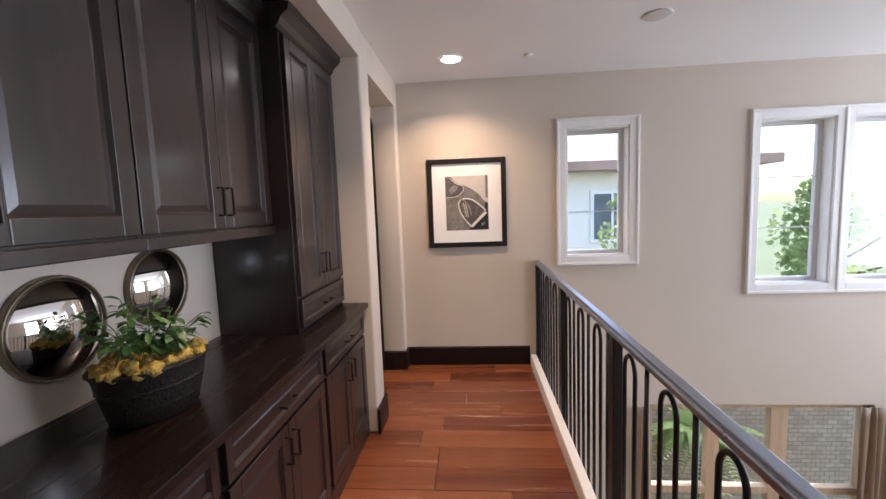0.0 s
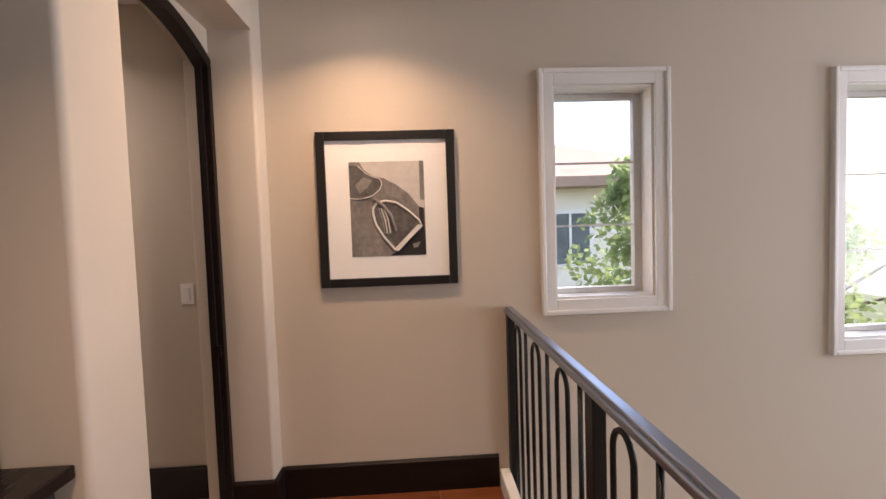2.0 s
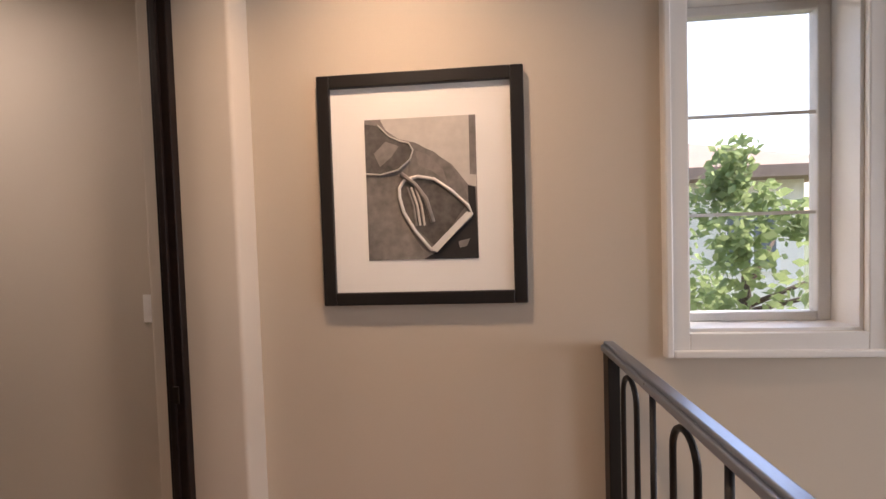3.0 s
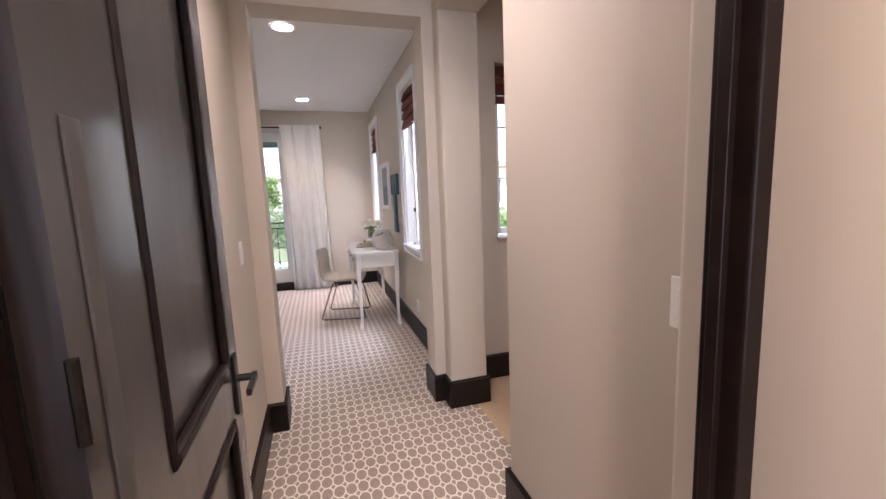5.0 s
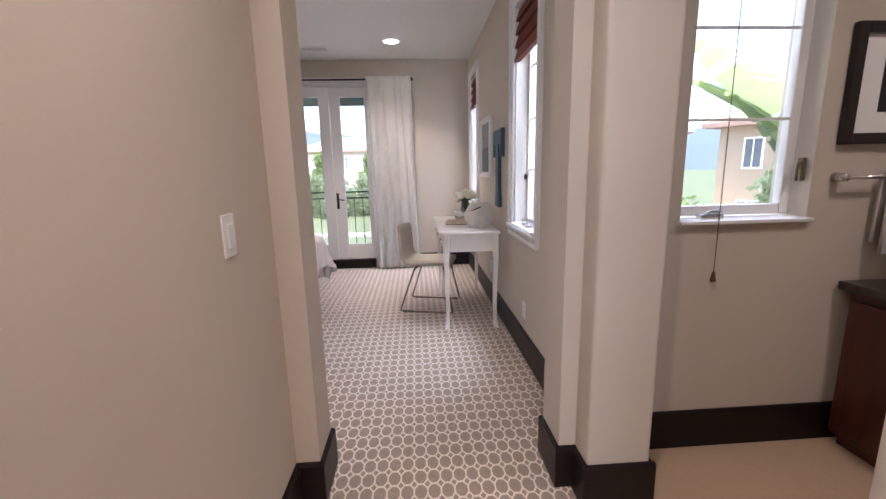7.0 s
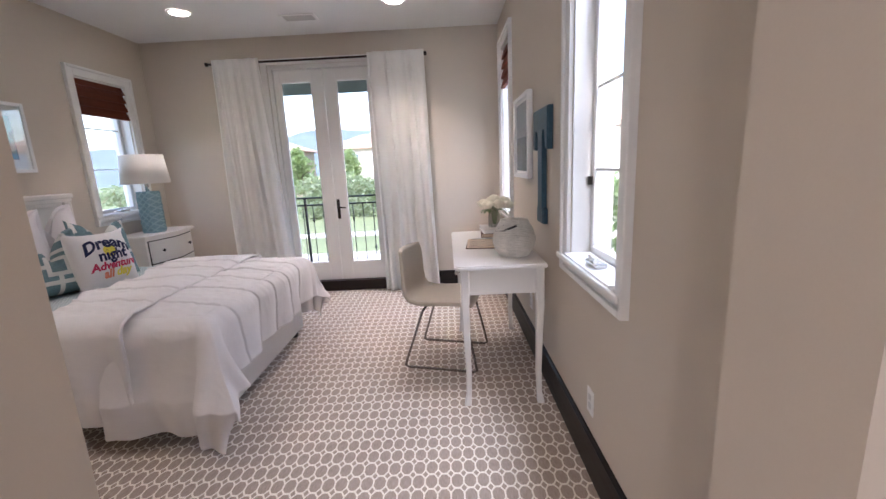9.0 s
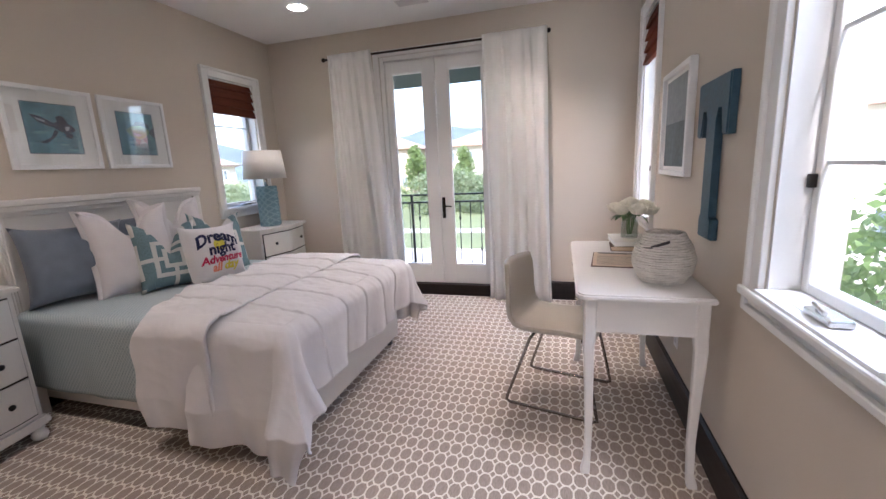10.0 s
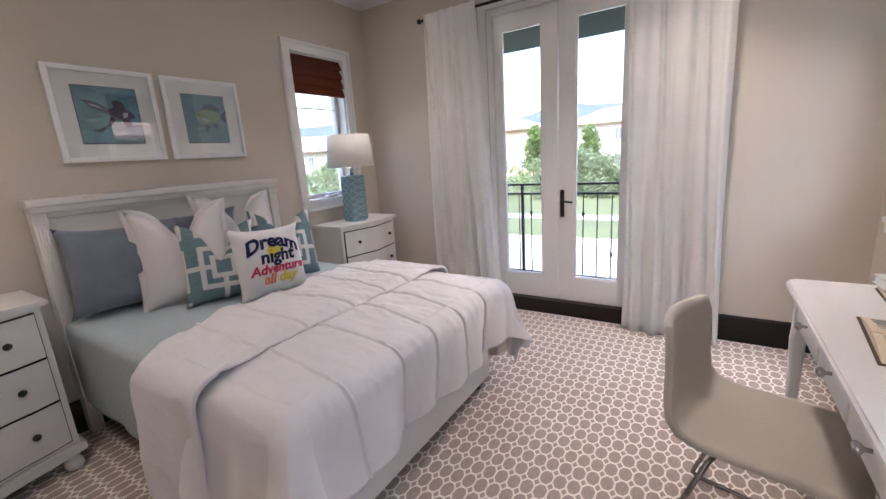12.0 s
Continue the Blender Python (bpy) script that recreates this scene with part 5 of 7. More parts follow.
# ---- desk ----
def desk():
    e = thing("writing_desk", pose(0, 0, 0), "white painted writing desk with drawers standing near the wall", "desk")
    x0, x1, y0, y1, zt = 0.805, 1.302, 5.22, 6.40, 0.835
    r = 0.045
    pts = []
    for cx, cy, a in ((x0 + r, y0 + r, 180), (x1 - 0.004, y0 + 0.004, 270), (x1 - 0.004, y1 - 0.004, 0), (x0 + r, y1 - r, 90)):
        rr = r if cx < 1 else 0.004
        pts += [(cx + rr * math.cos(radians(a + t)), cy + rr * math.sin(radians(a + t))) for t in (0, 22, 45, 68, 90)]
    bm = prism(pts, 0.026, "Z")
    bmesh.ops.bevel(bm, geom=[ed for ed in bm.edges if abs(ed.verts[0].co.z - ed.verts[1].co.z) < 1e-5], offset=0.007, segments=2, affect="EDGES")
    part("tabletop", bm, WHITEF, e, m=pose(0, 0, zt - 0.026))
    a0, a1, b0, b1, zb = x0 + 0.035, x1 - 0.012, y0 + 0.035, y1 - 0.035, 0.665
    part("side_apron", box((a0 + 0.04, b0 + 0.006, zb), (a1 - 0.04, b0 + 0.026, zt - 0.026)), WHITEF, e)
    part("side_apron", box((a0 + 0.04, b1 - 0.026, zb), (a1 - 0.04, b1 - 0.006, zt - 0.026)), WHITEF, e)
    part("back_apron", box((a1 - 0.03, b0 + 0.04, zb), (a1 - 0.01, b1 - 0.04, zt - 0.026)), WHITEF, e)
    part("front_rail", box((a0 + 0.014, b0 + 0.04, zb), (a0 + 0.03, b1 - 0.04, zt - 0.026)), WHITEF, e)
    yy = [b0 + 0.055, b0 + 0.055 + 0.345, b1 - 0.055 - 0.345, b1 - 0.055]
    for ya, yb in ((yy[0], yy[1] - 0.012), (yy[1] + 0.004, yy[2] - 0.004), (yy[2] + 0.012, yy[3])):
        d = part("drawer", box((a0 + 0.002, ya, zb + 0.018), (a0 + 0.016, yb, zt - 0.04), 0.005), WHITEF, e)
        for q in ((ya + yb) / 2,):
            part("knob", lathe([(0.005, 0), (0.005, 0.012), (0.013, 0.018), (0.015, 0.026), (0.009, 0.032), (0.001, 0.033)], 14), CHROME, d, "brushed metal knob", True, m=pose(a0 + 0.002, q, (zb + zt) / 2 - 0.012, 0, -90, 0))
    for cx, cy, sx, sy in ((a0 + 0.022, b0 + 0.022, -1, -1), (a1 - 0.022, b0 + 0.022, 1, -1), (a0 + 0.022, b1 - 0.022, -1, 1), (a1 - 0.022, b1 - 0.022, 1, 1)):
        bm, rings = bmesh.new(), []
        for z, w, off in ((zt - 0.027, 0.025, 0.0), (zb - 0.01, 0.025, 0.0), (zb - 0.06, 0.023, 0.004), (0.42, 0.0185, 0.0), (0.2, 0.0155, -0.004), (0.06, 0.0145, 0.0), (0.018, 0.019, 0.006), (0.0, 0.019, 0.008)):
            ox, oy = cx + sx * off, cy + sy * off
            rings.append([bm.verts.new((ox + dx * w, oy + dy * w, z)) for dx, dy in ((-1, -0.7), (-0.7, -1), (0.7, -1), (1, -0.7), (1, 0.7), (0.7, 1), (-0.7, 1), (-1, 0.7))])
        for a, b in zip(rings, rings[1:]):
            for i in range(8):
                bm.faces.new((a[i], a[(i + 1) % 8], b[(i + 1) % 8], b[i]))
        bm.faces.new(rings[0])
        bm.faces.new(rings[-1])
        part("leg", bm, WHITEF, e)
    return e


desk()
DZ = 0.8352


# ---- chair: moulded shell on a sled base ----
def shell_chair(m):
    e = thing("desk_chair", m, "greige leather shell chair on a dark steel sled base", "chair")
    prof = [(0.40, 0.437), (0.36, 0.448), (0.25, 0.452), (0.12, 0.446), (0.03, 0.447), (-0.03, 0.465), (-0.068, 0.51), (-0.088, 0.58), (-0.104, 0.68), (-0.118, 0.755), (-0.131, 0.815)]
    bm, rows = bmesh.new(), []
    n = 14
    for k, (px, pz) in enumerate(prof):
        q = prof[min(k + 1, len(prof) - 1)]
        p0 = prof[max(k - 1, 0)]
        t = Vector((q[0] - p0[0], 0, q[1] - p0[1])).normalized()
        nrm = Vector((-t.z, 0, t.x))
        if nrm.z < 0 and k < 5:
            nrm = -nrm
        back = max(0, min(1, (pz - 0.47) / 0.3))
        hw = 0.225 - 0.012 * back - (0.02 if k in (0, len(prof) - 1) else 0)
        row = []
        for i in range(n + 1):
            u = -1 + 2 * i / n
            row.append(bm.verts.new((px + back * 0.045 * u * u, u * hw, pz + (1 - back) * 0.012 * u * u)))
        rows.append(row)
    for a, b in zip(rows, rows[1:]):
        for i in range(n):
            bm.faces.new((a[i], a[i + 1], b[i + 1], b[i]))
    bmesh.ops.subdivide_edges(bm, edges=bm.edges[:], cuts=1, smooth=0.6, use_grid_fill=True)
    bmesh.ops.recalc_face_normals(bm, faces=bm.faces)
    thicken(bm, 0.024)
    part("shell", bm, LEATHER, e, "padded leather seat and back in one piece", True)
    for s in (-1, 1):
        y = s * 0.225
        pts = [(0.33, s * 0.16, 0.428), (0.345, s * 0.19, 0.415), (0.42, y, 0.045), (0.425, y, 0.022), (0.405, y, 0.011), (-0.055, y, 0.011), (-0.075, y, 0.022), (-0.07, y, 0.045), (0.055, s * 0.19, 0.405), (0.07, s * 0.16, 0.428)]
        part("sled_leg", tube(pts, 0.0085, 10), CHAIRTUBE, e, "", True)
    part("cross_bar", tube([(0.07, -0.16, 0.427), (0.07, 0.16, 0.427)], 0.008, 8), CHAIRTUBE, e, "", True)
    part("cross_bar", tube([(0.33, -0.16, 0.427), (0.33, 0.16, 0.427)], 0.008, 8), CHAIRTUBE, e, "", True)
    return e


shell_chair(pose(0.575, 5.94, 0, 0, 0, -14))

# ---- things on the desk ----
e = thing("open_book", pose(1.02, 5.84, DZ, 0, 0, -6), "old open book with yellowed pages lying on the desk", "book")
part("cover", box((-0.115, -0.165, 0), (0.115, 0.165, 0.004), 0.001), COVER, e, "dark cloth cover")
for s in (-1, 1):
    bm, rows = bmesh.new(), []
    for i in range(11):
        t = i / 10
        z = 0.020 * math.sin(math.pi * min(1, 0.12 + 0.88 * t) ** 0.6) * (1 - 0.35 * t) + 0.006
        rows.append([bm.verts.new((xx, s * (0.003 + 0.155 * t), zz)) for xx, zz in ((-0.108, 0.0042), (-0.108, z), (0.108, z), (0.108, 0.0042))])
    for a, b in zip(rows, rows[1:]):
        for k in range(3):
            bm.faces.new((a[k], a[k + 1], b[k + 1], b[k]))
    bm.faces.new(rows[0])
    bm.faces.new(rows[-1])
    pg = part("page_block", bm, PAPER, e, "", False)
    bm = bmesh.new()
    for r in range(12):
        for c0, c1 in ((-0.09, 0.088),):
            t = 0.16 + 0.72 * r / 11
            z = 0.020 * math.sin(math.pi * min(1, 0.12 + 0.88 * t) ** 0.6) * (1 - 0.35 * t) + 0.0068
            box((c0, s * (0.003 + 0.155 * t) - 0.0016, z), (c1 - 0.03 * (r % 4 == 3), s * (0.003 + 0.155 * t) + 0.0016, z + 0.0003), 0, 2, bm)
    part("text_lines", bm, G2, pg, "faint lines of print")
bz = DZ
for k, (h, mat, cov, w, d, rz) in enumerate(((0.028, COVER, PAPER, 0.21, 0.28, -4), (0.030, COVERW, MAT, 0.205, 0.27, 3))):
    e = thing("book", pose(1.135, 6.20, bz, 0, 0, rz), ("brown cloth book lying under a white book on the desk", "white book lying on a brown book")[k], "book", "stacked books")
    part("cover", box((-w / 2, -d / 2, 0), (w / 2, d / 2, 0.003), 0.001), mat, e)
    part("cover", box((-w / 2, -d / 2, h - 0.003), (w / 2, d / 2, h), 0.001), mat, e)
    part("spine", box((w / 2 - 0.004, -d / 2, 0.003), (w / 2, d / 2, h - 0.003)), mat, e)
    part("page_block", box((-w / 2 + 0.006, -d / 2 + 0.005, 0.003), (w / 2 - 0.004, d / 2 - 0.005, h - 0.003)), cov, e)
    bz += h + 0.0002

VASEG = glass_material((0.86, 0.89, 0.88), 0.9, 0.07)
VASEG.name = "jar_glass"
e = thing("flower_vase", pose(1.135, 6.20, bz), "clear glass jar of cream roses standing on the books", "vase")
p = part("jar", lathe([(0.045, 0.0), (0.048, 0.004), (0.048, 0.085), (0.040, 0.105), (0.034, 0.112), (0.034, 0.13), (0.037, 0.134), (0.033, 0.134), (0.031, 0.112), (0.044, 0.085), (0.044, 0.008), (0.001, 0.006)], 28), VASEG, e, "clear glass jar", True)
stems, lv = bmesh.new(), bmesh.new()
rnd = random.Random(12)
roses = [(0, 0.0, 0.205, 0.052), (-0.078, 0.03, 0.175, 0.05), (0.03, -0.085, 0.175, 0.055), (-0.015, 0.085, 0.18, 0.05), (0.078, 0.03, 0.185, 0.055), (-0.06, -0.062, 0.17, 0.05), (0.06, 0.10, 0.16, 0.045), (0.095, -0.05, 0.165, 0.05)]
for x, y, z, r in roses:
    tube([(x * 0.1, y * 0.1, 0.02), (x * 0.3, y * 0.3, 0.13), (x, y, z - 0.01)], 0.0028, 5, stems)
    bm = bmesh.new()
    for ring, (cnt, rr, lift, tilt) in enumerate(((3, 0.2, 0.45, 0.0), (5, 0.55, 0.3, 0.15), (6, 0.95, 0.1, 0.32), (7, 1.3, -0.15, 0.6))):
        for k in range(cnt):
            a = 2 * math.pi * k / cnt + ring * 0.6 + rnd.uniform(-0.2, 0.2)
            m4 = Matrix.Translation((x, y, z)) @ Euler((0, 0, a)).to_matrix().to_4x4() @ Matrix.Translation((rr * r * 0.55, 0, lift * r * 0.5)) @ Euler((0, tilt, 0)).to_matrix().to_4x4()
            bmesh.ops.create_uvsphere(bm, u_segments=8, v_segments=6, radius=r * 0.52, matrix=m4 @ Matrix.Diagonal((0.22, 1.0, 1.0, 1)))
    part("rose", bm, PETAL, e, "cream rose bloom", True)
for k in range(14):
    a = rnd.uniform(0, 6.28)
    leaf_shape(lv, Matrix.Translation((0.05 * math.cos(a), 0.05 * math.sin(a), rnd.uniform(0.125, 0.155))) @ Euler((rnd.uniform(-0.5, 0.2), 0, a - 1.57)).to_matrix().to_4x4(), rnd.uniform(0.06, 0.09), 0.035, 0.3)
part("stems", stems, LEAF, e)
part("leaves", lv, LEAF, e, "dark green rose leaves", True)

# round wicker lantern with a leather handle
e = thing("wicker_lantern", pose(1.165, 5.475, DZ), "round whitewashed wicker lantern basket with dark leather handle", "lantern")
prof_r = lambda z: 0.072 + 0.048 * math.sin(math.pi * min(1, max(0, (z + 0.012) / 0.222)) ** 0.92)
NR = 22
for i in range(NR):
    z = 0.006 + 0.20 * i / (NR - 1)
    r = prof_r(z)
    pts = [(r * math.cos(a) + 0.0015 * math.sin(7 * a + i), r * math.sin(a), z + 0.0012 * math.sin(5 * a + 2 * i)) for a in np.linspace(0, 2 * math.pi, 36, endpoint=False)]
    part("cane_ring", tube(pts, 0.0048, 6, None, True), WICKER, e, "", True)
for k in range(12):
    a = 2 * math.pi * k / 12
    part("rib", tube([((prof_r(z) - 0.005) * math.cos(a), (prof_r(z) - 0.005) * math.sin(a), z) for z in np.linspace(0.004, 0.206, 8)], 0.003, 5), WICKER, e, "", True)
part("base", cyl((0, 0, 0.001), (0, 0, 0.008), 0.08, n=24), WICKER, e)
part("handle", tube([(-0.105 * math.sin(a), 0.098 * math.cos(a), 0.185 - 0.045 * math.sin(a)) for a in np.linspace(0.0, math.pi, 16)], 0.0062, 8), BLACKF, e, "dark leather strap handle", True)

# ---- wall letter and print above the desk ----
e = thing("wall_letter", facing(XR, 5.59, 1.0, -90), "large weathered teal metal letter T hung on the wall", "wall decor")
out = [(-0.075, 0.0), (0.075, 0.0), (0.075, 0.085), (0.045, 0.095), (0.045, 0.50), (0.07, 0.545), (0.115, 0.545), (0.125, 0.43), (0.178, 0.43), (0.182, 0.66), (-0.182, 0.66), (-0.178, 0.43), (-0.125, 0.43), (-0.115, 0.545), (-0.07, 0.545), (-0.045, 0.50), (-0.045, 0.095), (-0.075, 0.085)]
bm = prism(out, 0.032, "Y")
bmesh.ops.bevel(bm, geom=[ed for ed in bm.edges if abs(ed.verts[0].co.y) < 1e-6 and abs(ed.verts[1].co.y) < 1e-6], offset=0.006, segments=2, affect="EDGES")
part("letter", bm, LETTER, e, m=pose(0, -0.034, 0))
SEA = noisy("sea_print", (0.10, 0.125, 0.135), 0.6, 0.5, 5, 30, 0)
SEA2 = noisy("cloud_print", (0.24, 0.27, 0.28), 0.6, 0.3, 4, 30, 0)
e, y = framed("framed_sea_print", facing(XR, 6.225, 1.54, -90), 0.57, 0.58, 0.03, 0.038, 0, 0, WFRAME, "white-framed grey-blue seascape print on the wall")
sheet(e, "sea_print", [(-0.235, -0.24), (0.235, -0.24), (0.235, 0.0), (-0.235, 0.0)], y - 0.0004, SEA)
sheet(e, "sky_print", [(-0.235, 0.0), (0.235, 0.0), (0.235, 0.24), (-0.235, 0.24)], y - 0.0004, SEA2)

# ---- fish prints above the bed ----
AQUA = noisy("aqua_watercolour", (0.12, 0.28, 0.35), 0.7, 0.35, 14, 60, 0)
AQUAL = noisy("pale_aqua_wash", (0.20, 0.40, 0.44), 0.7, 0.3, 14, 60, 0)
INK = noisy("navy_ink", (0.035, 0.05, 0.10), 0.7, 0.3, 14, 60, 0)
PLUM = noisy("plum_watercolour", (0.055, 0.07, 0.13), 0.7, 0.4, 20, 60, 0)
TEAL = noisy("deep_teal_wash", (0.075, 0.20, 0.27), 0.7, 0.3, 14, 60, 0)
PALE = noisy("pale_lilac_wash", (0.42, 0.46, 0.52), 0.7, 0.3, 20, 60, 0)
LIME = noisy("lime_watercolour", (0.22, 0.34, 0.17), 0.7, 0.4, 20, 60, 0)
for k, (yc, w, iw) in enumerate(((5.4875, 0.505, 0.147), (6.028, 0.495, 0.135))):
    e, y = framed("framed_fish_print", facing(XL, yc, 1.7115, 90), w, 0.5, 0.026, 0.024, 0, 0, WFRAME, ("white-framed watercolour of a long plum fish on aqua", "white-framed watercolour of a round lime fish on aqua")[k], "picture", 0, "fish prints")
    sheet(e, "print_border", [(-iw - 0.004, -0.154), (iw + 0.004, -0.154), (iw + 0.004, 0.154), (-iw - 0.004, 0.154)], y - 0.0003, INK)
    sheet(e, "print", [(-iw, -0.15), (iw, -0.15), (iw, 0.15), (-iw, 0.15)], y - 0.0012, AQUA)
    rq = random.Random(70 + k)
    for q in range(16):
        sheet(e, "water_wash", oval(rq.uniform(-iw + 0.045, iw - 0.045), -0.13 + 0.26 * q / 15, rq.uniform(0.02, 0.043), rq.uniform(0.004, 0.009), rq.uniform(-0.12, 0.12), 14), y - 0.0021 - 0.00002 * q, (AQUAL, TEAL)[q % 2])
    if k == 0:
        shapes = ((PLUM, [(-0.116, 0.081), (-0.075, 0.076), (-0.028, 0.053), (0.023, 0.025), (0.016, 0.005), (-0.029, 0.017), (-0.082, 0.040)]),
                  (PLUM, [(0.009, 0.040), (0.033, 0.048), (0.077, 0.040), (0.108, 0.022), (0.125, -0.001), (0.102, -0.017), (0.067, -0.022), (0.028, -0.012), (0.005, 0.005)]),
                  (INK, [(0.021, 0.074), (0.045, 0.084), (0.066, 0.076), (0.082, 0.038), (0.047, 0.032), (0.026, 0.040)]),
                  (INK, [(0.003, -0.004), (-0.024, -0.053), (-0.087, -0.087), (-0.056, -0.092), (-0.002, -0.053), (0.022, -0.017)]),
                  (INK, [(0.053, -0.019), (0.101, -0.025), (0.096, -0.056), (0.061, -0.053)]),
                  (PALE, [(0.062, 0.017), (0.091, 0.019), (0.083, -0.006), (0.064, -0.012)]),
                  (PALE, [(-0.088, 0.063), (-0.035, 0.045), (-0.048, 0.038), (-0.080, 0.048)]))
    else:
        shapes = ((LIME, [(-0.084, 0.023), (-0.041, 0.053), (0.021, 0.064), (0.078, 0.045), (0.098, 0.017), (0.066, -0.017), (0.010, -0.036), (-0.047, -0.020)]),
                  (INK, [(-0.036, 0.058), (0.003, 0.089), (0.057, 0.095), (0.097, 0.070), (0.098, 0.048), (0.044, 0.064)]),
                  (INK, [(0.100, 0.030), (0.146, 0.064), (0.134, 0.020), (0.140, -0.030), (0.098, 0.005)]),
                  (INK, [(-0.023, -0.033), (-0.005, -0.083), (0.023, -0.042)]),
                  (PLUM, [(0.032, -0.036), (0.061, -0.067), (0.076, -0.017)]),
                  (INK, [(-0.058, 0.033), (-0.049, 0.036), (-0.051, 0.025), (-0.060, 0.025)]),
                  (PALE, [(-0.032, 0.011), (0.031, -0.005), (0.013, -0.017), (-0.031, -0.011)]))
    for q, (ink, pts) in enumerate(shapes):
        sheet(e, "fish_stroke", pts, y - 0.0031 - 0.00012 * q, ink)
    p = part("glazing", box((-w / 2 + 0.026, y - 0.007, -0.224), (w / 2 - 0.026, y - 0.0055, 0.224)), PICGLASS, e, "reflective picture glass")
    p.visible_shadow = False


# ---- nightstands ----
def bow(u):
    """Serpentine front: swells in the middle, dips towards the ends."""
    return 0.030 * math.cos(math.pi * u * 1.0) + 0.012 * math.cos(3 * math.pi * u) * 0.4


def nightstand(m, label):
    """Local y: depth, 0 at the wall, front at negative y; x along the width."""
    e = thing("nightstand", m, label, "nightstand", "nightstands")
    w, d, h = 0.70, 0.375, 0.855
    n = 24

    def slab(z0, z1, grow, bev, mat=WHITEF):
        pts = [(-w / 2 - grow, 0.0), (w / 2 + grow, 0.0)] + [(w / 2 * (1 - 2 * i / n) + (grow if i == 0 else -grow if i == n else 0), -d - grow - bow(1 - 2 * i / n)) for i in range(n + 1)]
        bm = prism(pts, z1 - z0, "Z")
        if bev:
            bmesh.ops.bevel(bm, geom=[ed for ed in bm.edges if abs(ed.verts[0].co.z - ed.verts[1].co.z) < 1e-6], offset=bev, segments=2, affect="EDGES")
        bmesh.ops.translate(bm, verts=bm.verts, vec=(0, 0, z0))
        return bm
    part("top", slab(h - 0.028, h, 0.022, 0.008), WHITEF, e)
    part("body", slab(0.115, h - 0.028, -0.006, 0), WHITEF, e)
    part("base_moulding", slab(0.07, 0.118, 0.014, 0.008), WHITEF, e)
    zs = [0.145, 0.37, 0.59, 0.81]
    for a, b in zip(zs, zs[1:]):
        xw = w / 2 - 0.035
        pts = [(xw * (1 - 2 * i / n), -d - bow((1 - 2 * i / n) * 0.9) - 0.008) for i in range(n + 1)]
        back = [(px, py + 0.02) for px, py in reversed(pts)]
        bm = prism(pts + back, b - a - 0.012, "Z")
        bmesh.ops.translate(bm, verts=bm.verts, vec=(0, 0, a))
        dr = part("drawer_front", bm, WHITEF, e)
        # dark sheet around each drawer, coloured as the shade in its gap
        gap = [(px * 1.012, py + 0.006) for px, py in pts]
        bm = prism(gap + [(px, py + 0.012) for px, py in reversed(gap)], b - a + 0.002, "Z")
        bmesh.ops.translate(bm, verts=bm.verts, vec=(0, 0, a - 0.007))
        part("shadow_gap", bm, BRONZE, dr)
        for x in (-0.2, 0.2):
            part("knob", lathe([(0.005, 0), (0.005, 0.01), (0.014, 0.015), (0.016, 0.021), (0.011, 0.026), (0.001, 0.028)], 16), BLACKF, dr, "round black knob", True, m=pose(x, -d - bow(x / (w / 2) * 0.9) - 0.008, (a + b) / 2, 90, 0, 0))
    for x in (-w / 2 + 0.05, w / 2 - 0.05):
        for y in (-0.05, -d + 0.02):
            part("bun_foot", lathe([(0.016, 0.0), (0.030, 0.008), (0.038, 0.028), (0.034, 0.05), (0.022, 0.062), (0.03, 0.071)], 20), WHITEF, e, "", True, m=pose(x, y, 0))
    return e


nightstand(facing(XL, 4.58, 0, 90), "white bow-front nightstand with three drawers and black knobs beside the bed")
nightstand(facing(XL, 7.14, 0, 90), "white bow-front nightstand with black knobs under a lamp")

e = thing("table_lamp", pose(-2.13, 7.12, 0.8552), "aqua ceramic table lamp with white linen drum shade on the nightstand", "lamp")
pts = [(0.108 * math.cos(radians(a)), 0.108 * math.sin(radians(a))) for a in range(0, 360, 60)]
bm = prism(pts, 0.40, "Z")
bmesh.ops.bevel(bm, geom=bm.edges[:], offset=0.005, segments=2, affect="EDGES")
body = part("ceramic_base", bm, LAMPB, e, "hexagonal aqua ceramic column with pierced lattice")
for k in range(6):
    a = radians(60 * k + 30)
    nx, ny = math.cos(a), math.sin(a)
    bm = bmesh.new()
    for i in range(3):
        for j in range(10):
            u, z = (i - 1) * 0.034 + (0.015 if j % 2 else 0) * (1 if i < 2 else 0), 0.03 + j * 0.0375
            if j % 2 and i == 2:
                continue
            ring = [(u + 0.0125 * math.cos(t), z + 0.0165 * math.sin(t)) for t in np.linspace(0, 2 * math.pi, 9)[:-1]]
            off = 0.108 * math.cos(radians(30)) + 0.001
            tube([(nx * off - ny * q, ny * off + nx * q, zz) for q, zz in ring], 0.0028, 5, bm, True)
    part("lattice_relief", bm, LAMPB, body, "", True)
part("neck", cyl((0, 0, 0.40), (0, 0, 0.52), 0.016, n=14), CHROME, e, "short metal neck", True)
bm = bmesh.new()
rings = [[bm.verts.new((r * math.cos(2 * math.pi * i / 40), r * math.sin(2 * math.pi * i / 40), z)) for i in range(40)] for r, z in ((0.205, 0.475), (0.178, 0.745), (0.175, 0.745), (0.202, 0.475))]
for a, b in zip(rings, rings[1:] + rings[:1]):
    for i in range(40):
        bm.faces.new((a[i], a[(i + 1) % 40], b[(i + 1) % 40], b[i]))
part("shade", bm, SHADE, e, "white tapered drum shade", True)

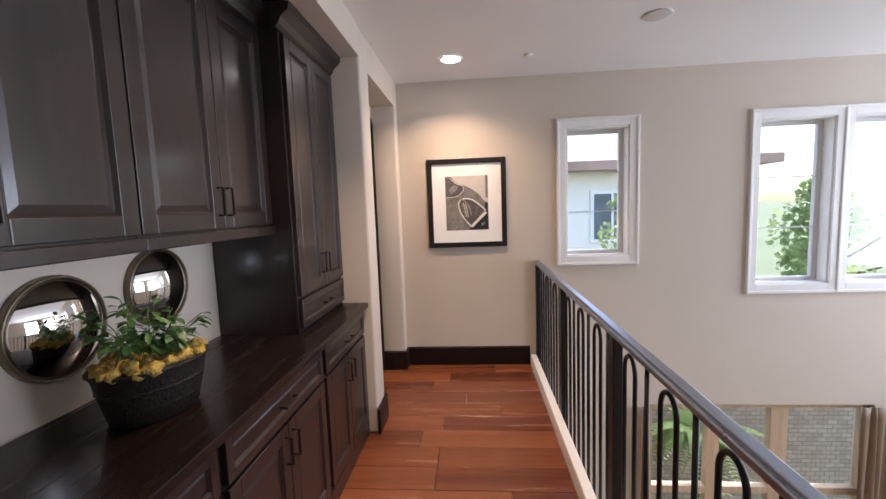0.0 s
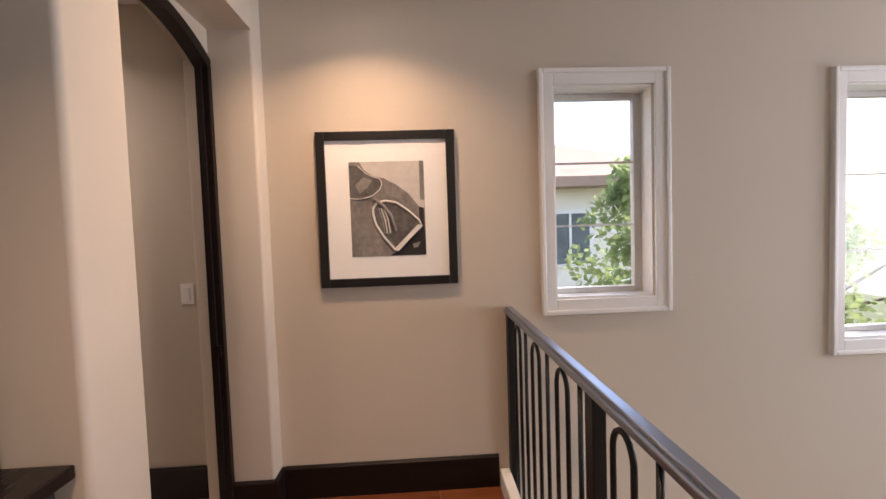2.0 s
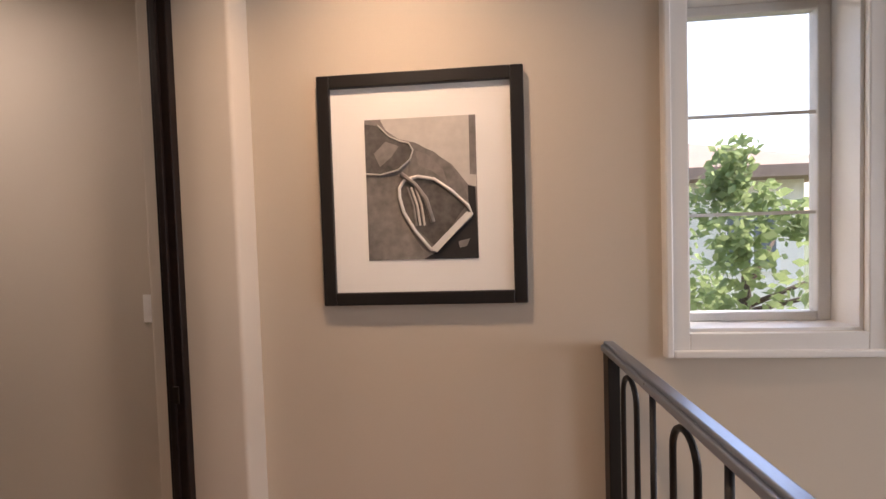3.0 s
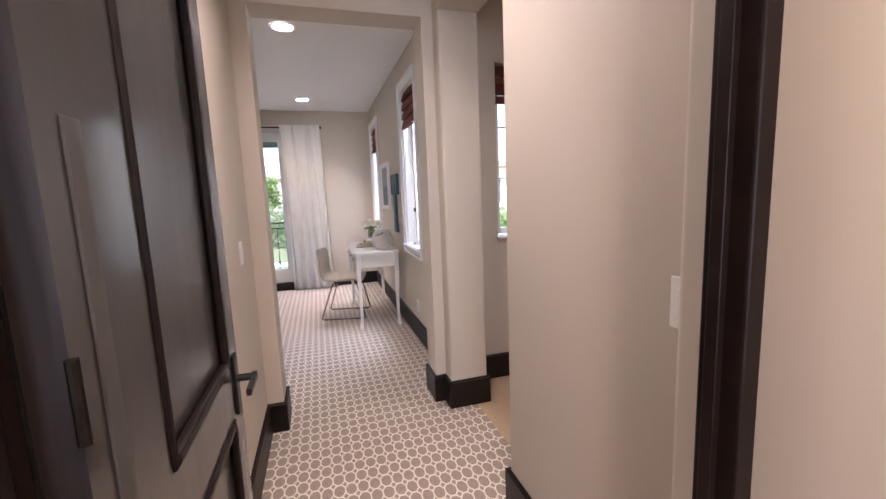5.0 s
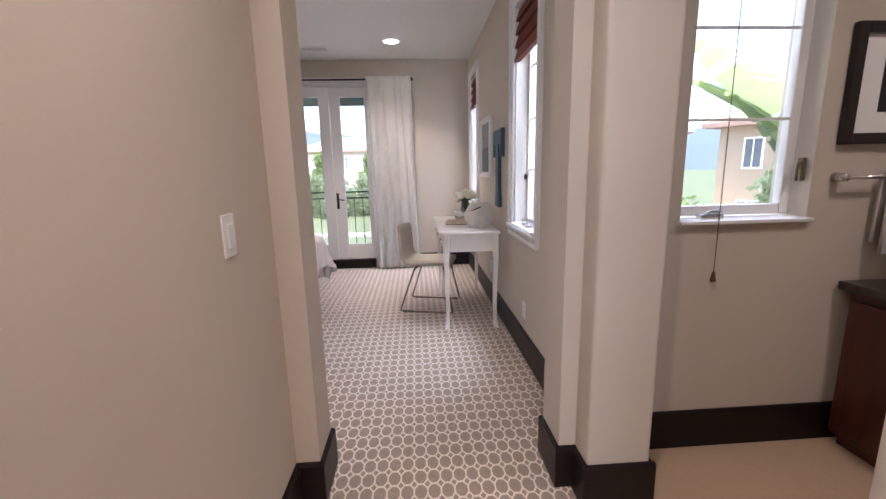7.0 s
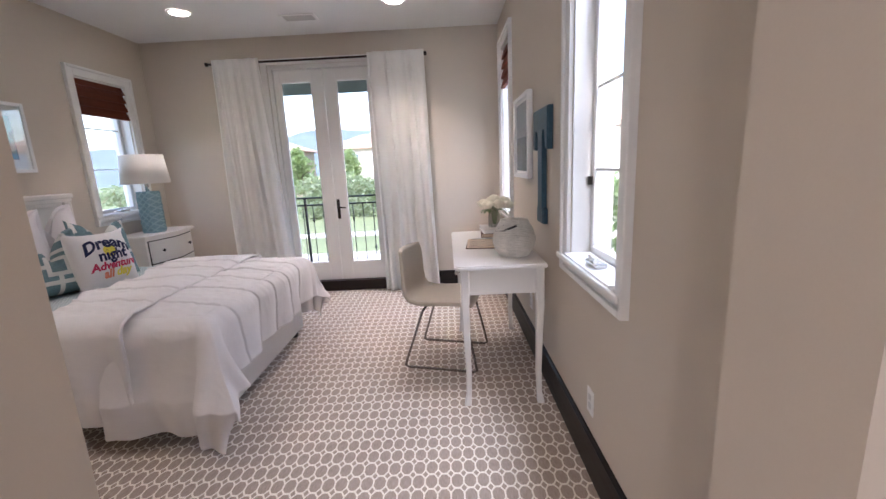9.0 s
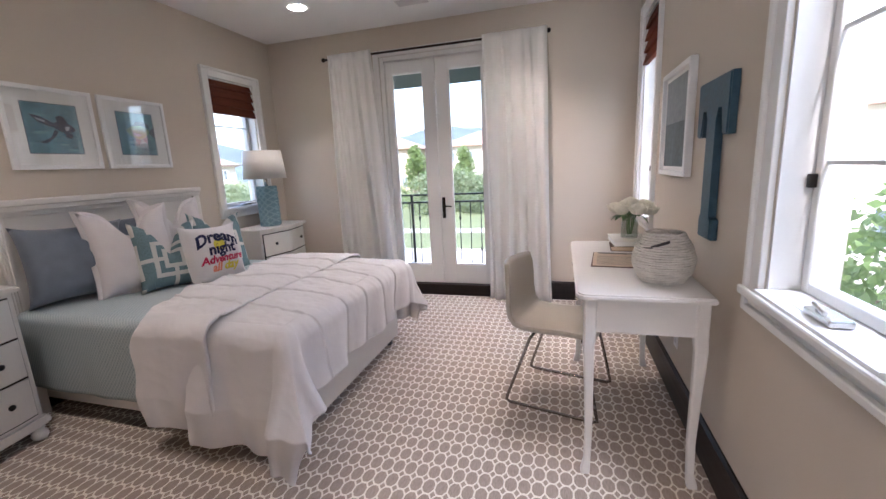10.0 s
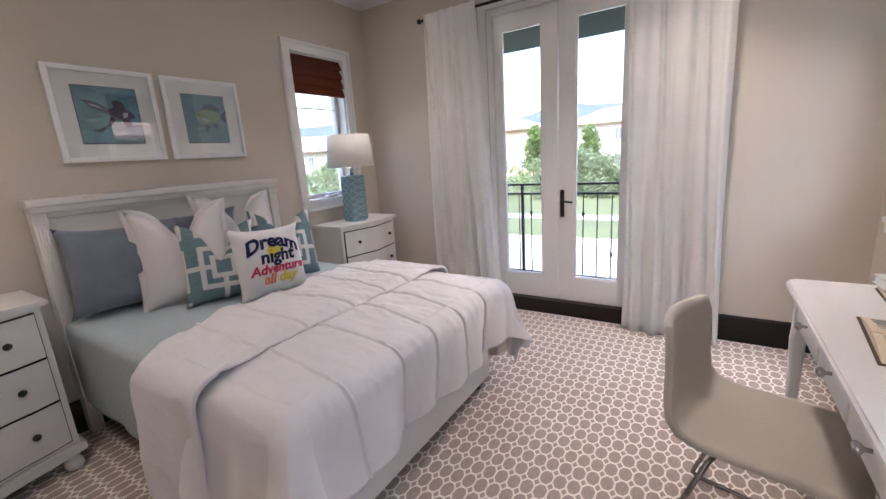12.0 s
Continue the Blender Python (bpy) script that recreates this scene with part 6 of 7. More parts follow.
# ---- bed ----
BY0, BY1, BX0, BX1, BT = 5.09, 6.44, -2.27, -0.50, 0.645
e = thing("bed", pose(0, 0, 0), "white painted wooden bed with a panelled headboard", "bed")
part("headboard_panel", box((-2.325, 5.08, 0.25), (-2.295, 6.38, 1.225), 0.003), WHITEF, e)
for y in (5.035, 6.365):
    post = part("headboard_post", box((-2.335, y, 0), (-2.262, y + 0.06, 1.2215), 0.004), WHITEF, e)
    for k in range(3):
        part("flute", cyl((-2.262, y + 0.016 + k * 0.014, 0.45), (-2.262, y + 0.016 + k * 0.014, 1.17), 0.0045, n=8), WHITEF, post, "", True)
bm = box((-2.338, 5.022, 1.252), (-2.245, 6.438, 1.292), 0.01, 3)
box((-2.331, 5.031, 1.222), (-2.256, 6.429, 1.254), 0.006, 2, bm)
part("headboard_cap", bm, WHITEF, e)
part("headboard_bead", box((-2.296, 5.10, 1.192), (-2.28, 6.36, 1.222), 0.004), WHITEF, e)
part("side_rail", box((-2.29, BY0 + 0.01, 0.09), (-0.53, BY0 + 0.035, 0.32), 0.004), WHITEF, e)
part("side_rail", box((-2.29, BY1 - 0.035, 0.09), (-0.53, BY1 - 0.01, 0.32), 0.004), WHITEF, e)
part("footboard", box((-0.532, BY0 + 0.01, 0.07), (-0.502, BY1 - 0.01, 0.34), 0.006), WHITEF, e)
for x in (-0.56, -1.4):
    for y in (BY0 + 0.06, BY1 - 0.07):
        part("foot", cyl((x, y, 0.0), (x, y, 0.1), 0.024, 0.03, 14), BLACKF, e, "black bed foot", True)
tagged(part("mattress", box((-2.288, BY0 + 0.012, 0.3), (-0.535, BY1 - 0.012, BT - 0.006), 0.05, 4), LINEN, None, "", True), "thick mattress on the bed frame", "mattress")


def drape(p0, p1, y0, y1, ex, ny, fy, fx, z, r, hang, seed, puff=0.0, wr=0.006, nu=110, nv=120, tuck=(), corner=0.5, skew=0.0, lip=0.25, flare=0.0):
    """Cloth laid over the bed: p runs from the head p0 to the foot edge ex and fx beyond it; across from ny past y0 to fy past y1.
    hang: how far past vertical folds swing out. tuck: pleat lines across the cloth."""
    bm, rows = bmesh.new(), []
    o = Vector((seed * 3.1, seed * 7.7, seed))
    for i in range(nu + 1):
        pi = p0 + (ex + fx - p0) * i / nu
        row = []
        for j in range(nv + 1):
            q = (y0 - ny) + (y1 + fy - y0 + ny) * j / nv
            p = pi + skew * min(1, max(0, (5.75 - q) / 0.8)) * max(0, (ex - pi) / (ex - p0)) + (0.03 * math.sin(q * 9) + 0.02 * math.sin(q * 23)) * max(0, (ex - pi) / (ex - p0)) * (skew > 0)
            dx, dn, df = max(0.0, p - ex), max(0.0, y0 - q), max(0.0, q - y1)
            dy = dn + df
            sy = -1 if dn > 0 else 1
            d = (dx ** 3 + dy ** 3) ** (1 / 3)
            bx, by = min(p, ex), min(max(q, y0), y1)
            if d > 0:
                ux, uy = dx / math.hypot(dx, dy), sy * dy / math.hypot(dx, dy)
                a = min(d / r, math.pi / 2)
                out = r * math.sin(a)
                down = r * (1 - math.cos(a)) + max(0, d - r * math.pi / 2)
                both = min(dx, dy) / max(dx, dy)
                s = (q * 1.0 if dx > dy else p * 1.0)
                fold = math.sin(s * 13 + 1.3 * seed + 1.6 * math.sin(s * 4 + seed)) * 0.65 + math.sin(s * 27 + seed + 1.2 * math.sin(down * 5)) * 0.35
                k = min(1, down / 0.4)
                out += hang * k * fold + corner * both * 0.13 * k + flare * k * k * ((dn > 0) + 0.8 * (dx > 0) * math.exp(-max(0, q - y0) / 0.3))
                v = Vector((bx + ux * out, by + uy * out, z - down))
                n = Vector((ux, uy, 0.25))
            else:
                v = Vector((bx, by, z))
                n = Vector((0, 0, 1))
            e1 = min(1, max(0.0, (ex - p) + 0.02) / 0.3, 1)
            flat = 1.0 if d == 0 else max(0.25, 1 - d / 0.2)
            big = noise.noise(Vector((p * 3.5, q * 3.5, 0)) + o) * 1.0 + noise.noise(Vector((p * 8, q * 8, 2)) + o) * 0.6 * flat
            fine = noise.noise(Vector((p * 22, q * 9, 4)) + o) * 0.5 + noise.noise(Vector((p * 30 + q * 18, q * 30 - p * 12, 6)) + o) * 0.3
            rip = abs(noise.noise(Vector((p * 5, q * 14, 7)) + o))
            v = v + n * (wr * (big * 1.3 + fine * flat) - wr * 1.2 * rip * flat)
            if d == 0 and puff:
                ed = min(1, (q - y0) / 0.22, (y1 - q) / 0.22, (ex - p) / lip)
                v.z += puff * max(0, ed) ** 0.6
            for t0, amp in tuck:
                g = q + 0.02 * math.sin(p * 4 + t0 * 9) - t0
                if -0.13 < g < 0.13:
                    v = v + n * (amp * math.exp(-(g / 0.0055) ** 2) - 0.45 * amp * math.exp(-(g / 0.02) ** 2) * (0.7 + 0.6 * noise.noise(Vector((p * 16, t0, 3)))))
            v.z = max(v.z, 0.012)
            row.append(bm.verts.new(v))
        rows.append(row)
    for a, b in zip(rows, rows[1:]):
        for j in range(nv):
            bm.faces.new((a[j], a[j + 1], b[j + 1], b[j]))
    bmesh.ops.recalc_face_normals(bm, faces=bm.faces)
    return bm


# coverlet, then the duvet that is folded back on itself
bm = drape(-2.27, 0, BY0, BY1, -0.6, 0.49, 0.45, 0.0, BT + 0.008, 0.05, 0.010, 2, 0.004, 0.003, 70, 110)
thicken(bm, 0.006)
tagged(part("coverlet", bm, QUILTW, None, "", True), "pale aqua quilted coverlet hanging down the bed's side", "coverlet")
e = thing("duvet", pose(0, 0, 0), "rumpled white pintucked duvet folded back over the bed", "duvet")
TUCKS = [(t, 0.0145) for t in (5.27, 5.52, 5.76, 6.00, 6.22)]
bm = drape(-0.98, 0, BY0 - 0.01, BY1 + 0.01, BX1 + 0.012, 0.63, 0.56, 0.40, BT + 0.03, 0.085, 0.044, 5, 0.034, 0.0085, 110, 640, TUCKS, 1.0, flare=0.06)
thicken(bm, 0.014)
part("main_panel", bm, LINEN, e, "white cotton with pintuck pleats", True)
bm = drape(-1.37, 0, BY0 - 0.03, BY1 + 0.02, -0.83, 0.61, 0.50, 0.0, BT + 0.070, 0.10, 0.028, 9, 0.024, 0.0085, 80, 640, [(t - 0.05, a) for t, a in TUCKS], 0.0, 0.10, 0.06, flare=0.02)
thicken(bm, 0.016)
part("folded_edge", bm, LINEN, e, "turned-back thick edge", True)
for x, z, tilt in ((-1.03, 0.58, 20), (-1.15, 0.24, 45)):
    part("tie", box((-0.016, -0.004, -0.003), (0.016, 0.004, 0.003), 0.002), TIE, e, "short taupe ribbon tie", m=pose(x, 4.985, z, 0, tilt, 0))


# ---- cushions ----
def pillow(name, m, w, h, t, mat, label, seed, flange=0.0, chop=0.0, n=26):
    """A stuffed cushion: local x across, y up, z thickness towards the room."""
    e = thing(name, m, label, "pillow", "bed pillows")
    rnd_o = Vector((seed * 5.3, seed * 1.7, seed * 2.9))
    bm = bmesh.new()

    def surf(u, v, s):
        fall = max(0.0, (1 - abs(u) ** 3.2) * (1 - abs(v) ** 3.2))
        th = t / 2 * fall ** 0.55
        x, y = u * w / 2 * (1 - 0.05 * (1 - v * v) * abs(u) ** 4), v * h / 2 * (1 - 0.06 * (1 - u * u) * abs(v) ** 4)
        if chop:
            y -= chop * max(0, (v + 0.2)) * math.exp(-(u / 0.38) ** 2)
        wr = 0.011 * noise.noise(Vector((x * 9, y * 7, s)) + rnd_o) + 0.005 * noise.noise(Vector((x * 24, y * 20, s)) + rnd_o)
        corner = 0.02 * (abs(u) * abs(v)) ** 6
        ear = 1 + 0.07 * (abs(u) * abs(v)) ** 5
        x, y = x * ear, y * ear
        crease = 0.22 * chop * math.exp(-(u / 0.13) ** 2) * max(0.0, min(1.0, (v + 0.35) / 0.9))
        z = s * max(0.0, th + wr * fall ** 0.3 - crease) + corner
        return x, y, z
    for s in (1, -1):
        g = [[bm.verts.new(surf(-1 + 2 * i / n, -1 + 2 * j / n, s)) for j in range(n + 1)] for i in range(n + 1)]
        for i in range(n):
            for j in range(n):
                bm.faces.new((g[i][j], g[i + 1][j], g[i + 1][j + 1], g[i][j + 1]))
    bmesh.ops.remove_doubles(bm, verts=bm.verts, dist=0.0008)
    part("cushion", bm, mat, e, "", True)
    if flange:
        bm, k = bmesh.new(), 20
        rim = [(-1 + 2 * i / k, -1) for i in range(k)] + [(1, -1 + 2 * i / k) for i in range(k)] + [(1 - 2 * i / k, 1) for i in range(k)] + [(-1, 1 - 2 * i / k) for i in range(k)]
        inner, outer2 = [], []
        for q, (u, v) in enumerate(rim):
            x, y, z = surf(u * 0.97, v * 0.97, 1)
            wave = 0.004 * math.sin(q * 0.47 + seed)
            inner.append((bm.verts.new((x, y, 0.004)), bm.verts.new((x, y, -0.004))))
            ox, oy = x + math.copysign(flange, u) * (abs(u) > 0.97) + (0.7 * flange * u if abs(u) <= 0.97 else 0) * 0.05, y + math.copysign(flange, v) * (abs(v) > 0.97)
            outer2.append((bm.verts.new((ox, oy, 0.003 + wave)), bm.verts.new((ox, oy, -0.003 + wave))))
        L = len(rim)
        for q in range(L):
            r2 = (q + 1) % L
            for side in (0, 1):
                bm.faces.new((inner[q][side], inner[r2][side], outer2[r2][side], outer2[q][side]))
            bm.faces.new((outer2[q][0], outer2[r2][0], outer2[r2][1], outer2[q][1]))
        part("flange", bm, mat, e, "flat sewn border", True)
    return e, surf


def leaning(x, y, z, tilt, yaw, roll=0):
    """Stands on its lower edge, faces the foot of the bed (+x), leans back by tilt; yaw turns it about the upright."""
    return Matrix.Translation((x, y, z)) @ pose(0, 0, 0, 0, 0, 90 + yaw) @ pose(0, 0, 0, 90 - tilt, 0, 0) @ pose(0, 0, 0, 0, 0, roll)


SHAMB = noisy("pale_blush_cotton", (0.72, 0.68, 0.67), 0.85, 0.03, 6, 260, 0.25, 0.0015, sheen=0.2, spec=0.1)
pillow("pillow", leaning(-2.15, 5.34, 0.893, 12, -12, -2), 0.52, 0.45, 0.21, GREYB, "slate blue linen pillow leaning on the headboard", 1)
pillow("pillow", leaning(-2.20, 5.74, 0.895, 8, 2), 0.60, 0.45, 0.14, GREYB, "slate blue linen pillow behind the white pillows", 2)
pillow("pillow", leaning(-1.97, 5.565, 0.918, 16, -20, 1), 0.45, 0.53, 0.23, SHAMB, "white cotton sham pillow with a flat border", 3, 0.03, 0.15)
pillow("pillow", leaning(-2.06, 5.96, 0.935, 14, -2, -3), 0.47, 0.54, 0.22, SHAMB, "white cotton sham pillow with a flat border", 4, 0.03, 0.17)
pillow("pillow", leaning(-1.80, 5.66, 0.865, 18, -20, -3), 0.38, 0.44, 0.20, KEYBLUE, "blue and cream key-pattern throw pillow with a chopped top", 6, 0, 0.17)
pillow("pillow", leaning(-1.80, 6.10, 0.865, 18, -8, -6), 0.41, 0.45, 0.16, KEYBLUE, "blue and cream key-pattern throw pillow with a chopped top", 7, 0, 0.16)
words, surf = pillow("pillow", leaning(-1.60, 5.835, 0.838, 16, -10, -3), 0.39, 0.40, 0.19, LINEN, "small white pillow with bright appliqued lettering", 8)

NAVY = noisy("navy_felt", (0.012, 0.016, 0.06), 0.9, 0.15, 30, 200)
RED = noisy("raspberry_felt", (0.55, 0.03, 0.09), 0.9, 0.15, 30, 200)
CORAL = noisy("coral_felt", (0.75, 0.25, 0.15), 0.9, 0.15, 30, 200)
YELL = noisy("yellow_felt", (0.72, 0.62, 0.07), 0.9, 0.15, 30, 200)


def lettering(text, parent, cx, cy, size, mat, slant=0.2, shear=0.0, up=0.0045, arch=0.0):
    """Words laid over the cushion's curved front."""
    cu = bpy.data.curves.new("lettering", "FONT")
    cu.body, cu.size, cu.align_x, cu.shear, cu.offset = text, size, "CENTER", slant, size * 0.04
    cu.resolution_u = 3
    tmp = new("lettering_source", cu)
    bpy.context.view_layer.update()
    me = bpy.data.meshes.new_from_object(tmp.evaluated_get(bpy.context.evaluated_depsgraph_get()))
    bpy.data.objects.remove(tmp)
    bpy.data.curves.remove(cu)
    bm = bmesh.new()
    bm.from_mesh(me)
    bpy.data.meshes.remove(me)
    bmesh.ops.triangulate(bm, faces=bm.faces)
    bmesh.ops.subdivide_edges(bm, edges=[ed for ed in bm.edges if ed.calc_length() > 0.012], cuts=2)
    for v in bm.verts:
        x, y = v.co.x + cx, v.co.y + cy + v.co.x * shear + arch * (0.4 - (v.co.x / 0.15) ** 2)
        sx, sy, sz = surf(x / 0.195, y / 0.2, 1)
        v.co = Vector((x, y, sz + up))
    return part("lettering", bm, mat, parent, text)


bm = bmesh.new()
for i, (a, b) in enumerate(((0.0, 0.048),)):
    vs = [bm.verts.new((a + 0.042 * math.cos(t), b + 0.042 * math.sin(t), surf((a + 0.042 * math.cos(t)) / 0.2, (b + 0.042 * math.sin(t)) / 0.19, 1)[2] + 0.003)) for t in np.linspace(0, 6.28, 20)[:-1]]
    ctr = bm.verts.new((a, b, surf(a / 0.2, b / 0.19, 1)[2] + 0.003))
    for q in range(len(vs)):
        bm.faces.new((vs[q], vs[(q + 1) % len(vs)], ctr))
part("moon_patch", bm, YELL, words, "round yellow patch")
lettering("Dream", words, -0.004, 0.058, 0.106, NAVY, 0.1, 0.0, arch=0.045)
lettering("night", words, 0.008, -0.010, 0.098, NAVY, 0.15, 0.05)
lettering("Adventure", words, 0.0, -0.070, 0.070, RED, 0.25, 0.05)
lettering("all", words, -0.058, -0.128, 0.076, CORAL, 0.2, 0.05)
lettering("day", words, 0.046, -0.122, 0.076, YELL, 0.2, 0.05)


# ---- outside ----
GZ = -3.35
bm = box((-400, -400, GZ - 0.5), (400, 900, GZ))
setting("ground", bm, GRASS, "mown green lawn around the house", "ground")
for k, (lo, hi, nm) in enumerate((((-120, 19, GZ), (120, 25.5, GZ + 0.03), "road"), ((-120, 32, GZ), (120, 33.8, GZ + 0.04), "footpath"), ((-30, 8.9, GZ), (30, 15.0, GZ + 0.04), "driveway"))):
    setting(nm, box(lo, hi), CONC, "pale concrete %s" % nm, nm)
setting("kerb", box((-120, 25.5, GZ), (120, 25.7, GZ + 0.14), 0.02), CONC, "pale concrete kerb", "kerb")


def leaf_cloud(bm, rnd, center, rad, count, size, squash=0.8):
    """Small leaf blades scattered through a loose clump."""
    for _ in range(count):
        d = Vector((rnd.gauss(0, 1), rnd.gauss(0, 1), rnd.gauss(0, 1)))
        d.normalize()
        p = Vector(center) + d * rad * (rnd.random() ** 0.45) * Vector((1, 1, squash)).length / 1.62
        a = Euler((rnd.uniform(0, 6.28), rnd.uniform(0, 6.28), rnd.uniform(0, 6.28))).to_matrix()
        s = size * rnd.uniform(0.6, 1.4)
        vs = [bm.verts.new(p + a @ Vector(c)) for c in ((-0.28 * s, 0, 0), (0, -0.5 * s, 0.06 * s), (0.28 * s, 0, 0), (0, 0.5 * s, -0.06 * s))]
        bm.faces.new(vs)


def tree(x, y, h, r, mat, seed, label, leaves=2600, size=0.16, base=0.25, conic=False, z=GZ, m_group="garden trees"):
    rnd = random.Random(seed)
    e = thing("tree", pose(x, y, z), label, "tree", m_group)
    bm = cyl((0, 0, 0), (0.05 * h * rnd.uniform(-1, 1), 0.05 * h * rnd.uniform(-1, 1), h * 0.75), 0.035 * h * 0.6, 0.012 * h * 0.6, 9)
    for k in range(7):
        a, zz = rnd.uniform(0, 6.28), h * rnd.uniform(base, 0.7)
        cyl((0, 0, zz), (r * 0.75 * math.cos(a), r * 0.75 * math.sin(a), zz + r * rnd.uniform(0.2, 0.7)), 0.012 * h * 0.5, 0.003 * h, 6, bm)
    part("trunk", bm, BARK, e, "", True)
    bm = bmesh.new()
    clumps = 26
    for k in range(clumps):
        t = (k + rnd.random()) / clumps
        zz = h * (base + (1 - base) * t)
        env = (1 - t) ** 0.8 + 0.08 if conic else math.sin(math.pi * min(1, 0.15 + 0.85 * t)) ** 0.6
        a, q = rnd.uniform(0, 6.28), r * env * rnd.uniform(0.25, 0.85)
        leaf_cloud(bm, rnd, (q * math.cos(a), q * math.sin(a), zz - 0.1 * r), r * rnd.uniform(0.28, 0.45) * (0.6 + 0.5 * env), leaves // clumps, size)
    part("crown", bm, mat, e, "leafy crown")
    return e


BIG = "leafy green garden tree with an uneven crown"
# beyond the balcony
for i, (x, y, h, r) in enumerate(((-10, 50, 6.5, 2.6), (-4.5, 52, 7.2, 2.4), (3.5, 50, 6.2, 2.5), (9, 53, 7.5, 2.8), (-17, 54, 7.5, 3), (16, 52, 7, 2.8), (-24, 50, 7, 3))):
    tree(x, y, h, r, FOL[2], 20 + i, "slender bright green conifer in the garden", 2200, 0.42, 0.12, True)
for i, (x, y, h, r) in enumerate(((-12.5, 44, 4.2, 2.8), (-7.5, 45, 3.9, 2.6), (-2.0, 44, 4.1, 2.8), (2.8, 45, 3.8, 2.6), (7.5, 44, 4.2, 2.8), (-18, 43, 4.4, 3), (13, 44, 4.2, 3), (0.3, 47, 4.2, 2.6), (-9.8, 47, 4.3, 2.6), (-5, 47, 4.2, 2.6))):
    tree(x, y, h, r, FOL[1], 40 + i, "rounded grey-green olive tree in the garden", 1800, 0.34, 0.1)
# beyond the window beside the bed
for i, (x, y, h, r) in enumerate(((-24, 24, 4.4, 2.8), (-29, 31, 4.5, 3), (-27, 19, 4.6, 3), (-34, 37, 4.8, 3.2), (-22, 28.5, 4.2, 2.6), (-31, 26, 4.6, 3), (-24, 34, 4.2, 3))):
    tree(x, y, h, r, FOL[1], 60 + i, "rounded grey-green olive tree in the garden", 1800, 0.30, 0.1)
# beside the landing windows
tree(4.3, -2.6, 5.7, 0.95, FOL[0], 80, BIG, 3600, 0.12, 0.3)
tree(4.4, -5.3, 5.2, 1.0, FOL[0], 81, BIG, 3600, 0.12, 0.3)
tree(6.5, 8.0, 4.6, 1.5, FOL[1], 83, BIG, 2500, 0.16, 0.2)


def house(m, w, d, h, mat, seed, label, wins=5, storeys=2):
    """A stuccoed house: walls, hipped tile roof, windows with frames. Local front faces -y."""
    e = thing("house", m, label, "house", "neighbouring houses")
    part("wall", box((-w / 2, 0, 0), (w / 2, d, h)), mat, e)
    bm, o = bmesh.new(), 0.7
    lo = [bm.verts.new(c) for c in ((-w / 2 - o, -o, h - 0.12), (w / 2 + o, -o, h - 0.12), (w / 2 + o, d + o, h - 0.12), (-w / 2 - o, d + o, h - 0.12))]
    md = [bm.verts.new((v.co.x, v.co.y, h + 0.12)) for v in lo]
    rh = d * 0.22
    a, b = bm.verts.new((-w / 2 + d / 2, d / 2, h + rh + 0.3)), bm.verts.new((w / 2 - d / 2, d / 2, h + rh + 0.3))
    bm.faces.new(lo)
    for i in range(4):
        bm.faces.new((lo[i], lo[(i + 1) % 4], md[(i + 1) % 4], md[i]))
    for f in ((md[0], md[1], b, a), (md[1], md[2], b), (md[2], md[3], a, b), (md[3], md[0], a)):
        bm.faces.new(f)
    part("roof", bm, ROOF, e, "low clay tile roof")
    rnd = random.Random(seed)
    for s in range(storeys):
        for k in range(wins):
            x = -w / 2 + w * (k + 0.5) / wins
            z = h / storeys * (s + 0.28)
            ww, hh = rnd.choice((0.5, 0.7, 0.6)), h / storeys * 0.5
            win = part("window", box((x - ww, -0.06, z), (x + ww, 0.02, z + hh), 0.01), TRIM, e)
            part("pane", box((x - ww + 0.1, -0.075, z + 0.1), (x + ww - 0.1, -0.055, z + hh - 0.1)), SEA, win)
            part("mullion", box((x - 0.03, -0.09, z + 0.1), (x + 0.03, -0.07, z + hh - 0.1)), TRIM, win)
    return e


house(pose(-9, 84, GZ), 26, 12, 8.6, STUCCOW, 1, "pale stucco two-storey house with clay tile roof", 7)
house(pose(14, 88, GZ), 16, 12, 10.0, STUCCO, 2, "cream stucco two-storey house with clay tile roof", 5)
house(pose(-38, 80, GZ), 22, 12, 8.6, STUCCO, 3, "cream stucco two-storey house with clay tile roof", 6)
house(pose(-58, 52, GZ, 0, 0, 50), 22, 12, 6.6, STUCCOW, 4, "pale stucco two-storey house with clay tile roof", 6)
house(pose(9.2, -2.4, GZ, 0, 0, -90), 9, 8, 5.9, STUCCOB, 5, "pale stucco neighbouring house close to the windows", 4)
house(pose(22, 17, GZ, 0, 0, -65), 18, 10, 6.8, STUCCO, 6, "cream stucco neighbouring house with clay tile roof", 5)
house(pose(9.5, 24, GZ, 0, 0, -25), 9, 8, 6.3, STUCCOB, 7, "pale stucco house behind the palms", 4, 2)

# garden wall and fern below the landing windows
tagged(part("garden_wall", box((2.9, -7, GZ), (3.1, 1.0, -0.15), 0.02), BRICK), "grey block garden wall", "wall", "", "structure")
e = thing("fern_plant", pose(2.25, -2.35, GZ), "bright green feathery fern against the garden wall", "plant")
bm, rnd = bmesh.new(), random.Random(4)
cyl((0, 0, 0), (0, 0, 2.0), 0.06, 0.04, 8, bm)
part("stem", bm, BARK, e)
bm = bmesh.new()
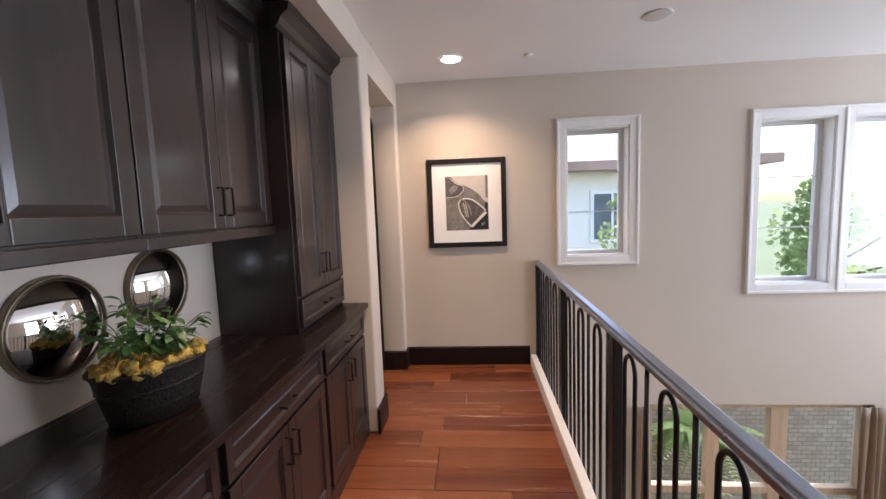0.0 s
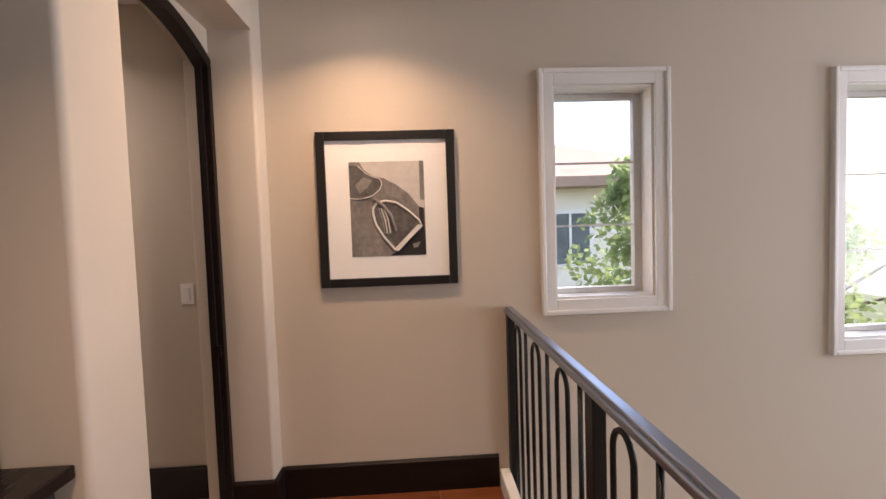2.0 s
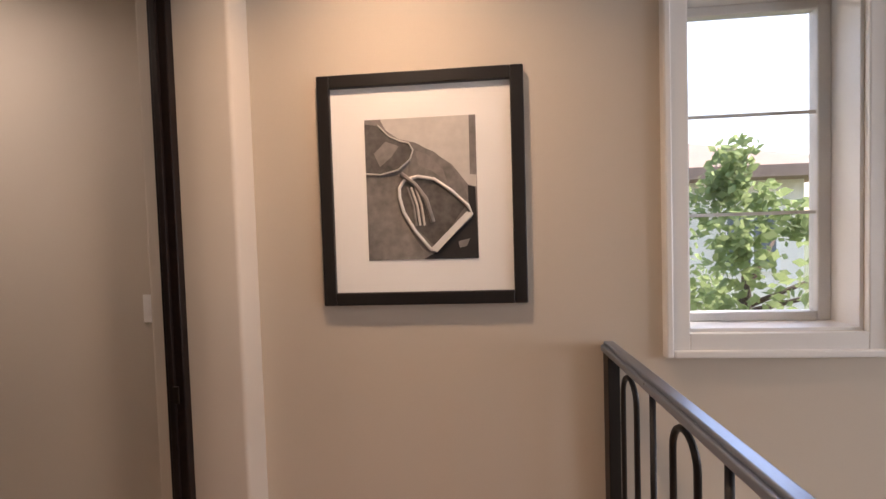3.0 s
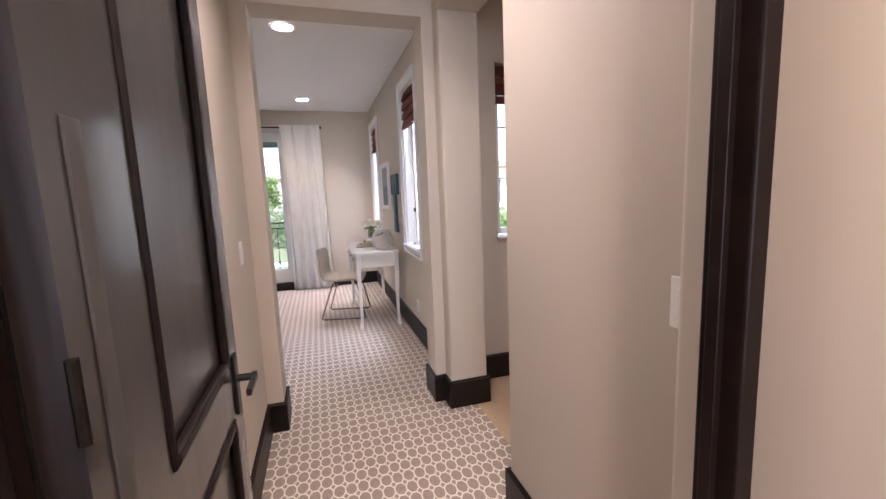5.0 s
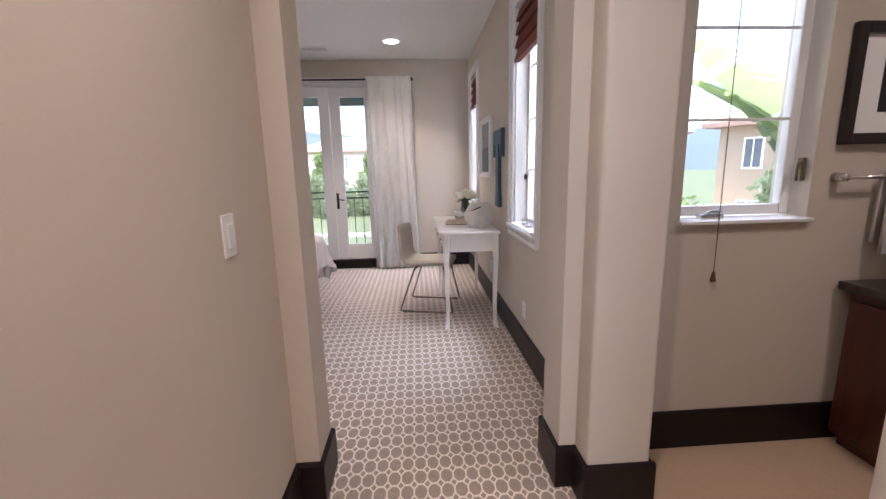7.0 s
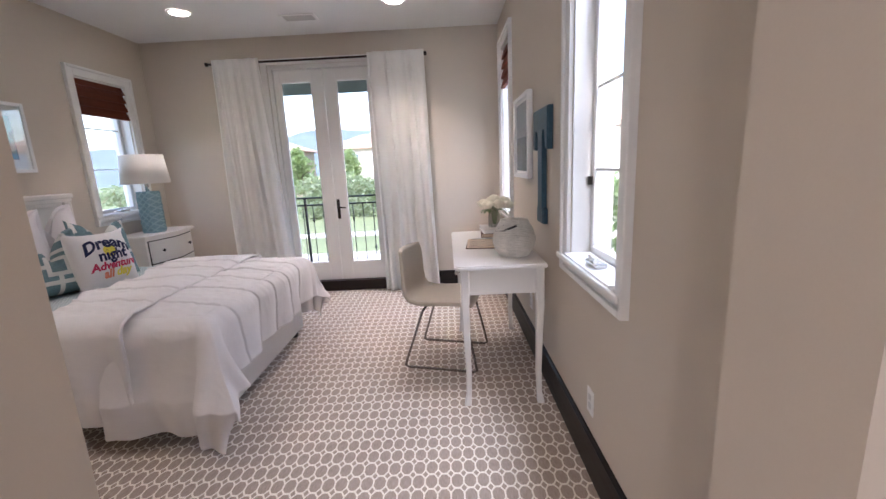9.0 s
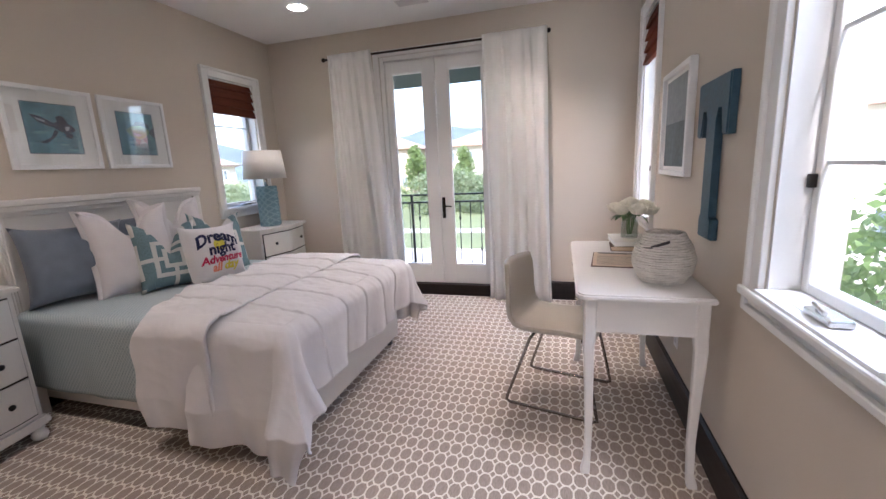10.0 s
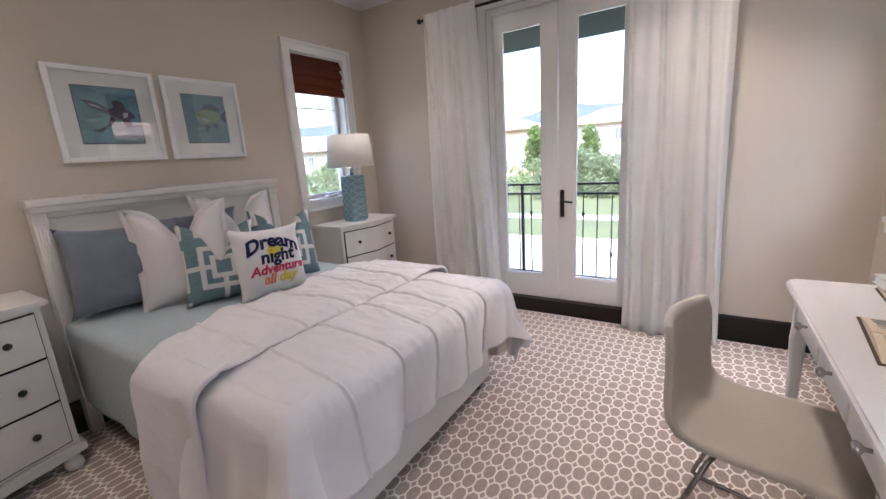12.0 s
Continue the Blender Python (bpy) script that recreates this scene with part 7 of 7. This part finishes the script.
for k in range(60):
    a, up = rnd.uniform(0, 6.28), rnd.uniform(-0.2, 0.9)
    L = rnd.uniform(0.45, 0.75)
    for q in range(18):
        t = (q + 1) / 18
        c = Vector((math.cos(a) * L * t, math.sin(a) * L * t, 2.0 + L * (up * t - 0.7 * t * t)))
        for s in (-1, 1):
            leaf_shape(bm, Matrix.Translation(c) @ Euler((0.1, 0, a - 1.57 + s * 1.0)).to_matrix().to_4x4(), 0.13 * (1.1 - t) + 0.03, 0.03, 0.2)
part("fronds", bm, FOL[0], e, "fine pinnate fronds")

# large-leaved palm outside the bathroom
e = thing("banana_palm", pose(4.75, 6.2, GZ), "banana palm with broad torn green leaves", "plant")
part("trunk", cyl((0, 0, 0), (0, 0, 4.75), 0.13, 0.09, 12), BARK, e, "", True)
rnd = random.Random(9)
for k in range(11):
    a = k * 2.4 + rnd.uniform(-0.3, 0.3)
    up, L = rnd.uniform(0.95, 1.5), rnd.uniform(1.3, 2.2)
    bm = bmesh.new()
    prev = None
    for q in range(37):
        t = q / 36
        c = Vector((math.cos(a) * L * t * math.cos(up * (1 - 0.5 * t)), math.sin(a) * L * t * math.cos(up * (1 - 0.5 * t)), 4.65 + L * t * math.sin(up) - 0.28 * L * t * t))
        wv = 0.34 * math.sin(math.pi * min(1, 0.08 + t * 0.92)) ** 0.6
        side = Vector((-math.sin(a), math.cos(a), 0))
        cur = [bm.verts.new(c + side * wv * s + Vector((0, 0, -0.28 * abs(s) * wv + 0.02 * rnd.random()))) for s in (-1, 0, 1)]
        if prev:
            for s in (0, 1):
                if rnd.random() > 0.12:
                    bm.faces.new((prev[s], prev[s + 1], cur[s + 1], cur[s]))
        prev = cur
    part("palm_leaf", bm, PALM, e, "", True)
for i, (x, y) in enumerate(((4.6, 9.5), (6.2, 11), (3.2, 9.0))):
    tree(x, y, 4.4, 1.1, FOL[0], 90 + i, "bushy green shrub outside the bathroom", 2200, 0.15, 0.25)

# balcony
setting("balcony_floor", box((-2.4, 7.88, -0.22), (1.4, 8.72, -0.03)), CONC, "pale concrete balcony floor", "balcony")
e = thing("balcony_railing", pose(0, 0, 0), "black wrought iron balcony railing with scrollwork", "railing")
BR = 8.6
for z in (1.02, 0.925, 0.07):
    part("rail", box((-2.4, BR - 0.015, z - 0.011), (1.4, BR + 0.015, z + 0.011), 0.003), IRON, e)
for x in (-2.38, -1.12, 0.14, 1.38):
    part("post", box((x - 0.015, BR - 0.015, -0.03), (x + 0.015, BR + 0.015, 1.03), 0.002), IRON, e)
for i in range(27):
    x = -2.24 + i * 0.135
    part("baluster", cyl((x, BR, 0.07), (x, BR, 0.925), 0.0065, n=8), IRON, e, "", True)
    if i % 2:
        part("collar", lathe([(0.007, -0.03), (0.015, -0.012), (0.015, 0.012), (0.007, 0.03)], 10), IRON, e, "", True, m=pose(x, BR, 0.32 + 0.4 * (i % 4 == 1)))
for x in (-1.63, -0.755, 0.51):
    for s in (-1, 1):
        for zc, fl in ((0.30, 1), (0.70, -1)):
            pts = [(x + s * (0.012 + 0.062 * (1 - math.cos(t)) * (1 - t / 9)), BR + 0.004, zc + fl * 0.10 - fl * (0.062 * t * 0.35 + 0.04 * math.sin(t) * (1 - t / 9))) for t in np.linspace(0, 6.2, 28)]
            part("scroll", tube(pts, 0.0055, 6), IRON, e, "", True)
e = thing("balcony_awning", pose(0, 0, 0), "grey-green rolled awning above the balcony doors", "awning")
part("valance", box((-1.3, 8.28, 2.27), (0.35, 8.31, 2.50), 0.004), EAVE, e)
part("roller", cyl((-1.3, 8.2, 2.53), (0.35, 8.2, 2.53), 0.06, n=16), EAVE, e, "", True)
part("head_box", box((-1.35, 7.885, 2.47), (0.40, 8.3, 2.75), 0.01), EAVE, e)

# distant hills
bm = bmesh.new()
N, rows = 120, []
for ring, (rad, hh) in enumerate(((420, 0), (560, 0.55), (760, 1.0), (860, 0.9))):
    row = []
    for i in range(N + 1):
        a = radians(5 + 175 * i / N)
        hgt = 60 + 24 * noise.noise(Vector((a * 3, 0, 1))) + 16 * noise.noise(Vector((a * 9, ring, 3))) + 5 * noise.noise(Vector((a * 30, ring, 5)))
        row.append(bm.verts.new((rad * math.cos(a), rad * math.sin(a), GZ - 1 + hh * hgt)))
    rows.append(row)
for a, b in zip(rows, rows[1:]):
    for i in range(N):
        bm.faces.new((a[i], a[i + 1], b[i + 1], b[i]))
setting("backdrop_hills", bm, HILL, "hazy blue-green scrub hills on the horizon", "hills", True)

# ---- windows of the tall room, opposite the landing ----
for i, x in enumerate((-2.3, 0.15)):
    e = thing("window_%d" % (9 + i), facing(x, -6.2, 0.25, 180), "large white-framed window of the tall room", "window", "", "structure")
    for lo, hi in (((-0.85, 0), (-0.76, 2.2)), ((0.76, 0), (0.85, 2.2)), ((-0.76, 2.11), (0.76, 2.2)), ((-0.76, 0), (0.76, 0.09)), ((-0.03, 0.09), (0.03, 2.11))):
        part("frame_bar", box((lo[0], -0.03, lo[1]), (hi[0], 0.03, hi[1]), 0.004), TRIM, e)
    # added area lamp stands in for daylight; the wall behind is solid
    w = new("window_daylight", bpy.data.lights.new("window_daylight", "AREA"))
    w.data.shape, w.data.size, w.data.size_y = "RECTANGLE", 1.5, 2.0
    w.data.energy, w.data.color = VOIDLIGHT, (0.86, 0.94, 1.0)
    w.matrix_world = look((x, -6.19, 1.35), (x, 0, 1.35))

# ---- floor planks of the landing ----
rnd = random.Random(21)
xx, k = -5.19, 0
PW = 0.205
meshes = {}


def plank_mesh(L):
    key = round(L, 2)
    if key not in meshes:
        bm = box((-PW / 2 + 0.0012, -L / 2 + 0.001, -0.018), (PW / 2 - 0.0012, L / 2 - 0.001, 0), 0.0016, 1)
        meshes[key] = finish(bm, "plank", PLANK)
    return meshes[key], key


while xx < XW - 0.01:
    w = min(PW, XW - 0.004 - xx)
    cut = round(rnd.choice((0.35, 0.5, 0.62, 0.78, 0.92)), 2)
    y0, y1 = -0.165, 1.275
    for ya, yb in ((y0, y0 + cut), (y0 + cut, y1)):
        me, L = plank_mesh(round(yb - ya, 2))
        ob = new("plank", me)
        ob.parent = plank_floor
        ob.location = (xx + PW / 2, (ya + yb) / 2, 0)
    xx += PW
